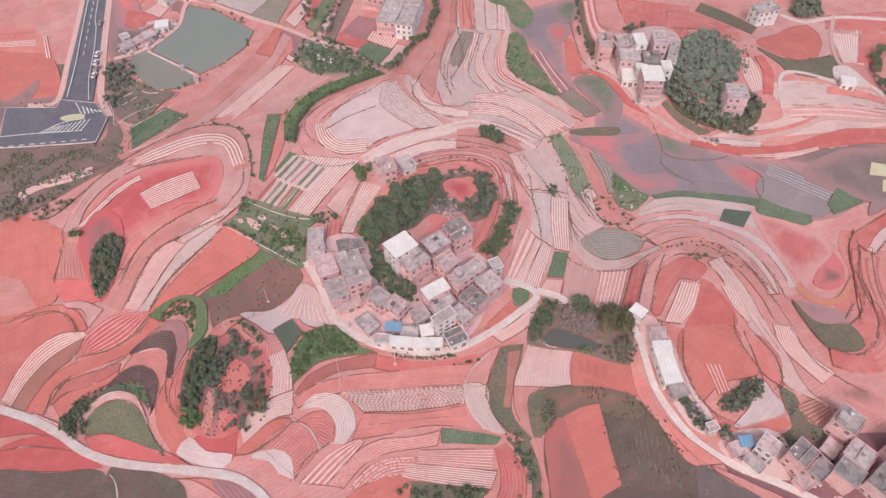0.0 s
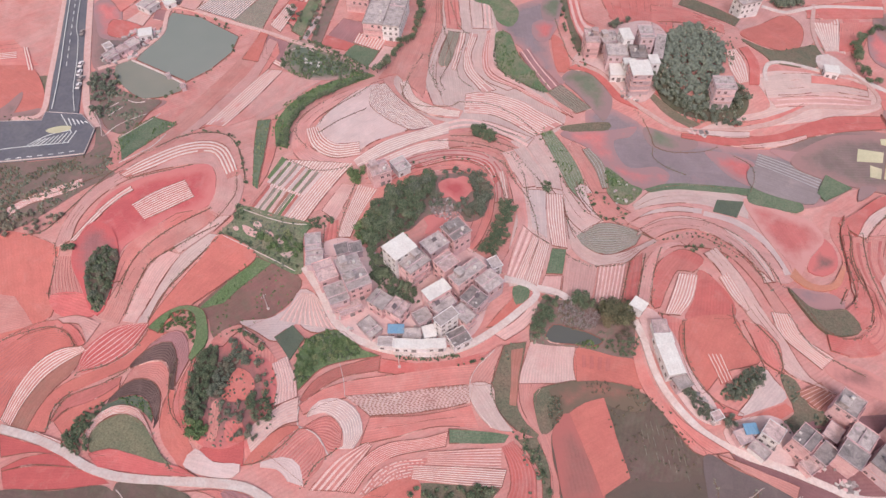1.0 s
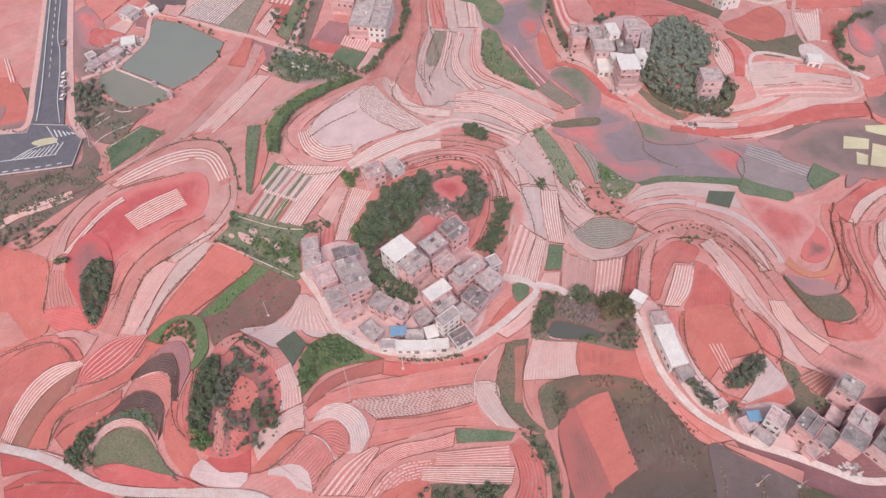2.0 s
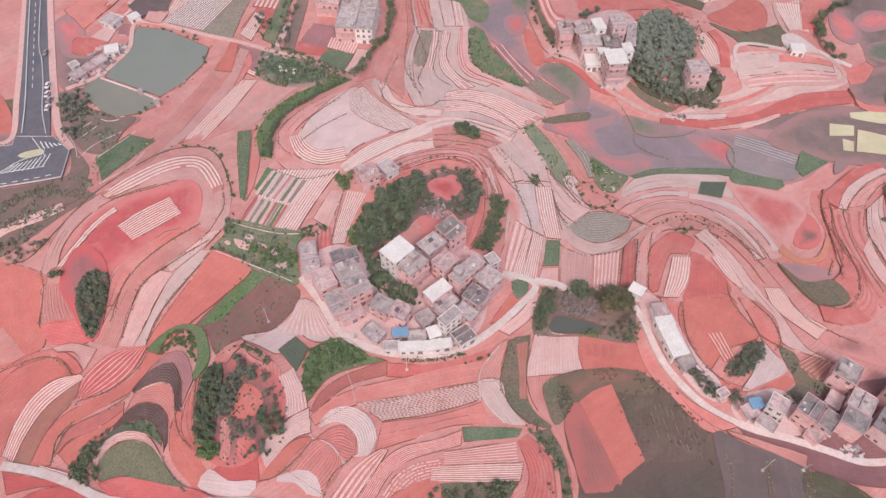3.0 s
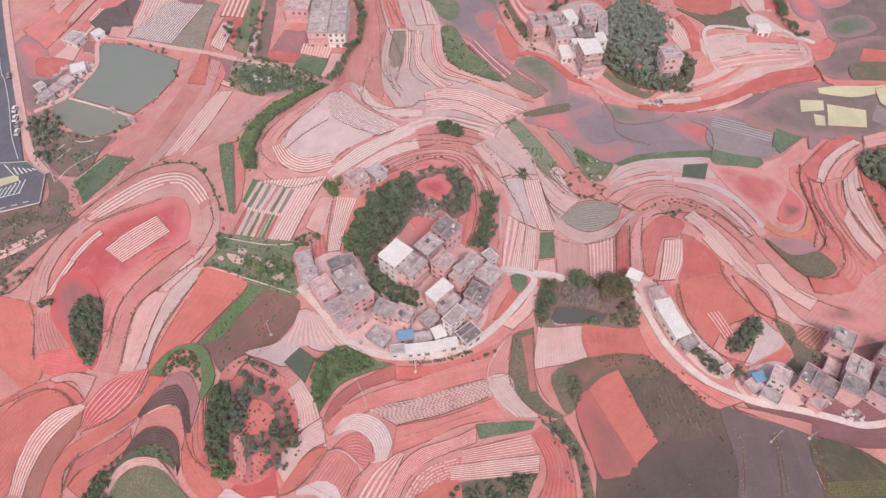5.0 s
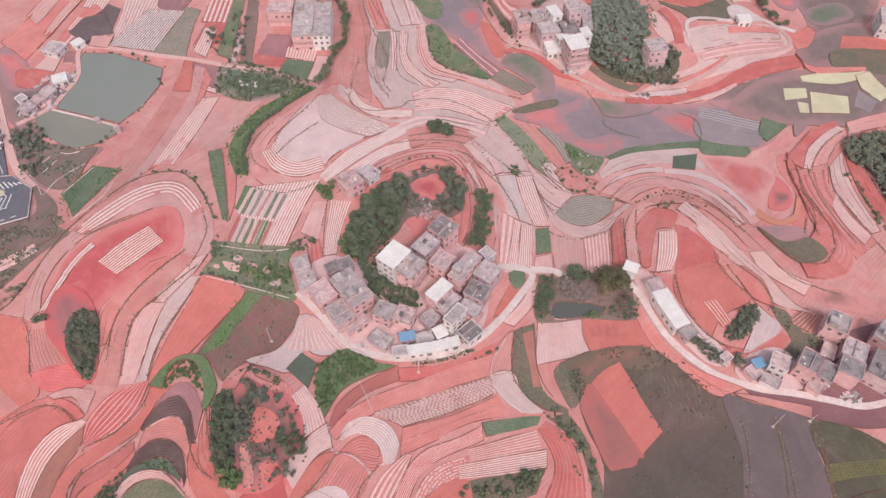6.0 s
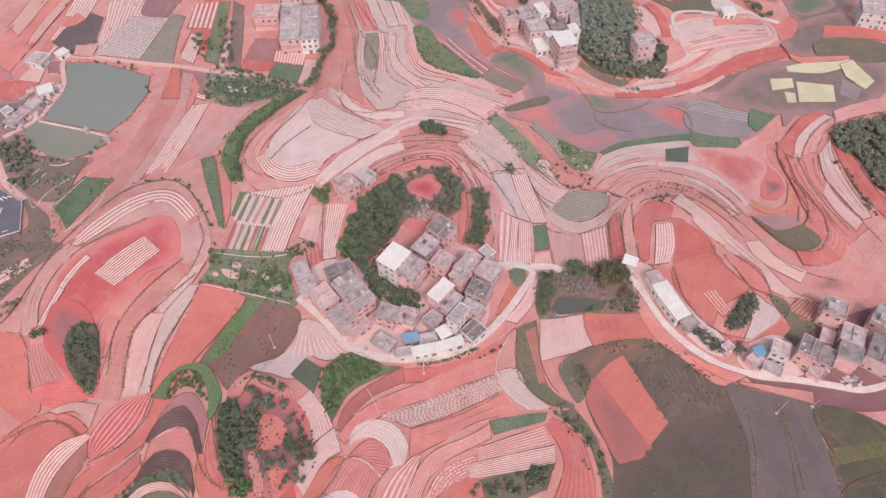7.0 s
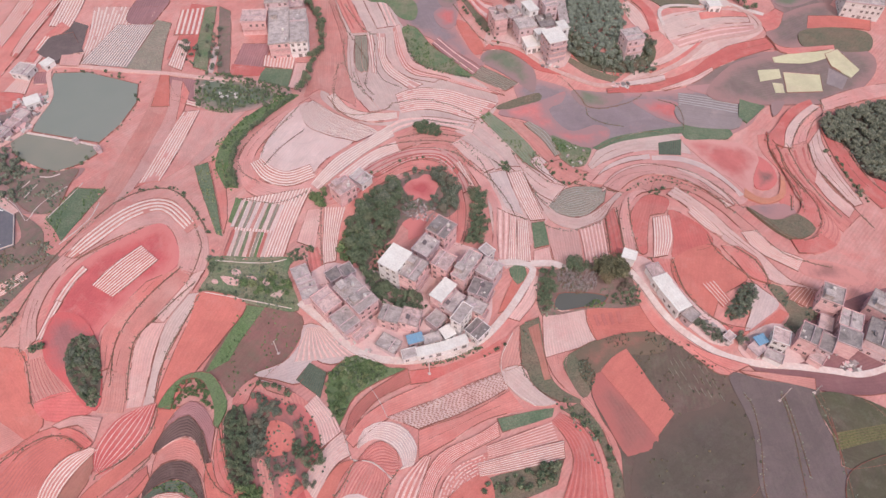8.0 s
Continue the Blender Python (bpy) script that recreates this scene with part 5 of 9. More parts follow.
field("tan", [(20.3, 54), (28.6, 42), (31, 32.6)], [(24.8, 56.5), (32.7, 43.7), (35.3, 33.7)])
field("tan", [(25.9, 57.3), (34.5, 42.5), (37.4, 33.9)], [(30, 60), (39.1, 45.5), (41.8, 33.5)])
field("pink", [(35.2, 30.4), (36.1, 16.6), (38.4, 3.6)], [(42, 30.9), (43, 17.1), (44.2, 3.4)], rows=7)
field("pink", [(26.6, 11), (23.5, -3.9), (22, -12.9)], [(31, 7.4), (28.1, -3.6), (25.1, -13.7)], rows=2, row='pinkfilm')
field("pink", [(31, 7.4), (25.3, -14)], [(33.3, 5.9), (28.5, -14.2)], rows=4)
field("pink", [(33.4, 4.9), (29.1, -14.2)], [(37.6, 4.6), (34.1, -14.9)], rows=6)
field("green", [(38.5, 2.5), (36.4, -9.6)], [(43.7, 2.8), (42.8, -8.6)])
field("tan", [(36.1, -10.6), (34.8, -16)], [(42.6, -9.3), (42.1, -17)])
field("tan", [(41.9, 29.6), (44.8, 15.4), (49, 6.9), (57.5, 2.1), (66.8, 4.8), (76.5, 11.5)], [(44.5, 10.7), (47.1, 1.5), (56.7, -3.6), (65.8, -1.5), (70.9, 4.3), (77.5, 9.8)])
field("net", [(47.6, 10.3), (54.7, 17.2), (62, 18.6), (72.8, 14.7)], [(49.8, 6.3), (54.7, 3.4), (60.9, 2.5), (69.4, 7.5)], rows=13, row='greyfilm', fill=0.2)
field("pink", [(43.9, 0.1), (42.5, -18.9)], [(55.5, -3.5), (53, -19.9)])
field("pink", [(55.9, -3.5), (53.9, -19.2)], [(65.8, -1.5), (62.5, -20.7)], rows=7, row='pinkfilm', fill=0.4)
field("red", [(66.9, -1), (63.3, -20.8)], [(71.8, 3.6), (69, -19.6)], rows=3, row='redrow')
field("orange", [(17.1, -34.4), (21.8, -26.6), (27.6, -18.3)], [(22.1, -33.2), (27.1, -26.4), (32.1, -20)])
field("tan", [(20, -36.5), (28.4, -28.6), (33.7, -20.4)], [(23.9, -38.5), (31.3, -31.8), (36, -22.6)], bank=0.3)
plot("green", [(25, -17.3), (30.3, -15.8), (31, -20.5), (26.7, -24.1)])
# weedy ground under the grove; canopy shade is put into its darker colour
plot("scrub", [(-31.9, 4.7), (-28.5, 15.7), (-21.2, 24.5), (-11.2, 30.8), (3.7, 35), (11.6, 29.5), (13, 20.1), (10.5, 11.9), (4.8, 9.5), (1.3, 14), (-10, 10.2), (-14.8, 3.3), (-20, -0.7), (-23.6, -4.6), (-28.1, -8.3), (-31.3, -4.5)], bank=0, label='weedy ground under the grove, shade in its colour')
plot("scrub", [(-28, -10.1), (-21.5, -14.1), (-17.1, -21.7), (-8.9, -23.1), (-8, -28.9), (-13.8, -30.6), (-20.9, -26.5), (-27, -20.3)], bank=0, label='weedy ground under the trees, shade in its colour')
plot("soft_deep", [(-8.2, 27.2), (-4.4, 30.6), (-1.6, 31), (1.4, 33), (5.2, 31.2), (6.6, 27), (5.2, 24.6), (3, 20.4), (0.2, 18.4), (-2.6, 20.8), (-6.2, 19.4), (-7, 23.4)], bank=0)
plot("soft_deep", [(-11.6, 9.4), (-7, 11.2), (-3.6, 9.8), (-0.6, 11), (-3.4, 5.6), (-5, 2.4), (-9.8, 1.4), (-9.2, 5.6)], bank=0)

# west side: garden strips, meadow and fields
field("pink", [(-70.9, 32.1), (-73.9, 19.4), (-79.3, 3.6)], [(-44.1, 33.5), (-49.8, 21.4), (-57.2, 1.2)], rows=20)
field("lush", [(-73.9, 33.5), (-76.8, 21.2)], [(-70.9, 31.5), (-73.9, 19.4)], bank=0)
field("pale", [(-71.6, 31.4), (-75.9, 18.6)], [(-70.4, 31.1), (-74.7, 18.3)], bank=0, label='narrow garden bed of vegetables and bare earth')
field("meadow", [(-70.1, 31), (-74.4, 18.3)], [(-68.9, 30.6), (-73.2, 18)], bank=0, label='narrow garden bed of vegetables and bare earth')
field("pale", [(-68.6, 30.5), (-73, 17.9)], [(-67.4, 30.2), (-71.8, 17.7)], bank=0, label='narrow garden bed of vegetables and bare earth')
field("net", [(-67.1, 30.1), (-71.5, 17.6)], [(-65.9, 29.8), (-70.4, 17.3)], bank=0, label='narrow garden bed of vegetables and bare earth')
field("pale", [(-65.6, 29.7), (-70.1, 17.2)], [(-64.4, 29.3), (-68.9, 17)], bank=0, label='narrow garden bed of vegetables and bare earth')
field("salmon", [(-64.1, 29.2), (-68.7, 16.9)], [(-62.9, 28.9), (-67.5, 16.6)], bank=0, label='narrow garden bed of vegetables and bare earth')
field("pale", [(-62.6, 28.8), (-67.2, 16.5)], [(-61.4, 28.4), (-66.1, 16.2)], bank=0, label='narrow garden bed of vegetables and bare earth')
field("meadow", [(-61.1, 28.4), (-65.8, 16.2)], [(-59.9, 28), (-64.6, 15.9)], bank=0, label='narrow garden bed of vegetables and bare earth')
field("pale", [(-59.7, 27.9), (-64.4, 15.8)], [(-58.4, 27.6), (-63.2, 15.5)], bank=0, label='narrow garden bed of vegetables and bare earth')
field("net", [(-58.2, 27.5), (-62.9, 15.4)], [(-56.9, 27.1), (-61.7, 15.1)], bank=0, label='narrow garden bed of vegetables and bare earth')
field("pale", [(-56.7, 27), (-61.5, 15)], [(-55.4, 26.7), (-60.3, 14.7)], bank=0, label='narrow garden bed of vegetables and bare earth')
field("salmon", [(-76.5, 17.1), (-80, 4.5)], [(-75.4, 16.9), (-78.9, 4.3)], bank=0, label='narrow garden bed of vegetables and bare earth')
field("dusk", [(-75.2, 16.9), (-78.7, 4.2)], [(-74.1, 16.6), (-77.6, 4)], bank=0, label='narrow garden bed of vegetables and bare earth')
field("tan", [(-73.9, 16.6), (-77.4, 4)], [(-72.8, 16.3), (-76.3, 3.7)], bank=0, label='narrow garden bed of vegetables and bare earth')
field("net", [(-72.6, 16.3), (-76.1, 3.7)], [(-71.5, 16), (-75, 3.5)], bank=0, label='narrow garden bed of vegetables and bare earth')
field("tan", [(-71.3, 16), (-74.8, 3.4)], [(-70.2, 15.8), (-73.7, 3.2)], bank=0, label='narrow garden bed of vegetables and bare earth')
field("meadow", [(-70, 15.7), (-73.5, 3.2)], [(-68.9, 15.4), (-72.4, 2.9)], bank=0, label='narrow garden bed of vegetables and bare earth')
field("tan", [(-68.6, 15.4), (-72.2, 2.9)], [(-67.6, 15.1), (-71.1, 2.6)], bank=0, label='narrow garden bed of vegetables and bare earth')
field("rust", [(-67.3, 15.1), (-70.9, 2.6)], [(-66.3, 14.8), (-69.8, 2.4)], bank=0, label='narrow garden bed of vegetables and bare earth')
field("net", [(-66, 14.8), (-69.6, 2.3)], [(-65, 14.5), (-68.5, 2.1)], bank=0, label='narrow garden bed of vegetables and bare earth')
field("lush", [(-64.7, 14.5), (-68.3, 2)], [(-63.6, 14.2), (-67.2, 1.8)], bank=0, label='narrow garden bed of vegetables and bare earth')
field("dusk", [(-63.4, 14.1), (-67, 1.7)], [(-62.3, 13.9), (-65.9, 1.4)], bank=0, label='narrow garden bed of vegetables and bare earth')
field("tan", [(-62.1, 13.8), (-65.6, 1.4)], [(-61, 13.5), (-64.6, 1.1)], bank=0, label='narrow garden bed of vegetables and bare earth')
field("tan", [(-46.7, 22.4), (-51.5, 8.3)], [(-41.2, 21.7), (-44.9, 4)])
field("pink", [(-39.9, 22.2), (-41.6, 6.5), (-42.4, -3.9)], [(-31.7, 20.7), (-35.3, 8.9), (-37.7, -3.7)], rows=8)
field("red", [(-47.8, 2.8), (-47.2, -12.3)], [(-43.6, 4.4), (-40.8, -12.6)], rows=3, row='redrow')
plot("meadow", [(-82.2, 4.9), (-67.7, 3.5), (-53.5, 1.2), (-55.6, -4.6), (-52.5, -20.9), (-63.8, -18), (-75.7, -13.3), (-86.1, -8.7), (-83.5, -2.4)], bank=0, label='weedy green meadow with bare patches')
plot("tan", [(-79.5, -3.8), (-76.4, -4.1), (-72, -6.3), (-72.6, -8), (-77, -7.3)], bank=0, label="bare pale patch in the meadow")
plot("tan", [(-75.8, -2.1), (-73.9, -0.8), (-71.8, -3.4), (-74.3, -4.2)], bank=0, label="bare pale patch in the meadow")
plot("tan", [(-70.4, -4.3), (-67.7, -4.9), (-66.7, -6.4), (-69.1, -6.4)], bank=0, label="bare pale patch in the meadow")
plot("tan", [(-64.9, -7.6), (-62.8, -5.8), (-62.1, -8.5), (-63.9, -9.3)], bank=0, label="bare pale patch in the meadow")
plot("tan", [(-62.4, -13.6), (-57.8, -11.5), (-58.5, -14.9)], bank=0, label="bare pale patch in the meadow")
plot("tan", [(-82.8, -5), (-80.8, -4.9), (-80.2, -6.3), (-81.7, -6.6)], bank=0, label="bare pale patch in the meadow")
plot("orange", [(-86, -9.4), (-70.9, -15.4), (-78.5, -27.6), (-88.2, -39.3), (-96.3, -49.8), (-100.7, -47.7), (-96.2, -33.6), (-89.8, -19.3)])
plot("maroon", [(-70, -15.8), (-53.6, -21.6), (-51.6, -28.6), (-57.3, -39.1), (-72.6, -50.8), (-77.3, -49), (-80, -43.8), (-86, -40.6), (-79.3, -28.8)])
field("lush", [(-70.8, -16.3), (-78.3, -28.8), (-85.4, -40.6)], [(-64.4, -18), (-72.3, -28.7), (-76.9, -36.7)], bank=0)
plot("pale", [(-51.3, -27.5), (-45.5, -28.7), (-37.9, -36.7), (-30.4, -42.3), (-43, -44.3), (-49.1, -41.8), (-53.6, -50.1), (-60.9, -47.5), (-68.6, -43.8), (-58.9, -41), (-53.2, -34.9)], bank=0.4)
field("tan", [(-50.2, -28.7), (-53.3, -35.6), (-55.4, -41.5)], [(-44.6, -29.4), (-36.2, -38.4), (-31.6, -42.1)], rows=11, row='pinkfilm', fill=0.4, bank=0)
field("dkgreen", [(-54.8, -48.8), (-49.8, -42.5)], [(-47.2, -56.2), (-44.3, -47)])
plot("lush", [(-44, -62.9), (-45, -53.3), (-42.8, -46.7), (-37.4, -42.8), (-31.6, -42.7), (-23.8, -48.4), (-18, -49.8), (-27.4, -52.7), (-36.1, -57.1), (-40.8, -64.6), (-42.7, -67.4)])

# western hill
field("pink", [(-173.6, -10.1), (-167.4, -2.9), (-157.4, 1.2), (-148.1, 7.1)], [(-175.9, -4.7), (-169.2, 1.4), (-159.6, 6.5), (-150.9, 11.2)], rows=6)
field("pink", [(-146.3, -23.1), (-146.9, -9), (-144.3, 4.2), (-136.9, 15.3), (-127.7, 24.1), (-117, 34.2), (-106.9, 37.1), (-99.1, 34.1), (-90.5, 21.8), (-86.7, 9.1), (-89.2, -2.8)], [(-141, -19.6), (-141.5, -8.1), (-137.5, 3.6), (-129.5, 13.2), (-116.4, 20.3), (-104, 24.4), (-97.4, 19.8), (-94.2, 10.1), (-94.6, 1.5)])
field("salmon", [(-136, 14.6), (-129.8, 23.6), (-117.9, 35), (-107.3, 38.7), (-98.3, 35.5), (-91, 26.1), (-87.8, 20.1)], [(-132, 12.7), (-123.9, 18.9), (-114.3, 27.4), (-105.2, 31), (-100.7, 29.2), (-95.8, 22.9), (-91.7, 17)], rows=4, fill=0.5)
field("pink", [(-87.8, 20.1), (-84.6, 16.2), (-83.5, 8.5), (-84.7, 0), (-89.3, -8.9)], [(-89.1, 18.3), (-86.7, 8.8), (-89.3, -2.3), (-93.1, -8.5)])
plot("soft_deep", [(-129.8, 9.8), (-121.5, 15.9), (-108, 22.6), (-101.6, 23.7), (-96.9, 18.6), (-94.1, 8.7), (-95.1, 2), (-104.9, -3.9), (-112.8, -13.4), (-119.5, -19.8), (-121.2, -33.6), (-130, -35.6), (-134.7, -28.9), (-140.2, -20.1), (-138.8, -10.7), (-136.2, 2.2)], bank=0)
field("red", [(-124.2, -0.7), (-117, 7.4), (-108.2, 14.3)], [(-116.3, -7.3), (-108.9, -0.8), (-101.5, 6.2)], rows=10, fill=0.5)
field("pink", [(-136.7, -5.7), (-132.7, 2.6), (-128.6, 8.6)], [(-134.5, -7.3), (-130.4, 1.5), (-126.4, 6.4)], rows=2)
field("pink", [(-141.1, -19.8), (-138.7, -13.1), (-135.8, -5.2)], [(-139, -19.9), (-136.5, -13.5), (-133.6, -6.3)], rows=2)
field("red", [(-105.2, -2.9), (-111.7, -10.5), (-117.9, -18.6), (-119.1, -26.9), (-118.3, -34.2)], [(-94.1, 1.5), (-101.7, -6.4), (-109.6, -15), (-114.3, -25.2), (-116.3, -33.5)])
field("salmon", [(-94.1, 1.5), (-101.7, -6.4), (-109.6, -15), (-114.3, -25.2), (-116.3, -33.5)], [(-88.8, -1.6), (-95.3, -9.8), (-101.5, -17.3), (-107.6, -25), (-110.7, -37.1), (-110.9, -48.3)])
field("tan", [(-88.8, -1.6), (-94.5, -9.7), (-101.5, -17.3)], [(-84.8, -0.5), (-90.1, -9), (-98.6, -19.8)], bank=0.3)
field("tan", [(-103.9, -19.4), (-108, -26.7), (-109.1, -37.1), (-110.2, -48.1)], [(-97.9, -19.8), (-101.6, -29.8), (-103.6, -39.4), (-105.4, -48.1)])
field("tan", [(-90.1, -9.5), (-97.7, -19.7), (-101.2, -29.8), (-103.2, -39.4), (-104.8, -48.1)], [(-86, -9.4), (-93.6, -23.9), (-100, -37.3), (-101.1, -47.3)])
field("salmon", [(-116.3, -33.5), (-117.9, -41.3), (-119.3, -47.8)], [(-110.7, -37.1), (-110.7, -43.2), (-111.2, -49.4)])
field("salmon", [(-144, -26.5), (-142.5, -34.2), (-139.6, -41.6)], [(-135.9, -25.9), (-131.5, -34.4), (-127.7, -39.7)], rows=9, row='redrow', fill=0.2)
plot("deep", [(-139.4, -41.6), (-127.7, -39.7), (-120.5, -46.6), (-127.2, -49), (-135.3, -47.8)], bank=0)
plot("orange", [(-174.5, -18.7), (-146.7, -21.5), (-142.7, -29.8), (-140.7, -41.2), (-136, -49.4), (-147.7, -58.1), (-157.9, -61.2)])
field("salmon", [(-165, -42.7), (-152.7, -43.4)], [(-157.9, -61.2), (-140.7, -53.4)], bank=0)
field("pink", [(-133, -50.2), (-125.9, -48), (-117.4, -49.8)], [(-130.6, -51.8), (-124.1, -51.4), (-119.2, -57.4)])

# south-west terraces
field("red", [(-156.3, -65.2), (-147.4, -58.9), (-141.3, -53.4), (-132.5, -50.6), (-124.1, -53.4), (-119.5, -57.8)], [(-154.8, -69), (-146.1, -62.5), (-141.9, -57.4), (-133.9, -53.8), (-127.5, -54.6), (-121.4, -59.4)])
field("orange", [(-154.8, -69), (-146.1, -62.5), (-141.9, -57.4), (-133.9, -53.8), (-127.5, -54.6), (-121.4, -59.4)], [(-140.9, -90.7), (-135.6, -87.3), (-135.7, -78.4), (-133.6, -68.1), (-128.6, -61.7), (-121, -59)], rows=14, row='redrow', fill=0.35)
field("salmon", [(-135.4, -87.6), (-135.7, -78.4), (-133.8, -68.1), (-128.5, -61.3), (-120.7, -58.8)], [(-131, -89.3), (-130.6, -82), (-128.4, -72.8), (-124.1, -66.2), (-118, -60.2)], rows=6, fill=0.42)
field("rust", [(-131, -89.3), (-130.6, -82), (-128.4, -72.8), (-124.1, -66.2), (-119.4, -61.3)], [(-125.5, -90.2), (-125, -82.9), (-123.1, -75.1), (-119.9, -70), (-118.7, -65.6)])
field("deep", [(-118.7, -66.8), (-118.9, -59.8), (-113.5, -51.8), (-106.2, -48.5)], [(-116.4, -68.3), (-109, -64.5), (-103.2, -57.8), (-100.3, -47.7)], rows=7, row='pinkfilm', fill=0.2)
field("orange", [(-125.4, -90.4), (-125, -82.3), (-122.4, -75.1), (-116.1, -69.3), (-108.9, -64.9), (-102, -58.2), (-99.9, -49.3)], [(-118.8, -89.4), (-120.1, -81.1), (-117.9, -76.5), (-112, -72.1), (-103.9, -66.6), (-100.6, -63.8), (-96.8, -55.9), (-91.7, -50.5)])
field("dusk", [(-119.1, -85.9), (-118.9, -80.2), (-116.5, -76.5), (-109.6, -72.3), (-102.4, -68.2)], [(-117.9, -85.5), (-116.1, -81.3), (-112, -79.5), (-106, -75.3), (-102.2, -71)])
field("orange", [(-117.8, -85.9), (-115.4, -81.3), (-110.5, -78.9), (-105.4, -74.9), (-101.8, -70.7)], [(-112.1, -90.7), (-110.9, -85.5), (-107.3, -80.4), (-103.8, -76.8), (-101.5, -72.9)])
field("salmon", [(-122.3, -89.4), (-112.5, -91.8)], [(-122.2, -90.7), (-112.4, -93.1)], rows=2)
field("lush", [(-100.2, -49.7), (-96.2, -43.3), (-90, -39.3), (-83, -40.6), (-78.7, -47.8), (-77.2, -54.5), (-80.1, -60.9)], [(-95.6, -51), (-93.4, -42.9), (-89.6, -41.2), (-85.4, -42.8), (-82.6, -48.9), (-81.2, -55.2), (-81.6, -59.5)], bank=0.3)
field("mauve", [(-97.2, -55.9), (-92.7, -50.5), (-88, -49.6), (-83.6, -54), (-81, -60.4)], [(-98.9, -60.5), (-93.7, -54.6), (-89.5, -54.1), (-85.4, -60.1), (-82.3, -70)], bank=0.3)
field("dark", [(-100.9, -63.8), (-98.4, -58.7), (-93.7, -54.6), (-89.7, -54.1), (-85.4, -60.1), (-82.2, -71.5)], [(-100.3, -65), (-94.8, -61.8), (-90.2, -61), (-86.9, -64.1), (-84.3, -71.4)], rows=7, row='darkrow', fill=0.4)
field("salmon", [(-101, -70.7), (-99.6, -64.8), (-94.6, -61.8), (-90.3, -61.4), (-86.7, -65.1), (-84.1, -71.4)], [(-101.5, -72.4), (-97.9, -68.5), (-93.1, -67.9), (-89.5, -69.5), (-86.2, -72.9), (-84.4, -76.8)])
field("dark", [(-103.2, -76.2), (-100, -70.3), (-95, -68), (-89.5, -69.5), (-85.7, -74.6), (-84.1, -81.6)], [(-103.4, -78.8), (-98.8, -75), (-93.4, -74.2), (-89.2, -76.2), (-85.8, -80.8), (-84.6, -84.5)], rows=7, row='darkrow', fill=0.4)
field("dkgreen", [(-104.3, -78.8), (-98.8, -75), (-93.5, -73.9), (-89.2, -76.2), (-86, -80.8)], [(-104.1, -82.8), (-98.7, -78.7), (-94.4, -77.9), (-89.3, -79.8), (-85.9, -82.7)])
field("salmon", [(-105, -92.5), (-106.3, -85.6), (-102.9, -79.9), (-97.2, -77.6), (-90.2, -80), (-83.5, -87.3)], [(-102.8, -92.8), (-103.8, -87.3), (-101.1, -82.1), (-96.4, -80.7), (-90.4, -82.8), (-84.2, -88)], rows=6)
plot("moss", [(-102.2, -93.8), (-104.1, -87.1), (-100.4, -82.5), (-95.3, -80.7), (-89.1, -82.8), (-83.3, -88.1), (-78.4, -92.8), (-72.6, -95.7), (-67.7, -97.3), (-82.5, -95.8), (-96.4, -94.7)], label='olive-green shallow basin field')
field("deep", [(-101.9, -94.5), (-95.6, -92.4), (-83.4, -93.8), (-72.2, -95.3)], [(-97.5, -98.2), (-90.7, -98.6), (-79.4, -98.5), (-65.7, -97.7)])
field("orange", [(-84, -71.7), (-84, -79), (-81.5, -86.3), (-75.2, -92.5), (-69.9, -97.7)], [(-81.9, -71), (-80.7, -76.7), (-76.9, -82.1), (-70.5, -88.3), (-67, -92.9)])
field("red", [(-81.4, -69.1), (-80.7, -76.7), (-76.9, -82.1), (-70.9, -88)], [(-79.1, -56.4), (-78.1, -66.5), (-76.8, -75.8), (-74.3, -81.2), (-71.8, -86.6)])
plot("red", [(-73.9, -53.6), (-67.7, -46.1), (-57.2, -51.7), (-48.5, -60.8), (-46, -72.1), (-49, -81.1), (-51.7, -89.6), (-65.1, -90.5), (-71.4, -87.1), (-75.4, -78.5), (-78, -63.6), (-76.6, -55.5)])
plot("soft_bank", [(-75.5, -54.7), (-70, -50.2), (-65.6, -51.5), (-59.3, -56.2), (-53.5, -57.9), (-49.1, -65.8), (-47.5, -73.2), (-47.7, -80.2), (-52.3, -86.7), (-60.6, -88.6), (-68.5, -87.6), (-75.4, -79.7), (-77.6, -68.8), (-77.5, -59.1)], bank=0, label="weedy mauve-brown ground under the hill trees")
# umber ground paints the dark gaps between the hill trees' crowns
plot("umber", [(-77, -55.8), (-72.2, -55), (-70.4, -61.5), (-69.6, -71.1), (-69.3, -80), (-71, -82), (-75.4, -79.7), (-77.3, -70.7), (-78.1, -61)], bank=0, label="weedy ground darkened for the shade between crowns")
plot("umber", [(-69.6, -59.5), (-64.2, -60.7), (-64.4, -67.1), (-65.5, -72.3), (-69, -72.5), (-69.4, -65.4)], bank=0, label="weedy ground darkened for the shade between crowns")
plot("orange", [(-63.2, -61.7), (-58.4, -63.4), (-55.7, -67.6), (-57.3, -72.3), (-62.4, -73.5), (-65.3, -72.1), (-64.9, -66.5)], bank=0)
plot("salmon", [(-75.6, -54.1), (-73.7, -48.8), (-68.2, -45.1), (-66.8, -46.6), (-69.5, -50.9), (-70.8, -54.4)], bank=0.3)
plot("salmon", [(-67.9, -74.8), (-65.1, -74.5), (-63, -85.3), (-65.7, -86.2)], bank=0, label="bare stepped earth between shrubs")
plot("red", [(-61.5, -80.2), (-56.4, -79.6), (-54.2, -84.7), (-59.5, -86.3)], bank=0, label="bare stepped earth between shrubs")
field("salmon", [(-67.6, -46.6), (-58.1, -50.6)], [(-64.3, -50.6), (-58.7, -53.8)], bank=0.4)
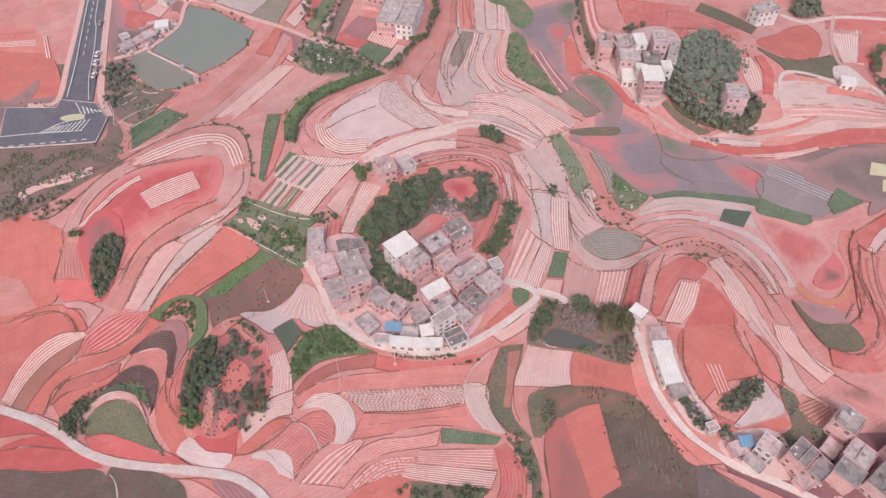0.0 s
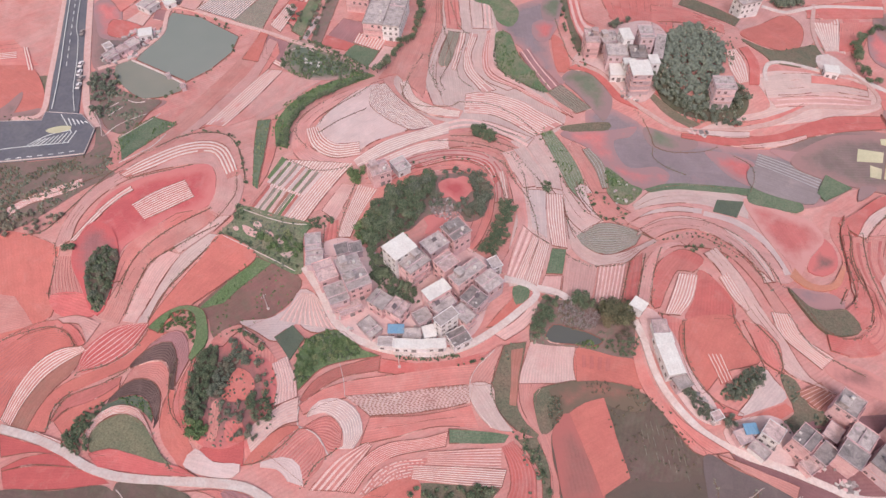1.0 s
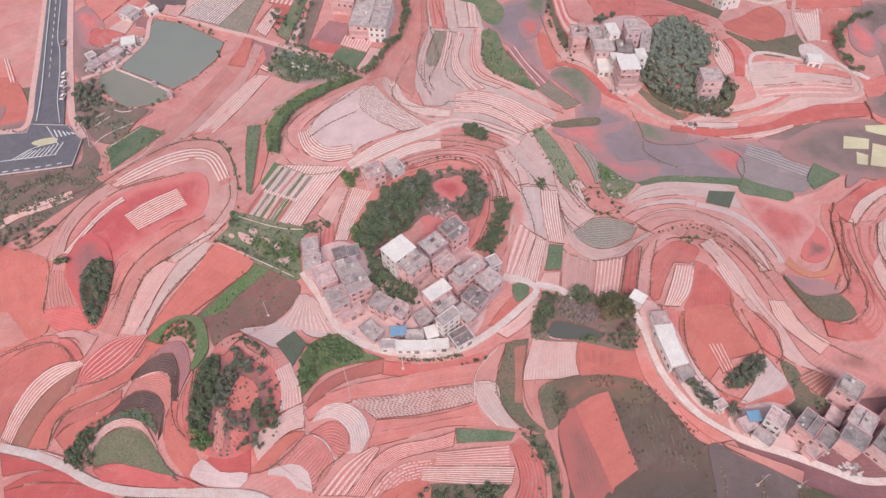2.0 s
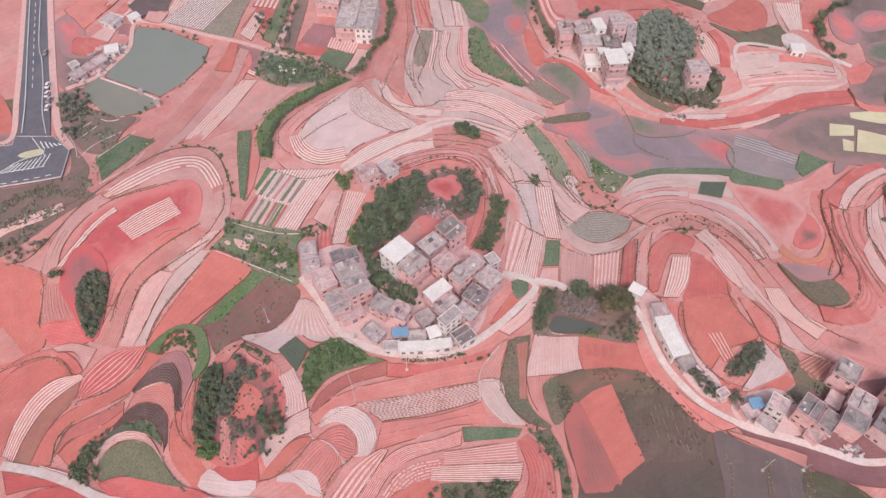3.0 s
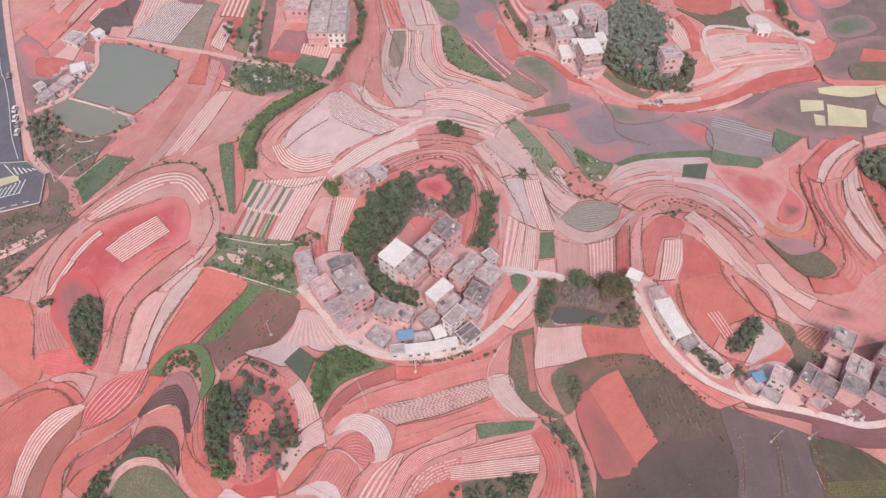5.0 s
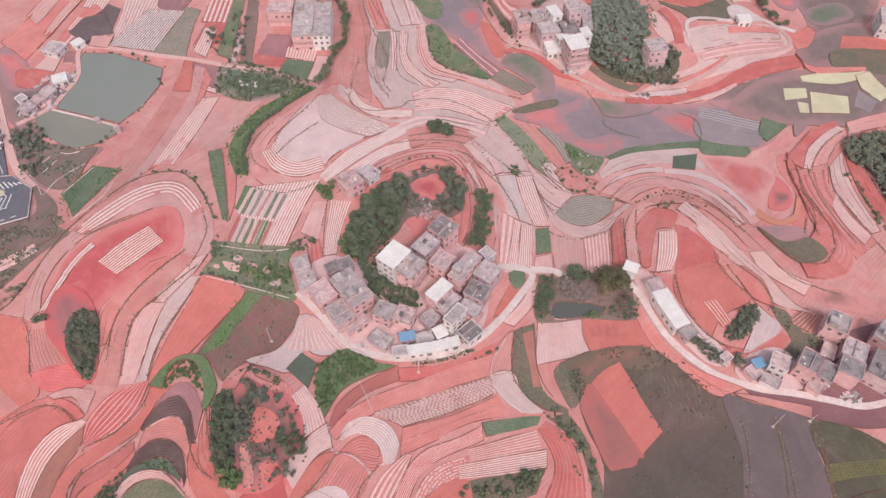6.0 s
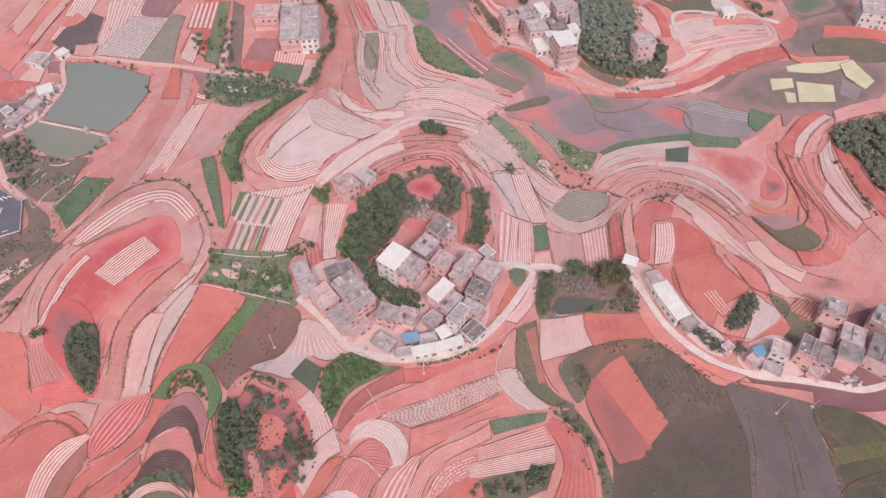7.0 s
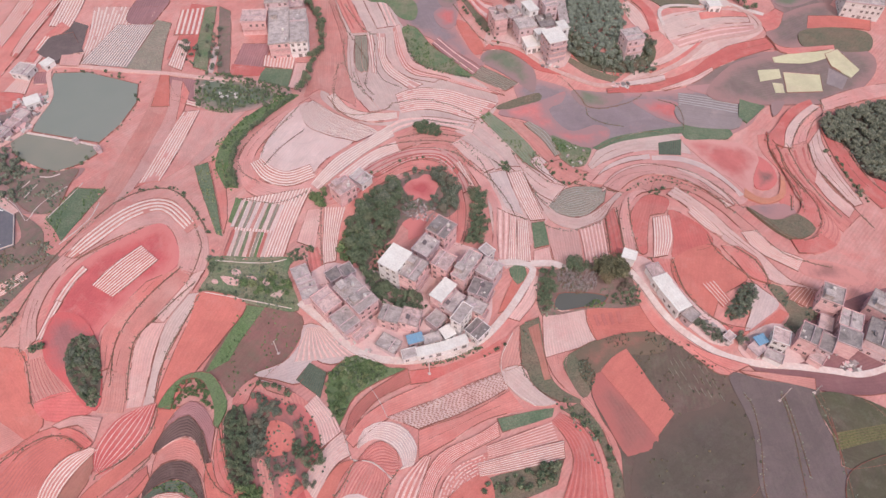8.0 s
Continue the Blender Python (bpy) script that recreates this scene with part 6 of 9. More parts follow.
field("tan", [(-52.4, -58.9), (-49, -65.1), (-48, -73.2)], [(-48.3, -55.2), (-43.7, -62.5), (-41.3, -68.5)], rows=7, row='pinkfilm', fill=0.4)
field("tan", [(-54.9, -82.4), (-50.4, -77), (-45.4, -71.4), (-41, -68.3)], [(-51.3, -88.3), (-47.6, -83), (-43.8, -78.5), (-39.3, -76.4)], rows=8, row='pinkfilm', fill=0.45)
field("orange", [(-51.3, -88.3), (-47.6, -83), (-43.3, -78.6), (-38.8, -77.7)], [(-53, -92.6), (-48.5, -90.5), (-43.1, -85.3), (-38.5, -79.1)])
field("deep", [(-66.3, -88.4), (-59.3, -88.4), (-54.3, -85)], [(-68.9, -91.6), (-60.2, -92.3), (-52.7, -92.5)], bank=0)
plot("pale", [(-71.1, -94.4), (-68.6, -89.3), (-61.8, -92.6), (-53.6, -92.2), (-55, -96.4), (-65.1, -96.7)])
field("deep", [(-133.1, -92.1), (-120.3, -93.7), (-107.7, -95.3)], [(-128.9, -99), (-119, -96), (-110.8, -96.8)])
field("deep", [(-126.9, -102.4), (-120.1, -97.5), (-109.4, -95.6), (-100.6, -97.8)], [(-126.4, -103.2), (-116.9, -99.7), (-99.7, -99.5)])
field("deep", [(-126.4, -103.2), (-116.6, -100.2), (-100.2, -98.7)], [(-123.4, -108.2), (-107.5, -106.3), (-91.7, -102.3)])
plot("umber", [(-125.9, -110.4), (-107.3, -106.7), (-92, -103.6), (-83.6, -113.3), (-87.4, -123.6), (-114.8, -128.4)], bank=0)
plot("umber", [(-89.8, -102.3), (-70.5, -101.8), (-63.2, -106.4), (-63.1, -119.4), (-79.3, -122.2)], bank=0)
field("red", [(-70.3, -102.2), (-63.4, -101.4), (-50.9, -105.9), (-42.7, -114.2)], [(-65.2, -101.4), (-56.4, -100.5), (-42.1, -106), (-34.1, -114.3)])
plot("mauve", [(-57.1, -101.2), (-49.3, -100.6), (-38.8, -105.4), (-37.3, -114.9), (-43.8, -111.2)], bank=0)

# south terraces
field("red", [(-17.6, -50.6), (-4.6, -50.6), (7, -47.8), (19.1, -42.9)], [(-17.4, -55.4), (-7.9, -55.2), (3.5, -51.9), (15, -49.4)])
field("salmon", [(-40.2, -71), (-34, -64.4), (-24.7, -59.5), (-11.7, -55.8), (3.5, -51.3), (15, -48.3)], [(-38.1, -73.8), (-33.2, -69.7), (-26.2, -66), (-15.2, -63.9), (-0.4, -59.9), (16.7, -55.4)], rows=0)
field("dusk", [(-40.7, -69.2), (-37.8, -62), (-30.6, -55.6), (-17.6, -49.6)], [(-38.8, -70.2), (-35.4, -65), (-28.5, -58.8), (-17.1, -54.8)], rows=7, row='brownrow', fill=0.3)
field("tan", [(-26.6, -65.6), (-11.5, -62.3), (3.4, -58.3), (14.8, -55.9)], [(-17.1, -71), (-4, -68.3), (7.1, -65), (14.2, -62.4)], rows=13, row='brownrow', fill=0.55, dash=0.95, bank=0.3)
field("salmon", [(-17.1, -71.4), (-0.3, -68.3), (14.5, -63.2)], [(-18.5, -80.6), (-7.5, -76.7), (3.3, -72), (18.3, -70.1)])
field("pale", [(-37.1, -73.8), (-34.7, -68.6), (-28.1, -66.6), (-21.3, -70.1), (-18.3, -76.6), (-20.5, -82.4)], [(-36.7, -74.3), (-32.3, -71.9), (-28.6, -73.1), (-24.7, -76.9), (-23.8, -82.4), (-25.2, -83)], rows=8, row='film', fill=0.3, bank=0)
field("salmon", [(-37.2, -77.8), (-33.2, -74), (-28.8, -73.1), (-24.9, -77)], [(-32.6, -80.5), (-29.8, -82.5), (-27.1, -84.2), (-24.5, -83)], rows=10, row='redrow', fill=0.4)
field("salmon", [(-45.7, -88.1), (-41.9, -81.9), (-37, -78.1), (-32.3, -79.7)], [(-33.4, -95), (-29.7, -90.1), (-28.4, -85), (-31.5, -80.6)], rows=14, row='redrow', fill=0.4)
field("pale", [(-47.5, -90.6), (-41.3, -88), (-35.8, -89.2), (-33, -95.9)], [(-47.3, -92), (-41.9, -92), (-38.2, -95.1)], bank=0)
field("salmon", [(-31.2, -96.7), (-24.8, -86), (-16.4, -79.5)], [(-22.8, -95.8), (-18.1, -87.6), (-14.6, -80.4)], rows=4, row='pinkfilm')
field("red", [(-22.8, -95.8), (-18, -86.6), (-11, -79.5), (1.5, -75.8), (8.4, -72.8)], [(-17.4, -95.8), (-13.6, -88.3), (-7.4, -83), (3.2, -79.4), (8.3, -77.6)], rows=8, row='pinkfilm', fill=0.4)
field("salmon", [(-16, -95.8), (-11.8, -88.3), (-5.6, -83.9), (3.2, -82.1)], [(-8.3, -95.8), (-3.8, -90.9), (1.4, -88.8)], rows=7, row='pinkfilm', dash=0.5)
field("green", [(8.4, -72), (21.2, -70.9), (27.9, -71.4)], [(9.4, -76.5), (17.7, -75.4), (26.5, -74.1)])
field("salmon", [(3.2, -80.1), (15.8, -77.6), (25.8, -75.7)], [(3.2, -84.1), (17.3, -83.2), (26.2, -82.5)], rows=7, row='pinkfilm', fill=0.4)
field("salmon", [(-0.7, -85), (13.8, -83.5), (28, -82.5)], [(-0.7, -89.3), (13.6, -89.1), (26.7, -88.3)], rows=8, row='film', fill=0.4)
field("red", [(25.8, -75.7), (28.9, -82.1), (29.2, -89.1), (25.8, -95.7), (19.3, -105.4)], [(29.4, -73.1), (36, -80.1), (37.6, -89.1), (37.2, -97.4), (35.7, -107)], rows=7, row='redrow', fill=0.4)
field("olive", [(0.2, -90.4), (11.5, -89.1), (26.3, -88.6)], [(-2.3, -97.4), (9.5, -98.2), (22.4, -95.7)], label='rough grassy terrace with dark shrubs')
plot("orange", [(-15.9, -98.3), (-7.9, -91.4), (0.7, -88.6), (2.8, -94.1), (-0.6, -102.3), (-13.9, -105.5)])
field("olive", [(30.5, -72.7), (36.2, -78.3), (39.2, -85.5), (39.1, -97.4), (37.4, -107)], [(36.5, -70.9), (40.5, -78.3), (42.5, -85.5), (42.8, -97.4), (42.3, -107)], bank=0.3)
field("salmon", [(36.9, -70.9), (40.5, -78.3), (41.8, -85.5), (42.7, -95.7), (42.3, -107)], [(40.7, -69.4), (44.2, -78.3), (44.4, -87.2), (46.4, -95.7), (47.3, -107)])
field("olive", [(23.8, -40.2), (22.2, -49.1), (20.9, -55.6), (23.6, -63.6), (29.7, -69.3), (36.9, -71.2)], [(31.2, -37.9), (30.1, -49), (29.7, -59.6), (32, -65.5), (37.3, -70.1)], bank=0.3)
field("rust", [(26.3, -41.7), (27, -51.1), (27.3, -61.2)], [(30.3, -40.5), (29.5, -51.1), (29.6, -61.2)], bank=0)
plot("salmon", [(13.5, -55.7), (15, -49.2), (18.7, -43.9), (23.4, -40.2), (21.4, -49.1), (20.7, -54.8)])
plot("tan", [(13.5, -56.1), (20.9, -55.2), (22.8, -62.4), (27.2, -68.2), (28.9, -70.1), (22.4, -69.7), (16.3, -64.4)], bank=0.4)
field("tan", [(32.7, -37.5), (30.4, -47.3), (29.6, -53.5)], [(47.9, -37.3), (48.4, -44.9), (48.7, -50.9)])
field("salmon", [(29.6, -53.5), (31.2, -61.6), (35.3, -68.2), (39.8, -70.9)], [(38.6, -52.3), (35.3, -57.6), (37.6, -63.3), (39.4, -69.4)])
plot("olive", [(34.9, -56.6), (38.7, -53.3), (48.5, -50), (49.5, -52.3), (44.7, -56.3), (45.1, -62.9), (41.6, -67.7), (38.2, -69.7), (36, -63.9)], bank=0.3, label="weedy grey-green hollow with dry grass")
plot("orange", [(49.2, -37.5), (66.1, -39.9), (69.7, -51), (60.6, -49.5), (49.4, -51.2)])
plot("umber", [(51, -58.5), (59, -54.5), (67, -52.5), (75, -54.7), (82.5, -64.5), (88.6, -70.1), (90.1, -80.5), (86.8, -97.5), (77.9, -110.1), (43.6, -110.1), (44.6, -88.1), (42, -77.4), (41.5, -68.4), (46, -61.6)])
plot("soft_maroon", [(41.5, -68.4), (47.1, -61.6), (58.1, -86.6), (48.1, -91), (45.5, -89.3), (43, -78.3)], bank=0)
plot("soft_weedy", [(39.8, -54.5), (47.2, -51), (57, -49.6), (68.6, -51.5), (70.9, -58.3), (64.6, -59), (59.1, -57.8), (55.9, -56.5), (48.6, -60.9), (43.5, -64.8), (42.2, -58.5)], bank=0)
field("orange", [(46.7, -61.6), (52.1, -57.3), (57.6, -55.4)], [(57.4, -86.9), (60.9, -84.1), (65.4, -80.6)], bank=0)
plot("soft_dark", [(47.9, -92.7), (57.2, -87.6), (67, -81.3), (77.4, -80.4), (90.1, -78.7), (84.4, -110.1), (45.5, -110.1)], bank=0)
plot("grey", [(88.1, -71), (98.1, -74.6), (111.7, -79), (115.6, -80.9), (114.5, -95), (111.2, -113.2), (83.7, -113.2), (88.4, -89.5)], bank=0)
field("red", [(66.5, -37.8), (69.8, -50.4), (77.4, -60.5), (83.5, -69.1), (87.7, -71.2)], [(68.5, -34.6), (72.3, -47.4), (79.7, -58.6), (89.3, -65.4), (96, -69.2)])
field("plum", [(95.9, -69.4), (111.4, -72.9), (128.5, -77.2), (145.8, -78.7)], [(97.3, -71.3), (114.8, -80.5), (129.5, -84.9), (143.2, -85.5)])
field("salmon", [(91.8, -70.4), (104, -73.7), (115.8, -77.2)], [(93.3, -72), (103.5, -76), (114.4, -80.9)])
plot("brown", [(113.5, -82.7), (128.2, -85.8), (138.3, -95.7), (140, -105.8), (112.7, -106.9), (112.8, -99.7)])
field("yellow", [(112.6, -95.5), (128.5, -95.4), (145.9, -96.4)], [(111.7, -100.9), (127.8, -100), (144.4, -101.9)], bank=0)
plot("brown", [(112.2, -107.9), (139.4, -106.8), (127.7, -131), (106.5, -127.3)])

# eastern hill
field("pink", [(68.1, -20), (71.3, -4.4), (75.9, 5.2), (80.4, 9.5), (85.9, 10.1)], [(72.5, -20.5), (75.6, -4.9), (79.6, 4.6), (84.1, 8), (87.8, 8.1)])
plot("red", [(75.2, -4.9), (80.8, 3.2), (87.2, 6.5), (93.6, 2.1), (88.9, -4.6), (83.5, -4.4), (78.3, -15.7), (76.4, -20.9), (73.5, -19.4)], bank=0.4)
plot("red", [(91.2, -3), (97.5, -8.4), (101.8, -16), (101.1, -22.4), (91.9, -23.9), (84.5, -24.7), (88.3, -16.1)])
field("pink", [(83.9, -5.6), (80.9, -14.9), (77.9, -23.5)], [(90.7, -5.7), (87.8, -16.5), (83.1, -23.7)], rows=7)
field("red", [(75.8, -22.8), (77.7, -34.7), (83.3, -47.5), (90.9, -56.5), (99.7, -59.1)], [(83.6, -25.6), (83.1, -37.2), (87.1, -46.7), (93.2, -53.7), (100.9, -56.9)])
plot("orange", [(83.9, -26.1), (93, -22.4), (101.3, -22.4), (104.2, -30.6), (108.4, -37.5), (103.7, -40.6), (95.2, -44), (88.2, -51.6), (83.3, -41.4), (82, -32.8)], bank=0.4)
field("orange", [(90.4, -38), (94.4, -48)], [(95.5, -37.4), (98.2, -46)], rows=4, fill=0.25, bank=0)
plot("pale", [(108.4, -40.5), (111.5, -43.6), (115.1, -49.7), (106.2, -54.8), (98.9, -57.6), (104.2, -50)], bank=0.4)
field("orange", [(101.3, -58.7), (108.8, -54.3), (114.7, -51.3)], [(102.9, -59.8), (111.3, -57.5), (117.3, -53.4)])
plot("olive", [(113.9, -42.1), (118.8, -43), (122.7, -51.2), (129, -52.7), (124.6, -58.8), (116.2, -61), (110.9, -59.3), (117.1, -54.2), (115.4, -48.5)], bank=0)
field("rust", [(118.1, -47.3), (127.4, -42.2)], [(125.3, -52), (131.3, -46.4)], rows=6, row="pinkfilm", fill=0.16)
field("tan", [(93.9, 5.1), (100.1, -6.2), (105.2, -18.9), (110.8, -28.4), (114.8, -39.5), (119, -42.4)], [(98.9, 9), (106.6, -5.5), (111.5, -18.3), (116.9, -28.2), (123.6, -40.9), (135.2, -46.1)])
field("pink", [(98, -6), (101.2, -13.8), (105.9, -19.4)], [(101.2, -3.2), (104.9, -12.2), (107, -18.4)], rows=4)
field("red", [(104.1, -23.3), (106.2, -30.6), (109.1, -38.4), (115.2, -41.6)], [(109.8, -24.5), (112.8, -28.4), (115, -31.5), (115.2, -40.7)])
field("pink", [(114.2, -18.2), (116.8, -28), (128.8, -37.2)], [(121.2, -17.7), (124, -25.9), (134.1, -31.8)], rows=8)
plot("soft_mauve", [(132.6, -32.3), (130.3, -37.9), (138.9, -41.5), (152.6, -44.7), (155.5, -39.5), (144.1, -33.2)], bank=0)
field("salmon", [(88.3, 8.4), (101.4, 6.8), (110.8, -5.9), (115.7, -18.2)], [(93.2, 14.9), (107.8, 6), (116.7, -7.9), (121.2, -17.7)])
field("pale", [(69.1, 20.3), (76.8, 27.1), (86.8, 30.8), (96.9, 30.9)], [(66.7, 17.9), (72.1, 22.7), (80.4, 26.5), (88.5, 27.9), (96.4, 28.1)])
field("tan", [(71.2, 15.9), (79.2, 22.5), (89, 25.4), (97.3, 24.5)], [(70.3, 12.5), (77, 17.6), (84.7, 20), (95.4, 19.6)])
field("pale", [(97.6, 29.8), (108.4, 27.6), (119, 19.9), (125.5, 8.2), (126.5, 2.1)], [(96.8, 27), (107.1, 24.7), (116.7, 16.8), (122.3, 5.3), (123, 0.4)])
field("tan", [(97.6, 23.1), (106.1, 19.8), (113, 12.7), (117.5, 2.5), (118.6, -4.1)], [(96.6, 19.6), (104.5, 16.2), (110.2, 9.1), (113.6, -0.1), (113.9, -5.9)], rows=2, row="pinkfilm", fill=0.3)
field("pink", [(71.5, 15.8), (80.8, 21.8), (92.6, 24), (103.1, 20.8), (111.1, 9.6), (117.7, -4.9)], [(76.5, 11.2), (84, 16.2), (93.3, 18), (103.1, 12.9), (111.4, 3.2)])
field("tan", [(69.5, 29.3), (79.7, 40), (99.7, 44.9), (116.9, 40.5)], [(70.2, 26.3), (80.4, 31.1), (97.1, 33.5), (114.6, 28.4)])
plot("soft_salmon", [(114.5, 39.6), (128, 35.8), (139.8, 30.4), (142.6, 22), (134.4, 11.5), (127.5, -0.5), (122.4, 12.3), (117.3, 25.7)], bank=0)
field("dkgreen", [(103.7, 37.4), (101, 30.1)], [(114.3, 37.8), (110, 28.1)])
field("green", [(74.9, 39.3), (87.7, 44.4), (117.8, 45.9)], [(77, 37.6), (89.4, 41), (116.7, 41.9)], bank=0)
plot("green", [(118.6, 46.8), (125.5, 45.4), (138, 40.1), (135.1, 35.5), (125.2, 36.1), (116.2, 38)], bank=0)
field("ash", [(124.3, 67.1), (137, 62.6), (149.7, 57.6)], [(121.6, 58.9), (133.5, 53.6), (145, 48.1)], rows=6, row='greyfilm', fill=0.3, bank=0)
plot("ash", [(121.6, 58.9), (145.2, 48.8), (145.3, 44.5), (139.3, 40.5), (119.1, 46.6)], bank=0)
field("green", [(150.3, 58), (144.7, 47.1)], [(159.8, 52), (147.3, 43.2)], bank=0)
plot("soft_brown", [(137.2, 64.8), (154.9, 80.3), (171.3, 84.7), (197.3, 89.5), (225.7, 81.3), (221.6, 65), (196.7, 50.2), (172.3, 51.3), (147.2, 56.1)], bank=0)
plot("olive", [(200.9, 99.6), (218.2, 100.6), (234.1, 93.3), (227.9, 81), (211.6, 82.8), (197.8, 87.6)], bank=0)
field("orange", [(211.9, 112), (231.5, 107.9), (241.4, 103.3)], [(206.4, 102.5), (226.7, 99.2), (236.9, 95.6)], bank=0.3)
field("straw", [(178.1, 82.9), (195.2, 85.5), (211.7, 86.3)], [(177.7, 79.7), (192.2, 76.6), (206.8, 79.3)], bank=0, label="yellow-green dry crop plot")
plot("straw", [(178.4, 72.2), (194.9, 67.9), (190.7, 56.7), (173.8, 58.7)], bank=0.3, sharp=True)
plot("straw", [(167.1, 75.5), (177.7, 74.8), (175.8, 68.6), (165, 67.9)], bank=0, sharp=True)
plot("straw", [(204.4, 81.4), (212.1, 83.6), (215, 67.8), (208.2, 63.3), (203, 72.3)], bank=0.3, sharp=True)
plot("ash", [(201.5, 71.7), (206.8, 63.5), (200.2, 56.6), (194.9, 61.5)], bank=0, sharp=True)
plot("straw", [(170.2, 66.3), (174.6, 64.8), (172.8, 58.9), (168.6, 59.5)], bank=0, sharp=True)

# eastern swirl of terraces
field("red", [(150.2, 32), (159.1, 39.4), (170.2, 48.7), (182.3, 53.1)], [(156.4, 26.4), (163, 37), (172.2, 44.6), (182, 49.3)])
field("tan", [(156.4, 26.4), (163, 37), (172.2, 44.6), (181.7, 49.7)], [(158.9, 25), (165.4, 33.8), (174.8, 41.6), (183.6, 47.5)])
field("pink", [(158.9, 25), (165.4, 33.8), (174.8, 41.6), (184.7, 48.1)], [(167.2, 27.5), (172.3, 34.7), (178.4, 38.8), (185.4, 44.2)])
field("red", [(148.8, 35.7), (146.1, 27.3), (147.9, 15.2), (145.6, 5.6), (139.1, -1.8)], [(153.6, 35.7), (150.1, 26.4), (151.7, 12), (148.8, 2), (141.2, -9.7)])
field("red", [(153.1, 36.5), (149.9, 26.4), (149.4, 15), (148.1, 0.2), (148.5, -6), (142.7, -11.9)], [(153.5, 25.9), (151.2, 16), (151.2, 6.2), (153.6, -3.6), (153.5, -11.1), (149.6, -16.8)])
field("salmon", [(154, 25.8), (152.8, 14.1), (154.8, -3.7), (156, -12.9), (158, -20.7)], [(168.1, 28.7), (163.2, 14.2), (165.4, 4.1), (169.4, -13.6)], rows=3, row='redrow', fill=0.3)
field("tan", [(168.3, 27), (165.2, 15.6), (166.2, 5.6), (169.5, -9.2)], [(178.3, 35.9), (174.6, 25.9), (173, 11), (173.7, -8.3)])
field("tan", [(159.5, 5), (160.5, -2.9), (164.1, -14.3)], [(164.7, 12.3), (164.8, 2.6), (168.9, -10.3)])
field("red", [(178.3, 35.9), (175.6, 20.9), (175.2, 6.1), (180, -11.7)], [(183.7, 33.5), (182.8, 19.7), (183.6, 3.1), (190.7, -10.5)])
field("red", [(142.9, -10.9), (148.3, -4.8), (151, 5), (150, 16.5), (150.2, 25.6)], [(146.2, -18.8), (152.1, -13.8), (153.7, -5.9), (152.7, 3.6), (152.7, 13.6), (153.1, 25.6)])
field("red", [(147, -19.8), (152.9, -13.8), (154.4, -5.3), (153.7, 3.7)], [(139.8, -30.2), (151.2, -26.8), (157.1, -19.9), (156.4, -10.5), (156.4, -0.4)], rows=4, row='redrow', fill=0.25)
field("red", [(133.5, -22.9), (142.6, -22.7), (147.4, -19.7)], [(133.4, -29.4), (142.2, -29.4), (152.1, -26.3)], bank=0.3)
plot("soft_bank", [(143, 23.2), (146.2, 17), (144.6, 8.8), (138.6, 4.2), (133.2, 5.2), (135.2, 11.6), (139.4, 17)], bank=0)
field("ochre", [(127.7, 5.2), (129.8, 0.8), (134.7, -1.2), (141.6, 1.6), (147.2, 11.1)], [(125, 0.3), (129.3, -3.1), (135.6, -3.6), (143.6, 0), (148.4, 10)], bank=0)
plot("soft_olive", [(162.7, 52), (165.3, 54.1), (170, 53.5), (165.3, 48.1), (160.8, 45.4)], bank=0)
plot("olive", [(122.7, -6.2), (128.6, -12.7), (135.4, -12.9), (143.1, -10.6), (146.9, -18.3), (138.6, -22.4), (132.1, -21.9), (126.4, -14.9)], bank=0)
plot("soft_grey", [(124.3, -5.4), (140.9, -4.1), (143.6, -9.2), (133.1, -13), (127.6, -11)], bank=0)
field("deep", [(181.6, 32.1), (186, 20.9), (184.9, -3.4)], [(189, 30.8), (192.4, 18.1), (198.6, -5.8)])
field("pink", [(186.5, 51.6), (205.8, 56.1), (232.4, 57.5)], [(184.1, 44.4), (204, 47.8), (228, 50.3)])

# north-east hill terraces
field("tan", [(128.7, 109.7), (145.5, 116.9), (164.2, 121), (180.6, 118.2)], [(130.7, 99.8), (145.3, 103.7), (161, 109.9), (179.5, 110.6)])
field("red", [(154, 118), (169.5, 121.1), (180, 118.2)], [(153.2, 113.1), (168.3, 115.5), (180, 114.8)], bank=0.3)
field("pink", [(131.6, 98.6), (145, 102.6), (163.2, 107.6), (180.1, 108.2)], [(135, 93.9), (143.8, 96.7), (158.4, 100.2), (178.6, 103.3)], rows=2, row='pinkfilm', fill=0.3)
field("red", [(107.1, 87), (119.6, 84.1), (136.7, 91.5), (147.9, 99.3)], [(116.3, 80.2), (130.3, 85.9), (142.3, 92.6), (147.1, 95.8)])
field("red", [(92.4, 74.3), (115.3, 75), (134.2, 79.5), (147, 87.3), (161.7, 94.4), (181.7, 98)], [(92, 71.6), (116.8, 69.7), (133.5, 74.1), (147.7, 79.7), (165.1, 85.8), (183.2, 90.3)])
field("pale", [(103, 76.9), (113.8, 77.6), (121.6, 78.4)], [(102.5, 74.2), (115.2, 74.3), (121, 75.1)], bank=0.3)
field("tan", [(116.9, 70.3), (133.1, 74.7), (146.4, 80.7)], [(118.7, 69), (134, 72), (146.4, 78.6)], bank=0.3)
field("red", [(182, 98.8), (186.8, 89.3), (212.2, 87)], [(183.4, 94.9), (185.3, 85), (211, 84)])
field("red", [(183.9, 117.2), (188.9, 115.4), (197.6, 120.2)], [(184.7, 102.8), (192.3, 105.2), (200.3, 116)])
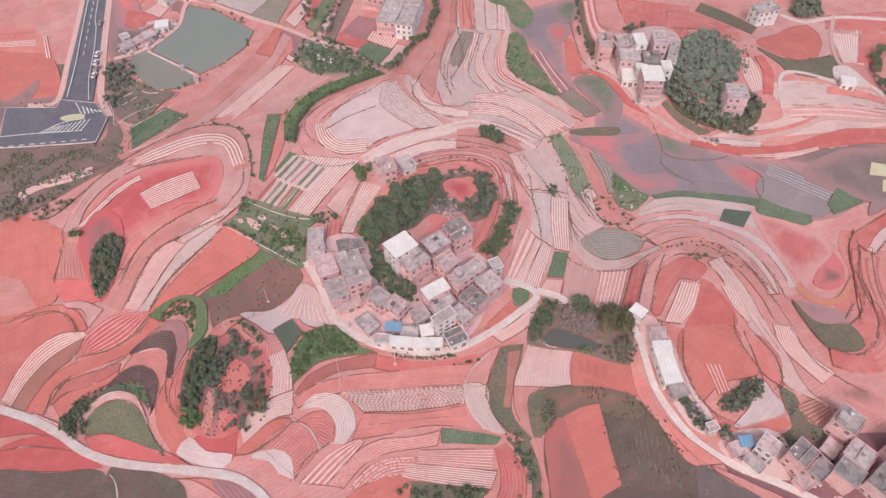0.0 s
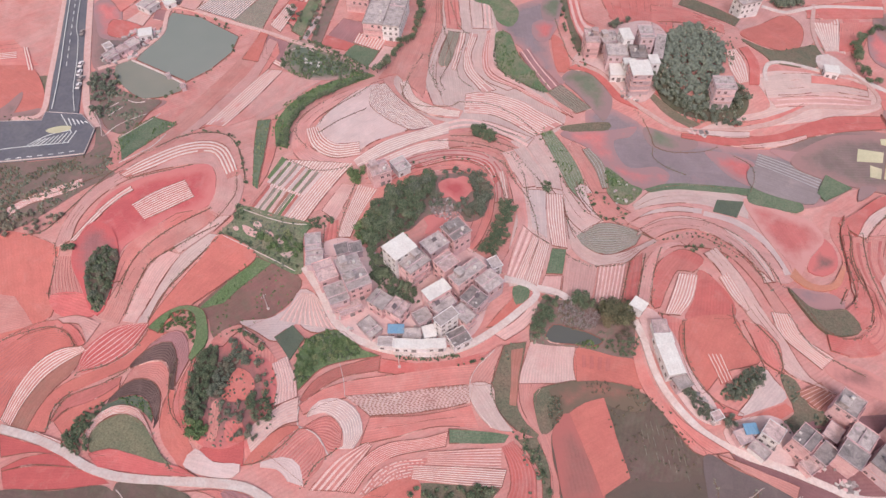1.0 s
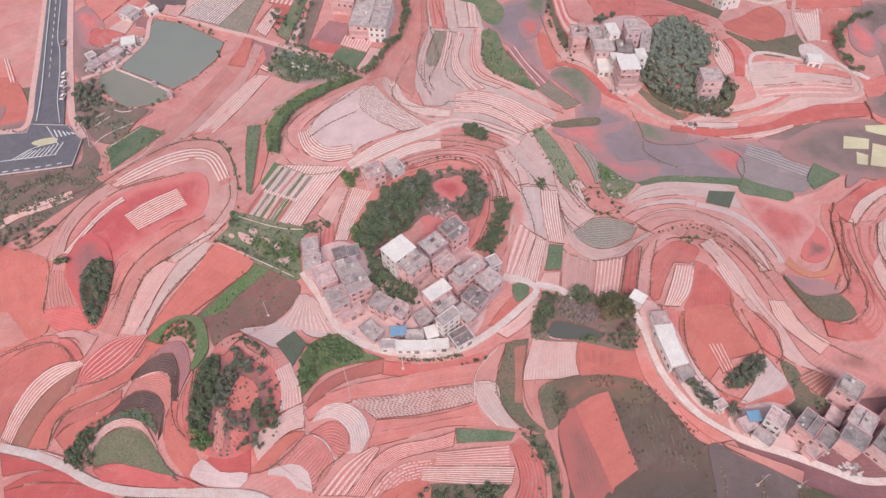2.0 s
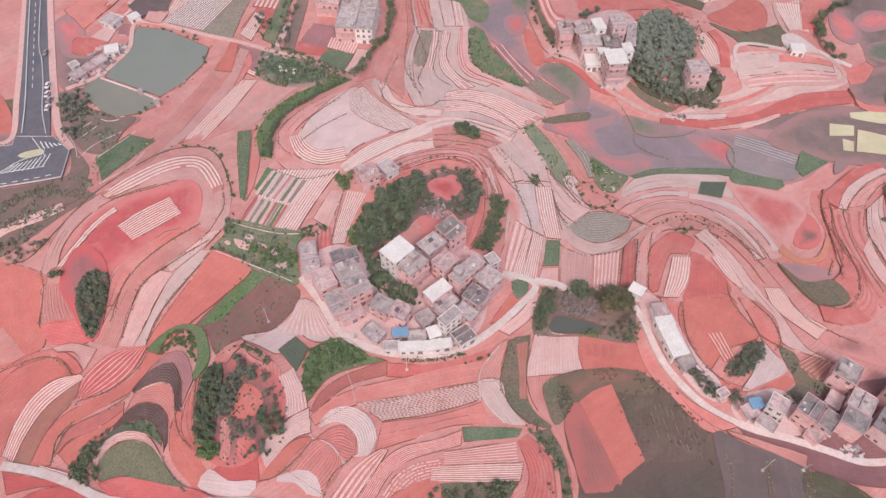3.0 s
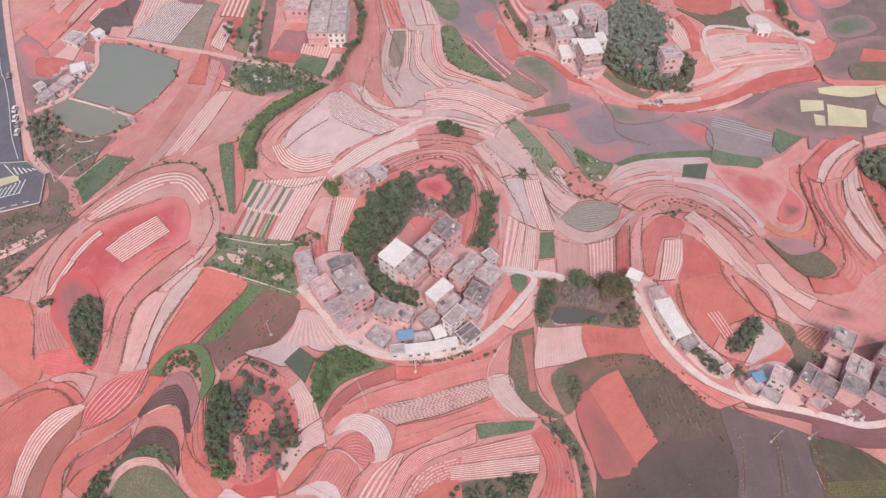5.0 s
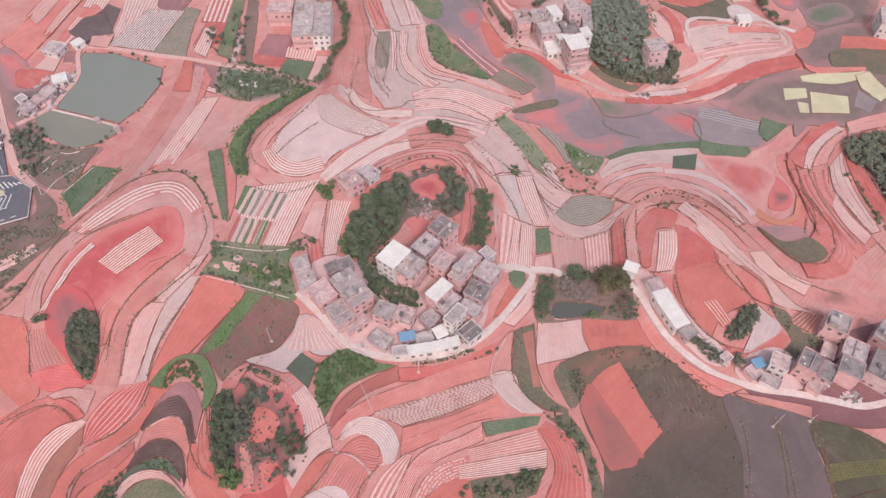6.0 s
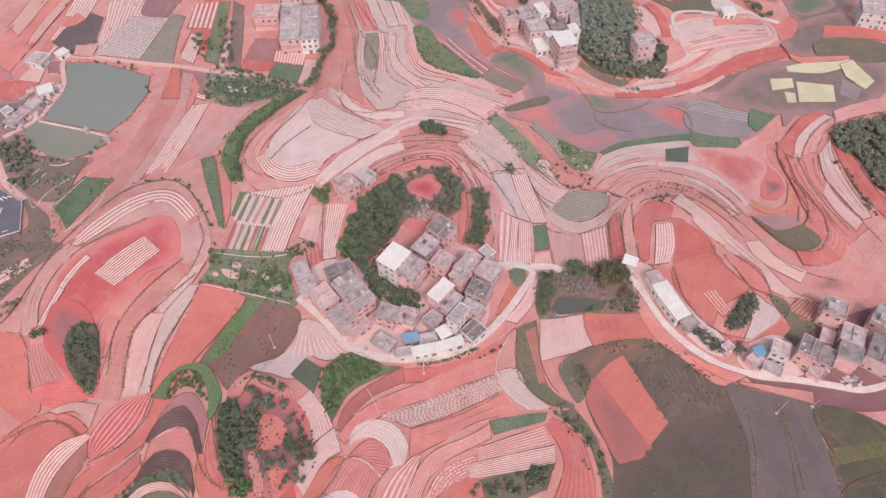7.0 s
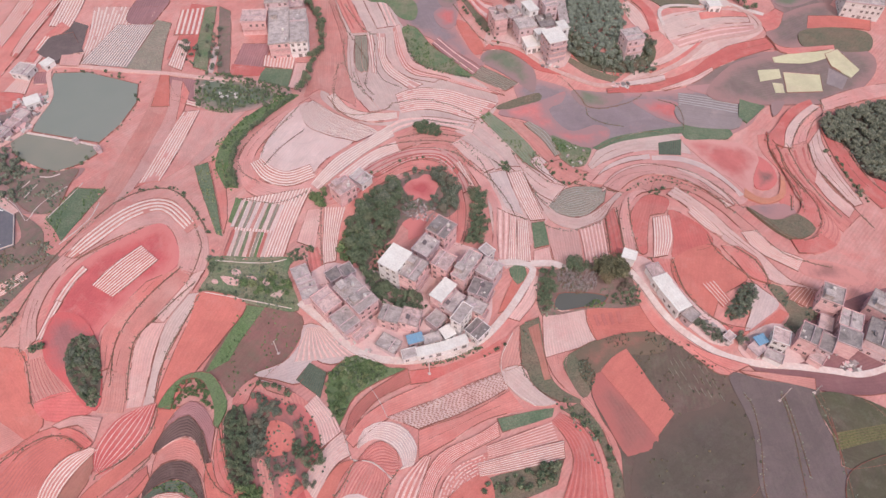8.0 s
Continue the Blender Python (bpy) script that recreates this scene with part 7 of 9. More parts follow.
plot("pink", [(122.1, 155.4), (132.8, 134.2), (147.4, 133.9), (163.1, 150.4), (167.8, 178.3), (134.3, 183.1)])
field("pink", [(167.5, 161.8), (169.2, 143.3)], [(179.4, 173.1), (176.1, 141.6)], rows=7)
field("red", [(181.5, 173.2), (178.8, 140.9)], [(189.8, 173.4), (183.6, 144.8)])
field("red", [(80.1, 97.6), (94.1, 85.7), (101.1, 80.8)], [(85.3, 97.7), (96.9, 87.8), (104, 83.3)])
field("olive", [(76.3, 98), (86.3, 84.3), (96.9, 78.2)], [(80.1, 96.9), (91.6, 85.7), (101.1, 80.8)], bank=0)
field("red", [(42.2, 111.5), (53.8, 107.4), (64.2, 92.4), (75.1, 86.5)], [(48, 117.1), (58, 109.4), (68.4, 95.5), (77.7, 87.4)], bank=0.3)
field("pink", [(115.2, 126.6), (115.2, 113.6), (118.8, 104.4)], [(119.8, 129), (122.9, 118), (123.2, 106.4)], rows=6)
field("red", [(121.2, 129), (124.3, 118.1), (123.4, 104.7)], [(125.9, 131.5), (129, 118.3), (127.8, 105.1)])
field("red", [(39.8, 178.3), (43.8, 151.1), (49.1, 130.2)], [(45.9, 178.2), (49.8, 153.2), (54.9, 147)], rows=2, row='pinkfilm')
field("red", [(58, 177.9), (62.9, 154.2)], [(95.7, 176.6), (90.8, 136.3)])
plot("soft_dusk", [(-138.4, -18.6), (-135.4, -10.6), (-127.6, -12.8), (-121.8, -19.9), (-118.8, -31), (-118.3, -45.5), (-122.3, -46.2), (-129.6, -37.3), (-136.8, -28.4)], bank=0)
# umber under the clump: shade between the crowns as soil colour
plot("umber", [(-129.5, -23.2), (-120.7, -22.6), (-118.5, -35), (-119.3, -45.9), (-123.4, -43.8), (-129.6, -33.8)], bank=0, label="weedy ground darkened for the shade between crowns")
# brown weedy ground, its colour dimmed for the shade of the pool trees
plot("scrub", [(36.8, -18.9), (41.4, -19.9), (52.9, -19.1), (58.9, -19.3), (67.1, -23.5), (67.8, -34.9), (68.1, -40.1), (61.6, -40.2), (50.3, -37.8), (33.5, -37.4), (33, -28.2)], bank=0, label="weedy ground round the pool, tree shade in its colour")

# waters
plot("water", [(-161.3, 133.5), (-145.6, 131.6), (-120.9, 118.1), (-120.5, 105.2), (-126.3, 91.2), (-134.1, 81), (-164.5, 93.9)], name='pond', category='pond', bank=0.8, sharp=True, label='wide grey-green fish pond with earth banks')
plot("silt", [(-172.4, 89.2), (-166.9, 93.2), (-135.1, 79), (-136.7, 71.7), (-145.5, 67.4), (-153.2, 67.6), (-168.1, 79.1)], name='pond', category='pond', bank=0.8, label='small grey-green fish pond beside a dam')
plot("murk", [(40.3, -30.1), (45.3, -30.4), (51.1, -31.6), (55.8, -33.6), (57.1, -35.4), (53.3, -37.1), (46.5, -37), (39.5, -37), (37.6, -34.5)], name="pool", category="pond", bank=0.7, label="murky dark pool under the trees")

# roads
road("road", [(-237.6, 195.5), (-225.4, 163.4), (-207.2, 116.6), (-194, 83.9), (-180.1, 49.3)], 13.0, "asphalt", "wide grey asphalt road with lane markings")
JUNCTION = [(-189.1, 51.8), (-172.1, 52.2), (-161.7, 43.3), (-157.9, 26.4), (-178.5, 22.7), (-199.9, 18.2), (-210.8, 42.7), (-188.2, 46.4)]
junction = plot("asphalt", JUNCTION, name='road_junction', category='road', bank=0, sharp=True, lift=1.25, label='grey asphalt junction with hatched markings')
ridge("kerb", curve(JUNCTION, 3.0, True, True), 0.5, 0.16, 1.25, "concrete", junction, True)
road("pavement", [(-229.5, 195.5), (-218, 163.4), (-198.9, 116.6), (-181.5, 76.2), (-172.1, 57.1), (-161.7, 44.7)], 3.2, "kerbred", "reddish paved walk beside the road")
road("pavement", [(-243.3, 195.5), (-213.8, 116.6), (-199.4, 76.3), (-191.1, 51.2), (-202.7, 46.3)], 2.6, "kerbred", "reddish paved walk beside the road")
road("village_road", [(-52, -18.1), (-43.1, -28.8), (-35.8, -38.9), (-27.6, -44.4), (-15.8, -47.1), (-2.3, -47.1), (9.4, -43.2), (19.4, -35.6), (27.9, -26.6), (33.8, -18.7), (30.3, -15.3), (21.6, -14.4)], 2.5, "concrete", "pale concrete village road round the hill")
road("farm_road", [(33.6, -16.1), (41.6, -17), (46.9, -20.6)], 2.6, "concrete", "pale concrete farm lane")
road("village_road", [(67.9, -26.5), (70.7, -34), (73.8, -44.7), (78.8, -53.9), (88, -63.6), (99.6, -69.2), (111.6, -72), (123.6, -75.3), (133.7, -78), (146.7, -76.5)], 2.2, "concrete", "pale concrete village road along houses")
road("hill_road", [(44.7, 116.7), (57.9, 108.3), (67.5, 94.9), (76.8, 86.1), (88.4, 77.7), (98.4, 76.6), (114, 78.9), (130.5, 84.3), (142.8, 92.3), (152.4, 98.5), (175.6, 102.7), (183, 106.8), (183.5, 114.2), (178.8, 121.5), (172.5, 128.7), (163.9, 138.8), (163.6, 158.7), (169.3, 183.9)], 2.0, "kerbred", "pale winding concrete hill road")
road("hill_road", [(159.1, 123.4), (143.7, 123.1), (134.5, 120.6), (131.4, 114.5), (131.1, 107.8)], 1.8, "concrete", "narrow pale track on the hill")
road("farm_road", [(-134.1, -90.3), (-121.2, -92), (-109.7, -95.1), (-100.2, -98.7), (-88, -100.3), (-71.5, -99.3), (-53.6, -98.3), (-46, -99.7), (-39.6, -103.1), (-34, -109.5)], 2.7, "concrete", "pale concrete farm road through terraces")
road("dam", [(-166.3, 93.2), (-147.2, 85.1), (-133.4, 78.2)], 0.9, "concrete", "narrow concrete dam between two ponds")
road("pond_path", [(-179.7, 84.6), (-167.4, 94.8), (-162.8, 105.8), (-159.9, 116.5), (-161.5, 138.1), (-127.5, 128.8), (-106.7, 122.9), (-86, 115.1), (-71.7, 111.2)], 2.2, "kerbred", "reddish earth path along the ponds")

# north-west corner
plot("orange", [(-246.3, 75.6), (-225.9, 81.5), (-208.8, 80), (-192.4, 51.5), (-226.5, 44.1)])
field("red", [(-256.6, 92.1), (-231.3, 101.4)], [(-247.6, 77.6), (-209.6, 84.3)], bank=0)
field("red", [(-241.4, 87.3), (-225, 92.6)], [(-238.9, 83.2), (-222.2, 87.5)], rows=4, bank=0)
field("red", [(-223.4, 95.7), (-212.3, 79.4)], [(-220.9, 96.1), (-209.6, 79.9)], rows=2, bank=0)
plot("soft_brown", [(-212.9, 47.2), (-210.2, 54.5), (-207.3, 64.4), (-204.5, 57.5), (-204.7, 47.4)], bank=0)
plot("soft_brown", [(-226.3, 43.8), (-202.3, 50.6), (-192.7, 54.6), (-188.6, 46.2), (-207.7, 31.7), (-217, 29)], bank=0)
field("red", [(-203.6, 145.5), (-192.8, 170.2), (-184.9, 203.1), (-180.5, 229.4)], [(-187.6, 130.2), (-179.2, 154.1), (-168.5, 190), (-161.2, 220.4)])
field("red", [(-184.3, 150.7), (-179.3, 170.1), (-170.8, 195.5)], [(-180.7, 147.8), (-175.3, 166.1), (-165.8, 194.6)], rows=4, bank=0.3)
field("red", [(-196.1, 166.2), (-190.4, 186.5), (-185.9, 208.6)], [(-189.2, 158.1), (-183.4, 177.9), (-177.1, 204.3)], rows=7, bank=0.3)
field("pink", [(-176.9, 141.6), (-173.1, 153), (-171.3, 158.1)], [(-171.8, 139), (-167.6, 148.5), (-165.4, 154.3)], rows=6, bank=0.3)
field("pink", [(-164.9, 204.8), (-167.8, 184.9), (-169.9, 171.7)], [(-153, 202.7), (-155.1, 185.1), (-158.5, 168.7)], rows=8, bank=0.3)
field("red", [(-176.2, 144.9), (-172.1, 159.6), (-163.4, 174.4)], [(-172, 143.3), (-167.6, 156.5), (-158.5, 168.7)], bank=0)
field("red", [(-173.1, 153), (-170, 163.3)], [(-170.8, 151.7), (-167.1, 161.9)], rows=2, bank=0)
field("grey", [(-171.9, 150.6), (-167.1, 161.9), (-156.4, 163.7)], [(-161.8, 141.4), (-156.6, 145.7), (-148.8, 146.5)])
field("pink", [(-159.5, 138.4), (-159.3, 146.2)], [(-150, 135.9), (-148.6, 145.1)])
field("pink", [(-182.5, 123.3), (-177, 134.4)], [(-171.9, 120.2), (-170.7, 132.1)], rows=8)
field("mauve", [(-169.3, 126.9), (-170.2, 135.3)], [(-163.5, 125.9), (-162.3, 134.7)])
plot("red", [(-188.7, 123.2), (-173.2, 120.4), (-172.5, 113.6), (-176.1, 109.3), (-186.3, 111.1)])
field("ash", [(-135.3, 166.9), (-150.3, 138.1)], [(-116.4, 163.5), (-127.3, 131.8)], rows=17)
plot("mauve", [(-130.7, 168.5), (-129.2, 182.9), (-122.2, 191.9), (-110.6, 184.6), (-114.2, 172.8), (-119.2, 164)])
field("orange", [(-113.6, 100.8), (-111, 124.5)], [(-105.4, 99.2), (-107, 123.8)], bank=0.3)

# north-east corner
plot("orange", [(135, 155.3), (151.8, 170.9), (158.7, 159.5), (151.7, 138.4), (139, 132.1), (123.8, 141.7)])
field("tan", [(164.2, 167.2), (166, 141)], [(179.8, 166.8), (173, 143.3)], rows=11)
plot("olive", [(123.7, 137.1), (138.8, 131.2), (160.8, 144.8), (165.1, 139.2), (156.9, 124.9), (137.5, 121.4), (132.8, 126.1)], bank=0)
field("red", [(179.1, 168.6), (173, 143.3)], [(196.2, 172.2), (185.4, 146.6)])
field("red", [(164.7, 181.7), (206.6, 195)], [(162.8, 169.9), (202.6, 176.8)])
field("red", [(83.9, 169.7), (100.5, 166.1), (117.3, 149.1)], [(82.5, 149.3), (101, 148), (116.1, 140.1)])
field("olive", [(101.9, 182.1), (115.3, 173), (127.5, 160.3)], [(98.2, 172.3), (111, 161.6), (122.9, 149.9)], bank=0)
road("hill_road", [(165.4, 138), (174, 127), (189.2, 115.9)], 2.6, "concrete", "pale winding concrete hill road")
road("hill_road", [(141.5, 177.6), (152.2, 173.7), (163.7, 178.9), (176.2, 183), (204.5, 185.5)], 2.4, "concrete", "pale winding concrete hill road")

# markings, islands and cars on the wide road
marking([(-240.4, 195.5), (-210.5, 116.6), (-195, 76.3), (-187.2, 53.9)], 0.35)
marking([(-237, 195.5), (-214.1, 134.4), (-194.8, 83.9)], 0.3, dash=3.0)
marking([(-234.2, 195.5), (-206.6, 120.9), (-198.7, 104.7), (-191.3, 87.7), (-184.1, 68.8), (-176.3, 53.7)], 0.3)
marking([(-215.6, 18.5), (-203.2, 24.4), (-187.1, 29.3), (-168.3, 33.4)], 0.35)
marking([(-170.7, 39.8), (-177.5, 47.1), (-181.2, 50.9)], 0.35)
marking([(-212.7, 14.1), (-199.5, 18.5), (-185.8, 22.5), (-164.3, 27.6), (-161.5, 29.3)], 0.4, dash=2.2)
marking([(-184.9, 29.2), (-182, 34.5)], 0.45)
marking([(-183.1, 29.8), (-180.3, 35.4)], 0.45)
marking([(-181.1, 30.1), (-178.8, 36)], 0.45)
marking([(-179, 30.7), (-177.1, 37)], 0.45)
marking([(-177, 31), (-175.6, 37.6)], 0.45)
marking([(-175.1, 31.6), (-173.9, 38.6)], 0.45)
marking([(-173.3, 32.1), (-172.3, 39.6)], 0.45)
marking([(-171.2, 32.4), (-170.7, 40.2)], 0.45)
marking([(-169.1, 33), (-169, 41.2)], 0.45)
marking([(-186.9, 28.9), (-180.6, 36.9), (-172, 41.2)], 0.3)
marking([(-176.7, 48.8), (-172.9, 44.2)], 0.5)
marking([(-174.7, 48.7), (-171.3, 44.8)], 0.5)
marking([(-172.5, 48.2), (-169.7, 45.4)], 0.5)
marking([(-170.4, 47.7), (-168.1, 46.1)], 0.5)
marking([(-168.4, 47.6), (-166.5, 46.7)], 0.5)
plot("straw", [(-182.8, 39.7), (-180.4, 42.3), (-174.1, 44), (-172.2, 41.9), (-177.7, 38.5)], bank=0, lift=1.38, name='traffic_island', category='road', label='ochre gravel traffic island')
car(-187.9, 85.3, 95, "wall_white", "small white car parked beside the road")
car(-185.7, 79.2, 95, "wall_white", "small white car parked beside the road")
car(-181.9, 70.2, 95, "wall_white", "small white car parked beside the road")
car(-198.4, 109.2, 100, "roof_dark", "dark car parked beside the road")
car(-183.1, 75.4, 80, "roof_grey", "grey car parked beside the road")
utility_pole(-10.6, -52.8, 9, 10)
utility_pole(100.9, -82.3, 9, 30)
utility_pole(-60.3, -37.1, 9, 60)
utility_pole(113.4, -81.7, 5, 20)

# sheds beside the ponds
house(-166.2, 111.7, 6.2, 5.9, 3.5, 24, "roof_white", "wall_white", tower=False)
house(-176.1, 93.0, 5.6, 5.5, 2.8, 57, "roof_grey", "wall_grey", tower=False)
house(-172.5, 98.5, 5.2, 4.5, 2.8, 52, "roof_pink", "wall_grey", tower=False)
house(-180.6, 99.8, 3.6, 4.0, 2.6, 48, "roof_grey", "wall_white", tower=False)
house(-169.4, 103.2, 5.0, 5.2, 2.8, 54, "roof_grey", "wall_grey", tower=False)
house(-143.5, 82.6, 1.7, 1.8, 2.2, 36, "roof_grey", "wall_grey", tower=False)
house(-133.3, 75.2, 1.8, 2.6, 2.2, 34, "roof_pink", "wall_grey", tower=False)
house(-174.2, 135.0, 7.6, 8.3, 3.2, 65, "roof_grey", "wall_white", tower=False)
house(-164.0, 138.6, 5.1, 4.6, 3.2, 46, "roof_white", "wall_white", tower=False)

# yards
plot("yard", [(-51.9, -13.3), (-41.1, -4), (-30.2, -8.3), (-19.5, -12.2), (-9.1, -14.7), (1.3, -1.9), (9.7, -4.5), (20, -12.1), (17.1, -23.5), (14.7, -34.5), (9, -41), (-4.6, -45.3), (-18.2, -45.7), (-28.1, -42.7), (-38.5, -34.5)], bank=0)
plot("yard", [(44, 117.6), (61.5, 142.8), (79.4, 150.6), (88.1, 136.5), (87.3, 110.3), (76.9, 91.4), (67.3, 97.4), (55.4, 109.9)], bank=0)
# plum tone also takes in the shadows round these houses
plot("plum", [(114, -60.7), (131.9, -53), (165.7, -48.4), (157.7, -76.4), (133.8, -76.7), (111.6, -70.8)], bank=0, label='grey-pink trodden yard with house shadows in its colour')
plot("yard", [(95.4, -60.8), (109.3, -56.2), (115.9, -60.7), (115.3, -70.7), (97.7, -67.8)], bank=0, label='pinkish paved yard between houses')
plot("yard", [(69.2, -22), (74, -22.1), (80.2, -31.2), (84.7, -43.2), (92, -54.3), (93.6, -60.8), (86.6, -59.6), (79.1, -49.7), (73.4, -38.1), (70.1, -29.1)], bank=0)
plot("concrete", [(160.1, 135.1), (168.2, 137.6), (172.9, 131.5), (175.6, 126.2), (165.7, 123), (159, 125.3)], bank=0)
field("dusk", [(50.3, -40.6), (50.3, -45.3)], [(51.6, -40.5), (51.7, -44.9)], bank=0, label='small damp seed bed')
field("dusk", [(53, -40.7), (53, -45.4)], [(54.3, -40.6), (54.4, -45)], bank=0, label='small damp seed bed')
field("dusk", [(55.7, -40.8), (55.7, -45.5)], [(57, -40.7), (57, -45.1)], bank=0, label='small damp seed bed')
field("dusk", [(58.3, -41), (58.3, -45.6)], [(59.7, -40.9), (59.7, -45.3)], bank=0, label='small damp seed bed')
plot("brown", [(80.1, 109.3), (88.7, 104.9), (97.8, 94.7), (118.3, 101), (122.4, 93.5), (115.8, 84.7), (98.9, 83.3), (84.7, 92.4)], bank=0, label='dark weedy slope below the wood')

# village on the central hill
house(-16.4, -14.4, 9.3, 7.7, 12, 48, "roof_white", "wall_white")
house(-10.8, -18.2, 8.9, 7.4, 10, 49, "roof_grey", "wall_pink")
house(-4.6, -9.0, 8.3, 6.3, 9, 46, "roof_grey", "wall_grey")
house(2.3, -2.5, 7.9, 7.9, 10, 45, "roof_dark", "wall_pink")
house(0.6, -16.4, 6.9, 6.3, 9, 48, "roof_pink", "wall_pink")
house(8.4, -19.4, 12.9, 5.1, 9, 49, "roof_grey", "wall_pink")
house(16.4, -20.7, 7.3, 7.0, 7.5, 47, "roof_grey", "wall_grey")
house(17.6, -11.5, 3.7, 4.4, 5, 35, "roof_grey", "wall_white")
house(11.8, -27.7, 6.4, 7.0, 7, 56, "roof_dark", "wall_grey")
house(-1.4, -27.2, 8.8, 4.8, 8, 43, "roof_white", "wall_pink")
house(1.2, -30.6, 7.9, 5.4, 6, 44, "roof_grey", "wall_grey")
house(8.8, -33.6, 4.6, 7.1, 6, 51, "roof_grey", "wall_pink")
house(3.2, -37.1, 7.7, 3.7, 8.5, 46, "roof_grey", "wall_white")
house(-8.0, -45.7, 11.3, 3.3, 3.5, 5, "roof_white", "wall_white", tower=False)
house(0.7, -44.4, 6.4, 3.3, 3.5, 11, "roof_white", "wall_white", tower=False)
house(-16.2, -46.0, 5.0, 3.2, 3.5, 5, "roof_grey", "wall_white", tower=False)
house(-13.6, -40.9, 5.1, 3.1, 3.6, 7, "roof_blue", "wall_grey", tower=False)
house(8.1, -41.2, 6.5, 5.7, 4, 37, "roof_dark", "wall_white", tower=False)
house(-7.9, -41.7, 5.7, 3.1, 3.4, 10, "roof_grey", "wall_grey", tower=False)
house(-2.2, -40.2, 4.0, 4.2, 3.4, 22, "roof_white", "wall_white", tower=False)
house(-5.3, -35.2, 5.3, 4.7, 4, 39, "roof_grey", "wall_grey", tower=False)
house(-42.1, -23.0, 6.8, 8.5, 7, 32, "roof_pink", "wall_pink")
house(-33.8, -20.4, 8.0, 6.8, 8, 32, "roof_grey", "wall_pink")
house(-29.7, -26.6, 8.2, 7.1, 8.5, 33, "roof_grey", "wall_pink")
house(-36.3, -31.0, 6.6, 8.1, 6, 32, "roof_grey", "wall_grey")
house(-20.7, -32.0, 5.9, 6.6, 6, 62, "roof_grey", "wall_pink")
house(-14.0, -34.3, 6.0, 6.3, 6, 63, "roof_pink", "wall_pink")
house(-31.1, -34.3, 8.2, 4.5, 3, 33, "roof_pink", "wall_pink", tower=False)
house(-22.7, -41.0, 5.0, 7.0, 3.2, 50, "roof_grey", "wall_grey", tower=False)
house(-50.2, -9.3, 5.5, 7.6, 4, 16, "roof_grey", "wall_grey", tower=False)
house(-48.1, -15.9, 5.9, 6.7, 4, 12, "roof_grey", "wall_grey", tower=False)
house(-38.5, -11.5, 5.1, 4.7, 4, 27, "roof_dark", "wall_grey", tower=False)
house(-33.9, -10.6, 4.5, 4.7, 4, 22, "roof_dark", "wall_grey", tower=False)
house(-31.7, 26.2, 7.6, 7.2, 7, 32, "roof_pink", "wall_pink")
house(-24.2, 32.1, 5.6, 6.5, 4, 41, "roof_grey", "wall_white", tower=False)

# northern hamlet
house(-65.4, 150.8, 12.1, 9.5, 8, -7, "roof_pink", "wall_pink")
house(-53.3, 140.0, 9.7, 30.3, 9, -2, "roof_grey", "wall_pink")
house(-44.3, 137.0, 8.2, 25.8, 9, -2, "roof_grey", "wall_white")
house(-53.2, 162.2, 11.3, 16.4, 12, -3, "roof_grey", "wall_grey")
house(-43.9, 166.5, 6.7, 21.2, 7, -5, "roof_pink", "wall_pink")

# north-eastern village
house(52.0, 124.3, 6.3, 10.0, 9.5, 6, "roof_pink", "wall_pink")
house(60.2, 127.4, 8.1, 7.7, 6, 21, "roof_grey", "wall_grey")
house(63.2, 115.0, 9.0, 8.4, 8, 7, "roof_grey", "wall_grey")
house(67.3, 123.3, 4.8, 8.2, 10, 15, "roof_white", "wall_white")
house(75.8, 122.6, 6.1, 9.1, 11, 8, "roof_grey", "wall_grey")
house(72.9, 99.5, 8.7, 10.0, 11.5, 9, "roof_white", "wall_grey")
house(64.8, 106.9, 7.5, 8.6, 4, 4, "roof_white", "wall_white", tower=False)
house(69.2, 108.3, 5.2, 4.4, 7, 11, "roof_white", "wall_white", tower=False)
house(79.7, 109.0, 4.1, 6.1, 7, 10, "roof_white", "wall_white", tower=False)
house(73.1, 115.2, 7.2, 8.8, 6, 5, "roof_dark", "wall_grey")
house(83.2, 121.4, 4.0, 17.8, 4, -9, "roof_grey", "wall_grey", tower=False)
house(108.4, 93.1, 8.6, 8.1, 11, 6, "roof_grey", "wall_grey")
house(163.1, 121.6, 6.1, 5.1, 4, -3, "roof_white", "wall_white", tower=False)
house(129.8, 167.1, 11.6, 7.2, 9, 28, "roof_grey", "wall_white")
house(238.2, 111.7, 18.6, 13.6, 9, -23, "roof_grey", "wall_white")
house(256.8, 125.4, 11.1, 14.4, 9, -30, "roof_grey", "wall_grey")

# row of sheds and houses on the eastern hill
house(68.5, -22.3, 4.0, 4.6, 4.5, 58, "roof_white", "wall_white", tower=False)
house(75.3, -30.4, 4.6, 4.7, 3.6, 11, "roof_pink", "wall_white", tower=False)
house(76.2, -34.9, 5.7, 3.5, 4, 13, "roof_white", "wall_white", tower=False)
house(78.1, -42.3, 5.4, 11.0, 4.5, 17, "roof_white", "wall_white", tower=False, label='long white sheet-roofed shed beside the road')
house(81.6, -49.5, 4.9, 3.9, 3.4, 29, "roof_grey", "wall_grey", tower=False)
house(92, -59.1, 3.0, 2.6, 2.6, 29, "roof_pink", "wall_white", tower=False)
house(107.6, -63.5, 5.3, 5.2, 6, 56, "roof_pink", "wall_white")
house(101.7, -62.4, 3.7, 3.0, 3.4, 13, "roof_blue", "wall_grey", tower=False)
house(99.4, -64.9, 4.6, 4.1, 3.4, 26, "roof_pink", "wall_pink", tower=False)
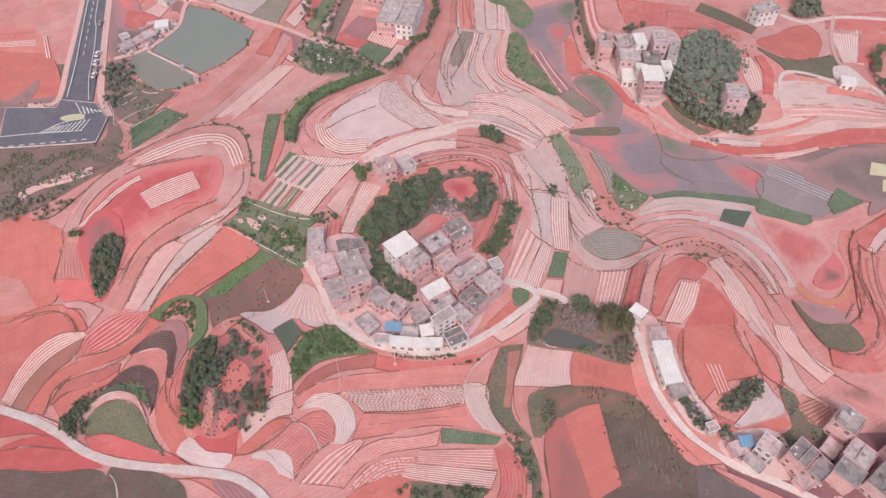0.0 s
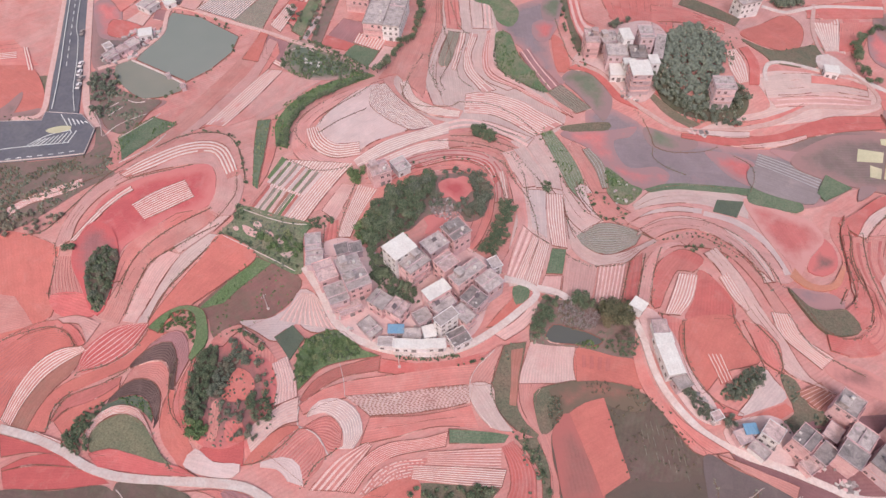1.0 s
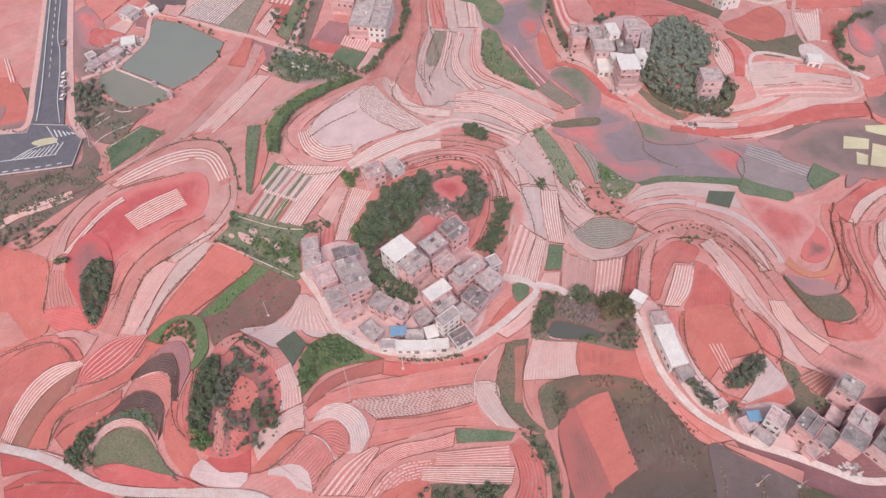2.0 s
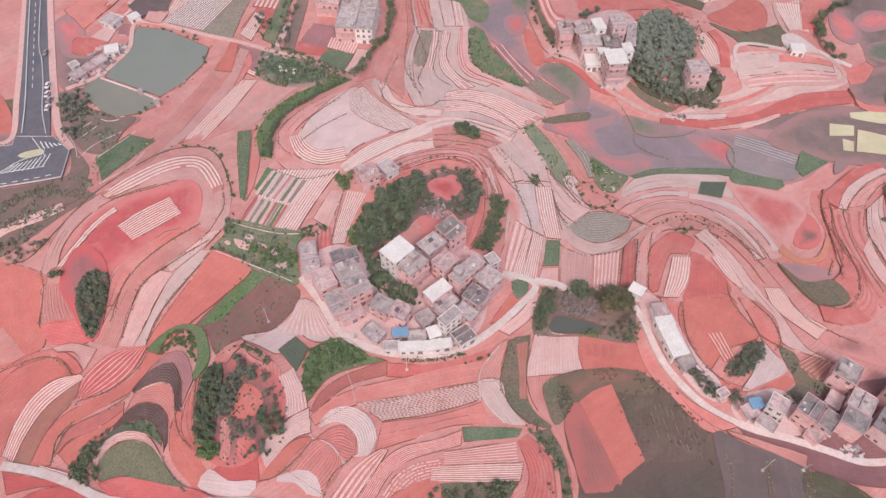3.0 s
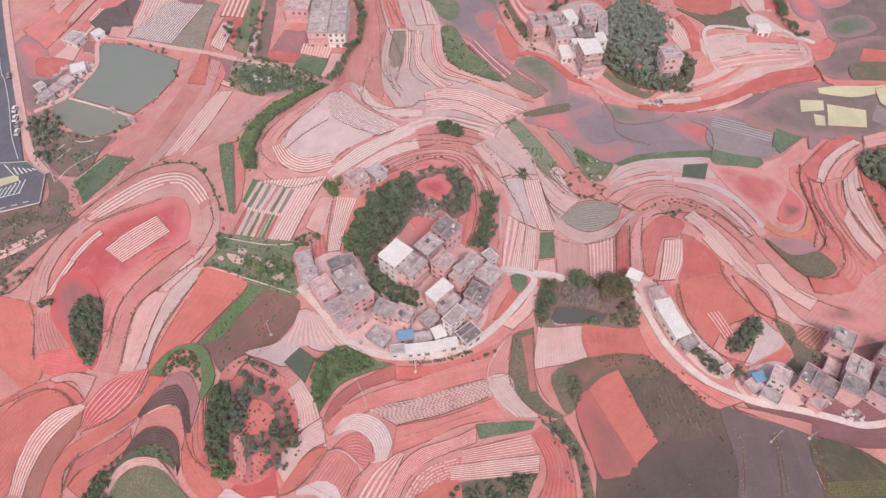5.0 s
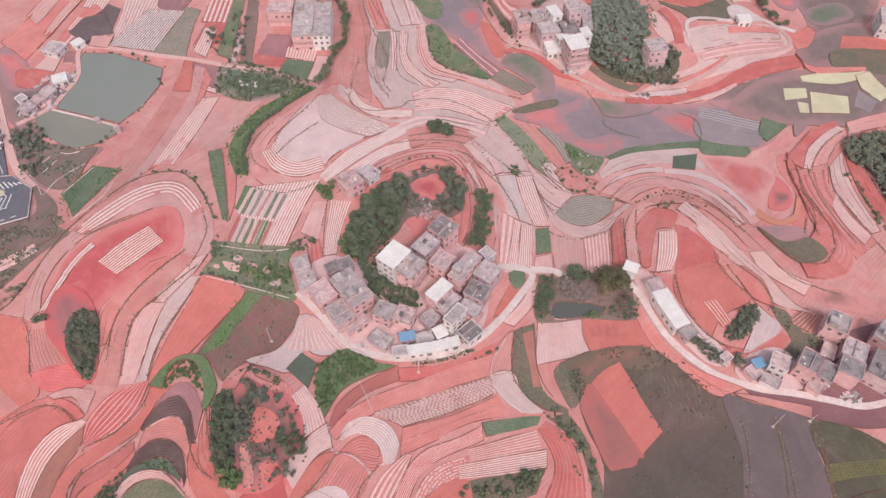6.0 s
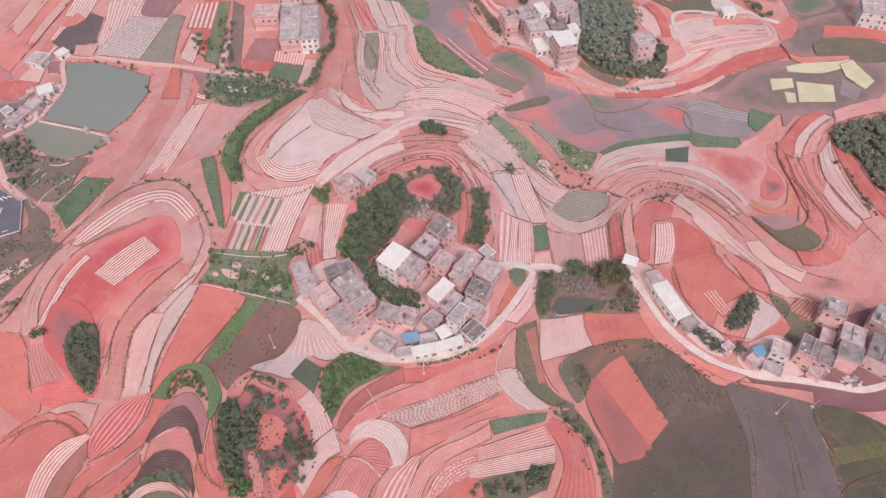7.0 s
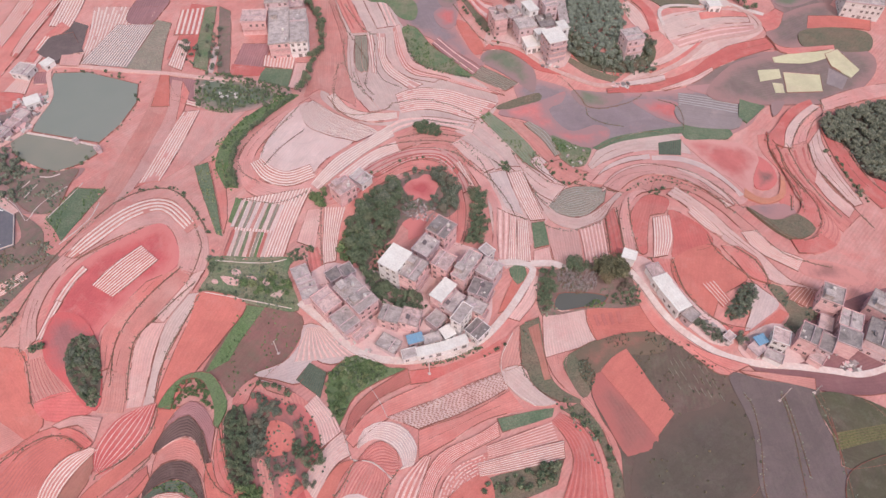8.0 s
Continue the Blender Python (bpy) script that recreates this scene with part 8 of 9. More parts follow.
house(104.0, -68.4, 3.2, 5.6, 3.2, 50, "roof_grey", "wall_white", tower=False)
house(116.6, -65.0, 7.1, 5.8, 8.5, 49, "roof_dark", "wall_pink")
house(131.8, -51.8, 7.5, 6.8, 8.5, 53, "roof_grey", "wall_pink")
house(134.4, -61.4, 6.9, 6.9, 7.5, 53, "roof_grey", "wall_pink")
house(130.2, -67.8, 6.3, 6.9, 8, 53, "roof_dark", "wall_pink")
house(122.9, -67.7, 6.8, 4.3, 5.5, 46, "roof_dark", "wall_grey")
house(127.8, -59.4, 5.7, 4.1, 3, 53, "roof_pink", "wall_pink", tower=False)
house(150.3, -58.0, 8.1, 11.1, 8, 42, "roof_grey", "wall_pink")
house(142.7, -68.6, 10.1, 10.0, 8, 48, "roof_dark", "wall_grey")
house(163.6, -63.3, 9.2, 10.4, 7, 43, "roof_dark", "wall_pink")
house(157.8, -75.7, 9.4, 10.4, 7, 50, "roof_grey", "wall_pink")
house(119.2, -70.7, 5.7, 4.4, 3.2, 39, "roof_pink", "wall_pink", tower=False)
plot("soft_green", [(-93.5, 117.8), (-80.4, 117.7), (-69.8, 111.7), (-59.3, 105.7), (-50, 97.4), (-54.2, 91.9), (-64.3, 87.9), (-77.1, 87.8), (-86.8, 92.2), (-93.8, 100.2)], bank=0, label="overgrown garden ground beside the hamlet")

# trees
grove("grove", [(-32.9, 6.1), (-28.6, 17.2), (-21.2, 25.4), (-11.2, 30.8), (-8.8, 26.2), (-10.3, 20.2), (-11.8, 11.6), (-15.5, 3.3), (-20, -0.7), (-23.6, -4.6), (-28.1, -8.3), (-31.5, -4.5)], 2.6, scale=0.8)
grove("dull", [(-31.1, 6), (-27.4, 15.7), (-21.1, 23), (-12.3, 28.6), (-10.8, 14.4), (-16, 4.6), (-22.1, -0.7), (-27.2, -5.9)], 4.4, scale=0.9)
grove("light", [(-35.5, 5.6), (-28.7, 8.2), (-27, -4.6), (-31, -8), (-34.8, -3.3)], 2.6, scale=1.25)
grove("dull", [(3.7, 32.3), (6.3, 26.6), (6.9, 19), (4.8, 11.8), (10.1, 12.4), (13, 20.7), (12.3, 29.5), (8.3, 35)], 2.3, scale=0.75)
grove("dull", [(-10.3, 22.5), (-3.1, 19.1), (3.5, 18.1), (4.4, 14), (-0.9, 16.3), (-10.2, 17.9)], 3.0, scale=0.7, miss=0.1)
grove("grove", [(-28, -10.1), (-21.5, -14.6), (-17.1, -22.2), (-9.3, -23.6), (-8, -28.5), (-13.8, -30.2), (-21, -26.1), (-26.3, -20.3)], 2.4, scale=0.75)
grove("hedge", [(17.5, 22.6), (22.8, 19), (22.1, 6.2), (16.9, -5.3), (11, -5.5), (12.8, 0.9), (16.6, 10.4)], 2.2, scale=0.95)
avenue("hedge", [(-73.9, 39.3), (-76, 52), (-72.5, 66.3), (-62.6, 77.6), (-49.8, 90.6)], 2.0, spread=0.6, scale=0.85)
avenue("dot", [(-77.3, 39.9), (-80.1, 53.1), (-76.8, 69.4), (-67.4, 82.2), (-53.4, 94.9)], 3.0, spread=1.5, miss=0.3)
avenue("grove", [(-45.2, 96.3), (-40.5, 112.5), (-35.4, 129), (-33.4, 143.3), (-36, 158.1), (-40.6, 173.6)], 2.4, spread=1.3, scale=0.85)
woods([(-93.5, 117.8), (-80.4, 117.7), (-69.8, 111.7), (-59.3, 105.7), (-50, 97.4), (-54.2, 91.9), (-64.3, 87.9), (-77.1, 87.8), (-86.8, 92.2), (-93.8, 100.2)], 2.4, 0.36, "garden trees beside the hamlet", material="leaf", miss=0.45)
earth_bank([(-86, 115.1), (-80.3, 110.5), (-76, 103.3), (-76.6, 93.5)], 0.9, material='concrete', label='thin pale footpath between fields')
earth_bank([(-92.1, 110.8), (-85.7, 113.3), (-75.2, 106.8), (-65.4, 104.6)], 0.7, material='concrete', label='thin pale footpath between fields')
woods([(-179.8, 81.9), (-171.4, 84.5), (-165.4, 74.1), (-162.3, 59.4), (-164.7, 48.8), (-175, 65)], 2.8, 0.5, "scrubby trees between road and pond", miss=0.3)
avenue("shrub", [(-82, 6.9), (-82.9, 1.6), (-85, -3.5), (-86.3, -8.3)], 2.6, scale=0.35, spread=0.8)
avenue("hedge", [(-85.9, -8.8), (-75.4, -11.7), (-64.9, -14.8), (-55, -18.5)], 1.7, scale=0.5, spread=0.6)
grove("light", [(-71.9, -7), (-55.5, -5), (-54.1, -15.3), (-62.9, -14.5), (-70.4, -11)], 2.6, scale=0.9, miss=0.35)
grove("hedge", [(-84.9, 5.4), (-79.2, 4.5), (-78.7, -2.1), (-83.3, -1.4)], 2.2, scale=0.55, miss=0.2)
grove("hedge", [(-54.6, 3.1), (-48.5, 3.6), (-47.7, -0.9), (-53.7, -1.5)], 2.0, scale=0.6)
earth_bank([(-81.1, 3.3), (-70.9, 1.4), (-62.4, 0.4), (-55.6, 0.8)], 0.6, material="concrete", label="thin pale footpath between fields")
earth_bank([(-86.2, -9.3), (-75.3, -12.6), (-64.7, -16.2), (-54.9, -20.2)], 0.6, material="concrete", label="thin pale footpath between fields")
undergrowth([(-44, -62.9), (-45, -53.3), (-42.7, -47.1), (-37.3, -43.7), (-31.5, -43.6), (-24.8, -48.6), (-27.5, -51.9), (-36.2, -56.3), (-40.9, -63.8)], 0.9, material='leaf', size=0.6)
grove("light", [(-44, -62.9), (-45, -53.3), (-42.7, -47.1), (-37.3, -43.7), (-31.5, -43.6), (-24.8, -48.6), (-27.5, -51.9), (-36.2, -56.3), (-40.9, -63.8)], 2.0, scale=0.62, miss=0.15)
grove("light", [(-95.6, -51), (-93.6, -43.5), (-89.5, -41.6), (-85.3, -43.2), (-82.6, -49.8), (-81.6, -55.8), (-85.7, -50.1), (-89.4, -47.8), (-92.9, -49.4)], 1.5, scale=0.5)
undergrowth([(-129.6, -22.8), (-120.6, -22.2), (-118.3, -35), (-119.2, -46.3), (-123.5, -44), (-130, -33.8)], 1.4, material="leaf", size=0.5)
grove("grove", [(-129.1, -23.2), (-120.5, -22.6), (-118.5, -35), (-119.4, -45.5), (-123.5, -43.4), (-129.2, -33.8)], 2.2, scale=0.4)
grove("dull", [(-129.1, -23.2), (-120.5, -22.6), (-118.5, -35), (-119.4, -45.5), (-123.5, -43.4), (-129.2, -33.8)], 3.4, scale=0.5)
grove("dot", [(-141.8, -21.8), (-137.7, -21.3), (-135.7, -25.1), (-138.4, -26.3)], 2.6, scale=1.2)
grove("grove", [(-77, -55.8), (-72.2, -55), (-70.4, -61.5), (-69.6, -71.1), (-69.3, -80), (-71, -82), (-75.4, -79.7), (-77.3, -70.7), (-78.1, -61)], 1.7, scale=0.5)
grove("dull", [(-69.6, -59.5), (-64.2, -60.7), (-64.4, -67.1), (-65.5, -72.3), (-69, -72.5), (-69.4, -65.4)], 1.9, scale=0.52)
grove("dull", [(-69.8, -51.3), (-66.5, -51.4), (-63.1, -55.7), (-58.8, -56.8), (-59.3, -59), (-66.2, -60.1), (-68, -55.6)], 1.9, scale=0.48)
grove("grove", [(-56.7, -71), (-49.3, -70.3), (-47.5, -78.5), (-51.2, -79.6), (-55.1, -75.9)], 1.9, scale=0.5)
grove("dull", [(-64.1, -74), (-58.6, -72.8), (-55.8, -78.6), (-61.5, -80.6), (-64.6, -78.4)], 2.1, scale=0.42, miss=0.15)
grove("dull", [(-59.4, -83.7), (-51.2, -80.3), (-49.2, -83), (-55.7, -86.7)], 2.2, scale=0.4, miss=0.2)
grove("light", [(-73.8, -81.1), (-68.5, -80.9), (-66.7, -85.2), (-70.2, -86.7), (-73.1, -84.9)], 1.8, scale=1.0)
plant("dull", -61, -60, 0.55)
plant("dull", -56.3, -59.9, 0.6)
plant("dull", -55.1, -65, 0.75)
plant("dull", -53.5, -63.1, 0.4)
plant("dull", -52.1, -66.2, 0.5)
plant("dull", -50.7, -64.2, 0.35)
avenue("dot", [(-66.8, -47.9), (-63.6, -49.3), (-60.5, -51.1), (-57.7, -53.2)], 2.2)
grove("hedge", [(36.3, -19.7), (42.4, -20.8), (40.6, -26), (38.9, -30.1), (36.5, -33.2), (35.8, -36.5), (33.2, -36.9), (33.4, -30)], 2.0, scale=0.75)
thicket([(42.3, -21.3), (54.4, -22.4), (54.5, -30.3), (43.4, -29.7)], 420)
undergrowth([(42.4, -20.4), (55.6, -21.5), (55.2, -31.3), (43.3, -29.9)], 1.2, material="leaf_dry", size=0.4)
grove("grove", [(47.2, -18.1), (53, -17.9), (53.2, -22.3), (47.9, -22.4)], 2.4, scale=0.85)
grove("olive", [(56.3, -20.7), (61.8, -19.9), (66, -22.4), (65.7, -28.9), (60.3, -30.9), (55.6, -28.1)], 2.6, scale=0.95)
grove("dry", [(60.3, -29.5), (67.3, -25.9), (67.2, -34), (61.6, -33.7)], 2.4, scale=0.6)
grove("hedge", [(58.3, -33.8), (66.6, -35.2), (67.8, -39.6), (61.7, -39.6), (56.3, -37.1)], 1.8, scale=0.5)
undergrowth([(49, -35.8), (55, -34.8), (55.4, -37.9), (48.3, -37.7)], 2.0, material="leaf_light", size=0.35)
undergrowth([(107.5, -39.7), (109, -42.9), (106.6, -47.1), (101.3, -52.9), (98.1, -54.7), (94.4, -52.7), (94.6, -49.8), (98.2, -45.9), (103, -41.8)], 1.6, material="leaf", size=0.45)
grove("dull", [(107, -40.4), (108.5, -43.3), (106.2, -47.1), (101, -52.5), (98.2, -54), (95.2, -52.3), (95.4, -49.8), (98.4, -46.3), (103.1, -42.5)], 1.5, scale=0.4)
rubble([(102.9, -46), (106.6, -47.1), (98.6, -52.3), (97, -50.9)], 6, materials=("roof_white", "frame"), size=0.6, label="pale sheets and boxes left in the thicket")
grove("dull", [(82.4, -51.7), (86.4, -52), (91, -58.7), (88.9, -60.1), (84.6, -56.1)], 1.4, scale=0.4)
grove("dull", [(94, -58.6), (98.2, -57.6), (98.7, -60.9), (95.1, -62.7)], 2.8, scale=0.6)
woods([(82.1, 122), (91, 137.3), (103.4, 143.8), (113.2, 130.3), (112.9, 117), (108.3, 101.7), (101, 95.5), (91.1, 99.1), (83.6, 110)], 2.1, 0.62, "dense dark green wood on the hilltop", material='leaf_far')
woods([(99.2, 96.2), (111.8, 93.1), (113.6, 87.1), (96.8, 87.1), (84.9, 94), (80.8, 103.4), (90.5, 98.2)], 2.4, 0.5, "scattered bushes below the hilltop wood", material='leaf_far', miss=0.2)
grove("dull", [(62.3, 149.6), (71, 151.3), (69.1, 141.8), (62, 142.6)], 3.4, scale=0.8)
avenue("hedge", [(36.5, 172.9), (41.6, 141.1), (47, 121.5), (50.5, 114.6)], 3.4, scale=0.7, spread=1.2)
avenue("grove", [(203.7, 168.2), (190.2, 160.3), (181.5, 146.5), (179.4, 133.9), (181.7, 124.4), (184.1, 119.6)], 2.0, scale=0.75, spread=1.2)
# umber sheet gives the wood its shaded floor by colour
plot("umber", [(182, 40.4), (195.5, 42.5), (214.2, 46.1), (232.7, 39.8), (205, -3.7), (188.3, 2.3), (183.9, 7.9), (184.2, 22.2), (178.4, 30.2)], bank=0, label="weedy ground darkened for the shade in the wood")
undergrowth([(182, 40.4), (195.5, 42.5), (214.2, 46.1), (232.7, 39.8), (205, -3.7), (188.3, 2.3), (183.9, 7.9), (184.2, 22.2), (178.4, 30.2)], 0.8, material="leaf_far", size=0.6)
woods([(-9.6, 21), (-4, 20), (0.2, 18.4), (5.4, 21), (10, 13.4), (3.4, 13.4), (-2.5, 15.8), (-10, 13.6)], 1.9, 0.36, "low grey-green bushes round the clearing", miss=0.25)
woods([(-10.6, 31), (-3.4, 35.8), (5, 36), (8.6, 31.4), (4.6, 32.8), (-1.6, 32.2), (-8, 27.6)], 1.9, 0.34, "low bushes along the rim of the clearing", miss=0.3)
thicket([(-9.5, 17.2), (-2.6, 19), (2.8, 14), (0.6, 9.4), (-8, 10.6)], 150, tall=1.6)
woods([(182, 40.4), (195.5, 42.5), (214.2, 46.1), (232.7, 39.8), (205, -3.7), (188.3, 2.3), (183.9, 7.9), (184.2, 22.2), (178.4, 30.2)], 2.1, 0.6, "dull green wood on the eastern slope", material="leaf_dull", miss=0.1)
avenue("dot", [(173.6, 21.2), (175.4, 15.9), (175.7, 7), (175.7, -1.9), (177, -8.3)], 2.0, spread=0.8)
avenue("dot", [(76.6, 9.4), (85.2, 13.8), (94.9, 16.1), (101.3, 12), (105.6, 5.5)], 1.9, scale=0.42, spread=0.4)
avenue("dot", [(81.3, 11.5), (93, 14), (99.1, 10.6), (102.7, 4.8)], 1.9, scale=0.38, spread=0.4)
grove("hedge", [(87.1, 8.3), (92.6, 9.3), (93.4, 6.1), (87.5, 5.1)], 2.0, scale=0.5)
grove("hedge", [(1.1, 64.1), (6.6, 65.7), (12.6, 61.5), (11.4, 55.9), (6.1, 57.8), (2.3, 60.1)], 1.6, scale=0.8)
grove("dot", [(33, 37.2), (36.4, 35.8), (37.1, 30.9), (34.2, 32.3)], 2.0, scale=1.2)
grove("hedge", [(-52.1, 8.3), (-48.1, 5.5), (-45.4, 6.7), (-45.8, 0.1), (-51.4, 1.7)], 2.8, scale=0.6)
grove("light", [(-45.2, 27.9), (-39.9, 32.3), (-38.7, 23.3), (-42.4, 22)], 2.4, scale=1.0)
avenue("shrub", [(-161.7, -17.3), (-153.8, -14.5), (-147.8, -3.1), (-139.9, 16.1), (-127.1, 34.2), (-116.6, 44.4)], 1.9, scale=0.28, spread=0.8, miss=0.15)
earth_bank([(-161.5, -17.8), (-153.6, -15), (-147.6, -3.6), (-139.7, 15.4), (-126.9, 33.4), (-116.4, 43.5), (-103.6, 44.8), (-94.7, 37.6), (-87.5, 24.4), (-84.2, 16.2)], 1.3)
avenue("dot", [(-116.6, 44.4), (-103.8, 45.6), (-94.9, 38.4), (-87.6, 25), (-84.3, 16.8)], 2.0, scale=0.65, spread=0.8, miss=0.25)
grove("hedge", [(-111.2, -91.6), (-109.7, -87), (-107.2, -81), (-103.4, -78.4), (-105, -83.3), (-103.8, -90.3), (-101.5, -96.1), (-105.4, -95.1)], 2.2, scale=0.65)
undergrowth([(31, -69.7), (33.8, -68.8), (37.7, -74.9), (40.1, -80.8), (40.8, -85.5), (37.9, -85.2), (36.3, -79.5), (34, -75)], 1.6, material="leaf", size=0.35)
avenue("dot", [(31.1, -72.7), (36.9, -78.7), (40, -85.8), (40.6, -95.7)], 1.9, scale=0.9, spread=1.4)
grove("dot", [(1.1, -91), (11.5, -90), (24.5, -89.3), (21.6, -94.9), (1.1, -95.8)], 2.6, scale=1.1, miss=0.2)
undergrowth([(-11.6, -48.3), (-3.5, -47.9), (4.5, -46.2), (9.4, -44.8), (9.6, -46.3), (0.7, -49.1), (-11, -50)], 3.0, material="leaf", size=0.35)
avenue("dot", [(-19.4, 36.7), (-10.3, 41.1), (1.4, 43.3), (10.7, 39.7), (14.2, 32)], 2.4, scale=0.6)
avenue("dot", [(52.6, 30.1), (56, 23.7), (61.1, 19.9), (67.1, 22.8)], 2.2, scale=0.6, spread=1.0)
avenue("dot", [(56.1, 34), (60, 28.5), (65.2, 25.2)], 2.2, scale=0.6, spread=1.0)
avenue("dot", [(-73.1, -50.4), (-67.7, -47.9), (-59.6, -50.6)], 2.0, scale=0.6)
avenue("dot", [(8.9, -49.2), (16.7, -46.7)], 2.0, scale=0.5)
avenue("dot", [(-133.7, 79.4), (-139.2, 69.9), (-145.6, 65.9), (-154.7, 66.9), (-166.6, 76)], 2.4, scale=0.7, spread=1.2, miss=0.3)
avenue("dot", [(-160.2, 135.3), (-145.2, 132.5), (-126.1, 123), (-119.3, 117.2)], 2.4, scale=0.7, spread=1.4, miss=0.25)
avenue("dot", [(-120, 114.1), (-122.5, 95.2), (-130.8, 81.3)], 3.4, scale=0.6, spread=1.0, miss=0.3)
woods([(103.5, 99.2), (119.8, 102.1), (121.3, 95), (113.6, 87.1), (103.6, 90.1)], 2.6, 0.6, "dark bushes beside the hill house", miss=0.1)
woods([(80.1, 109.3), (87.4, 105), (95, 93.3), (102.9, 84.5), (97.6, 83.4), (86, 92.3), (80, 101.5)], 2.8, 0.55, "dark bushes on the slope below the village")
woods([(101.7, 85.5), (113.2, 84.6), (119.5, 83.5), (117.7, 80.9), (103.7, 81.4)], 2.4, 0.5, "low bushes above the hill road")
woods([(147.4, 189.8), (160.6, 191.3), (161.4, 182), (149.7, 175.8)], 2.8, 0.8, "dark bushes by the hill junction")
avenue("shrub", [(123.5, 135.6), (138.8, 131.2), (160.5, 143.8)], 3.6, scale=0.5, spread=1.5)
avenue("shrub", [(82.4, 147.9), (100.6, 143.7), (121, 136.4)], 3.6, scale=0.5, spread=1.5)
avenue("hedge", [(7, 128.7), (8.1, 113.3), (15.4, 102.1), (31.7, 94)], 1.8, scale=0.4, spread=0.5)
earth_bank([(20.5, 53), (26, 45.7), (31.9, 37.6), (36.2, 30.5)], 0.5)
earth_bank([(15.5, 50.2), (18.8, 42), (23.3, 32.9), (27.9, 26.6)], 0.5)
earth_bank([(-5.9, 80.3), (6.4, 82.2), (18.9, 77.2), (29.9, 66.9)], 0.5)
earth_bank([(8.4, 68), (15.8, 65), (22.6, 63)], 0.5)
earth_bank([(-31.9, 85.9), (-30.5, 77.6), (-21.4, 72.7), (-10.2, 75.7), (-5.9, 80.3)], 0.5)
earth_bank([(-14.9, 51.7), (-4.1, 54.1), (10.3, 53.6), (19.8, 50.4)], 0.5)
earth_bank([(-25, 163.2), (-22.7, 148.1), (-18.8, 136.5), (-6.8, 135.4)], 0.4)
earth_bank([(-20.3, 163.1), (-13.8, 143.2), (-9.7, 136.4)], 0.4)
earth_bank([(-21.2, 105.3), (-18.7, 91.1), (-14.3, 83.7)], 0.4)
avenue("dot", [(30.1, 65.5), (37.6, 50.3), (44.4, 33.6), (51.4, 23.7)], 2.8, scale=0.5, spread=0.8, miss=0.3)
grove("dull", [(-90.5, 153.3), (-83.9, 158.3), (-81.9, 124.9), (-87, 121.3)], 3.2, scale=0.5, miss=0.3)
grove("dull", [(-103.8, 146.1), (-97, 148.5), (-92.1, 127.3), (-98.3, 126)], 3.2, scale=0.5, miss=0.3)
avenue("shrub", [(-170.9, 87.6), (-169.3, 78), (-162.2, 70.4)], 2.6, scale=0.6)

# undergrowth
undergrowth([(-93.5, 117.8), (-80.4, 117.7), (-69.8, 111.7), (-59.3, 105.7), (-50, 97.4), (-54.2, 91.9), (-64.3, 87.9), (-77.1, 87.8), (-86.8, 92.2), (-93.8, 100.2)], 0.6, material="leaf_light", size=0.4)
undergrowth([(-93.5, 117.8), (-80.4, 117.7), (-69.8, 111.7), (-59.3, 105.7), (-50, 97.4), (-54.2, 91.9), (-64.3, 87.9), (-77.1, 87.8), (-86.8, 92.2), (-93.8, 100.2)], 0.3, material="leaf_dry", size=0.35)
rubble([(-83.2, 104.1), (-79.8, 104.8), (-73, 99.9), (-74.9, 98.3), (-81.8, 99.7)], 9, materials=("roof_white", "frame"), size=0.5, label="pale boxes and sheets in the garden")
undergrowth([(78.9, 109.5), (88.7, 104.9), (97.8, 94.7), (122.5, 102.3), (121.1, 85.8), (101.1, 80.8), (84.7, 92.4)], 0.5)
undergrowth([(-214.9, 9.3), (-173.4, 19.8), (-154.8, 25.3), (-144.2, 24.8), (-142.5, 15.5), (-157.5, -6.2), (-168.7, -13.9), (-194.1, -22.1)], 0.6, size=0.5)
undergrowth([(-214.9, 9.3), (-173.4, 19.8), (-154.8, 25.3), (-144.2, 24.8), (-142.5, 15.5), (-157.5, -6.2), (-168.7, -13.9), (-194.1, -22.1)], 0.35, material='leaf_dry', size=0.5)
woods([(-179.8, -12.4), (-167.5, -6.9), (-151.8, -6.9), (-145.5, 0.1), (-144.6, -6.4), (-156.6, -16.6), (-170.8, -18.5)], 2.6, 0.4, "scrubby bushes on the waste ground", miss=0.35)
avenue("shrub", [(-186.3, 1.6), (-177.6, 9), (-163.8, 13.1), (-149.4, 20.7)], 4.0, scale=0.5, spread=3)
undergrowth([(-181.4, 81.9), (-172.3, 85.7), (-165.9, 74.1), (-153.3, 66.5), (-144.6, 55), (-150.1, 42.5), (-165.9, 48.8), (-174.2, 65)], 0.66)
undergrowth([(-82.2, 4.9), (-67.7, 3.5), (-53.5, 1.2), (-55.6, -4.6), (-52.5, -20.9), (-63.8, -18), (-75.7, -13.3), (-86.1, -8.7), (-83.5, -2.4)], 0.44)
undergrowth([(-75.5, -54.7), (-70, -50.2), (-53.5, -57.9), (-48.5, -67.7), (-47.7, -80.2), (-60.6, -88.3), (-68.5, -87.1), (-75.4, -79.7), (-77.6, -66.9)], 0.3, size=0.35)
undergrowth([(35, -56.6), (38.6, -53.5), (48.2, -50.4), (48.8, -52.2), (43.9, -56.2), (44.7, -62.9), (41.3, -67.5), (38.2, -69.3), (36.4, -63.9)], 2.2, size=0.3)
undergrowth([(35, -56.6), (38.6, -53.5), (48.2, -50.4), (48.8, -52.2), (43.9, -56.2), (44.7, -62.9), (41.3, -67.5), (38.2, -69.3), (36.4, -63.9)], 1.0, material="leaf_dry", size=0.28)
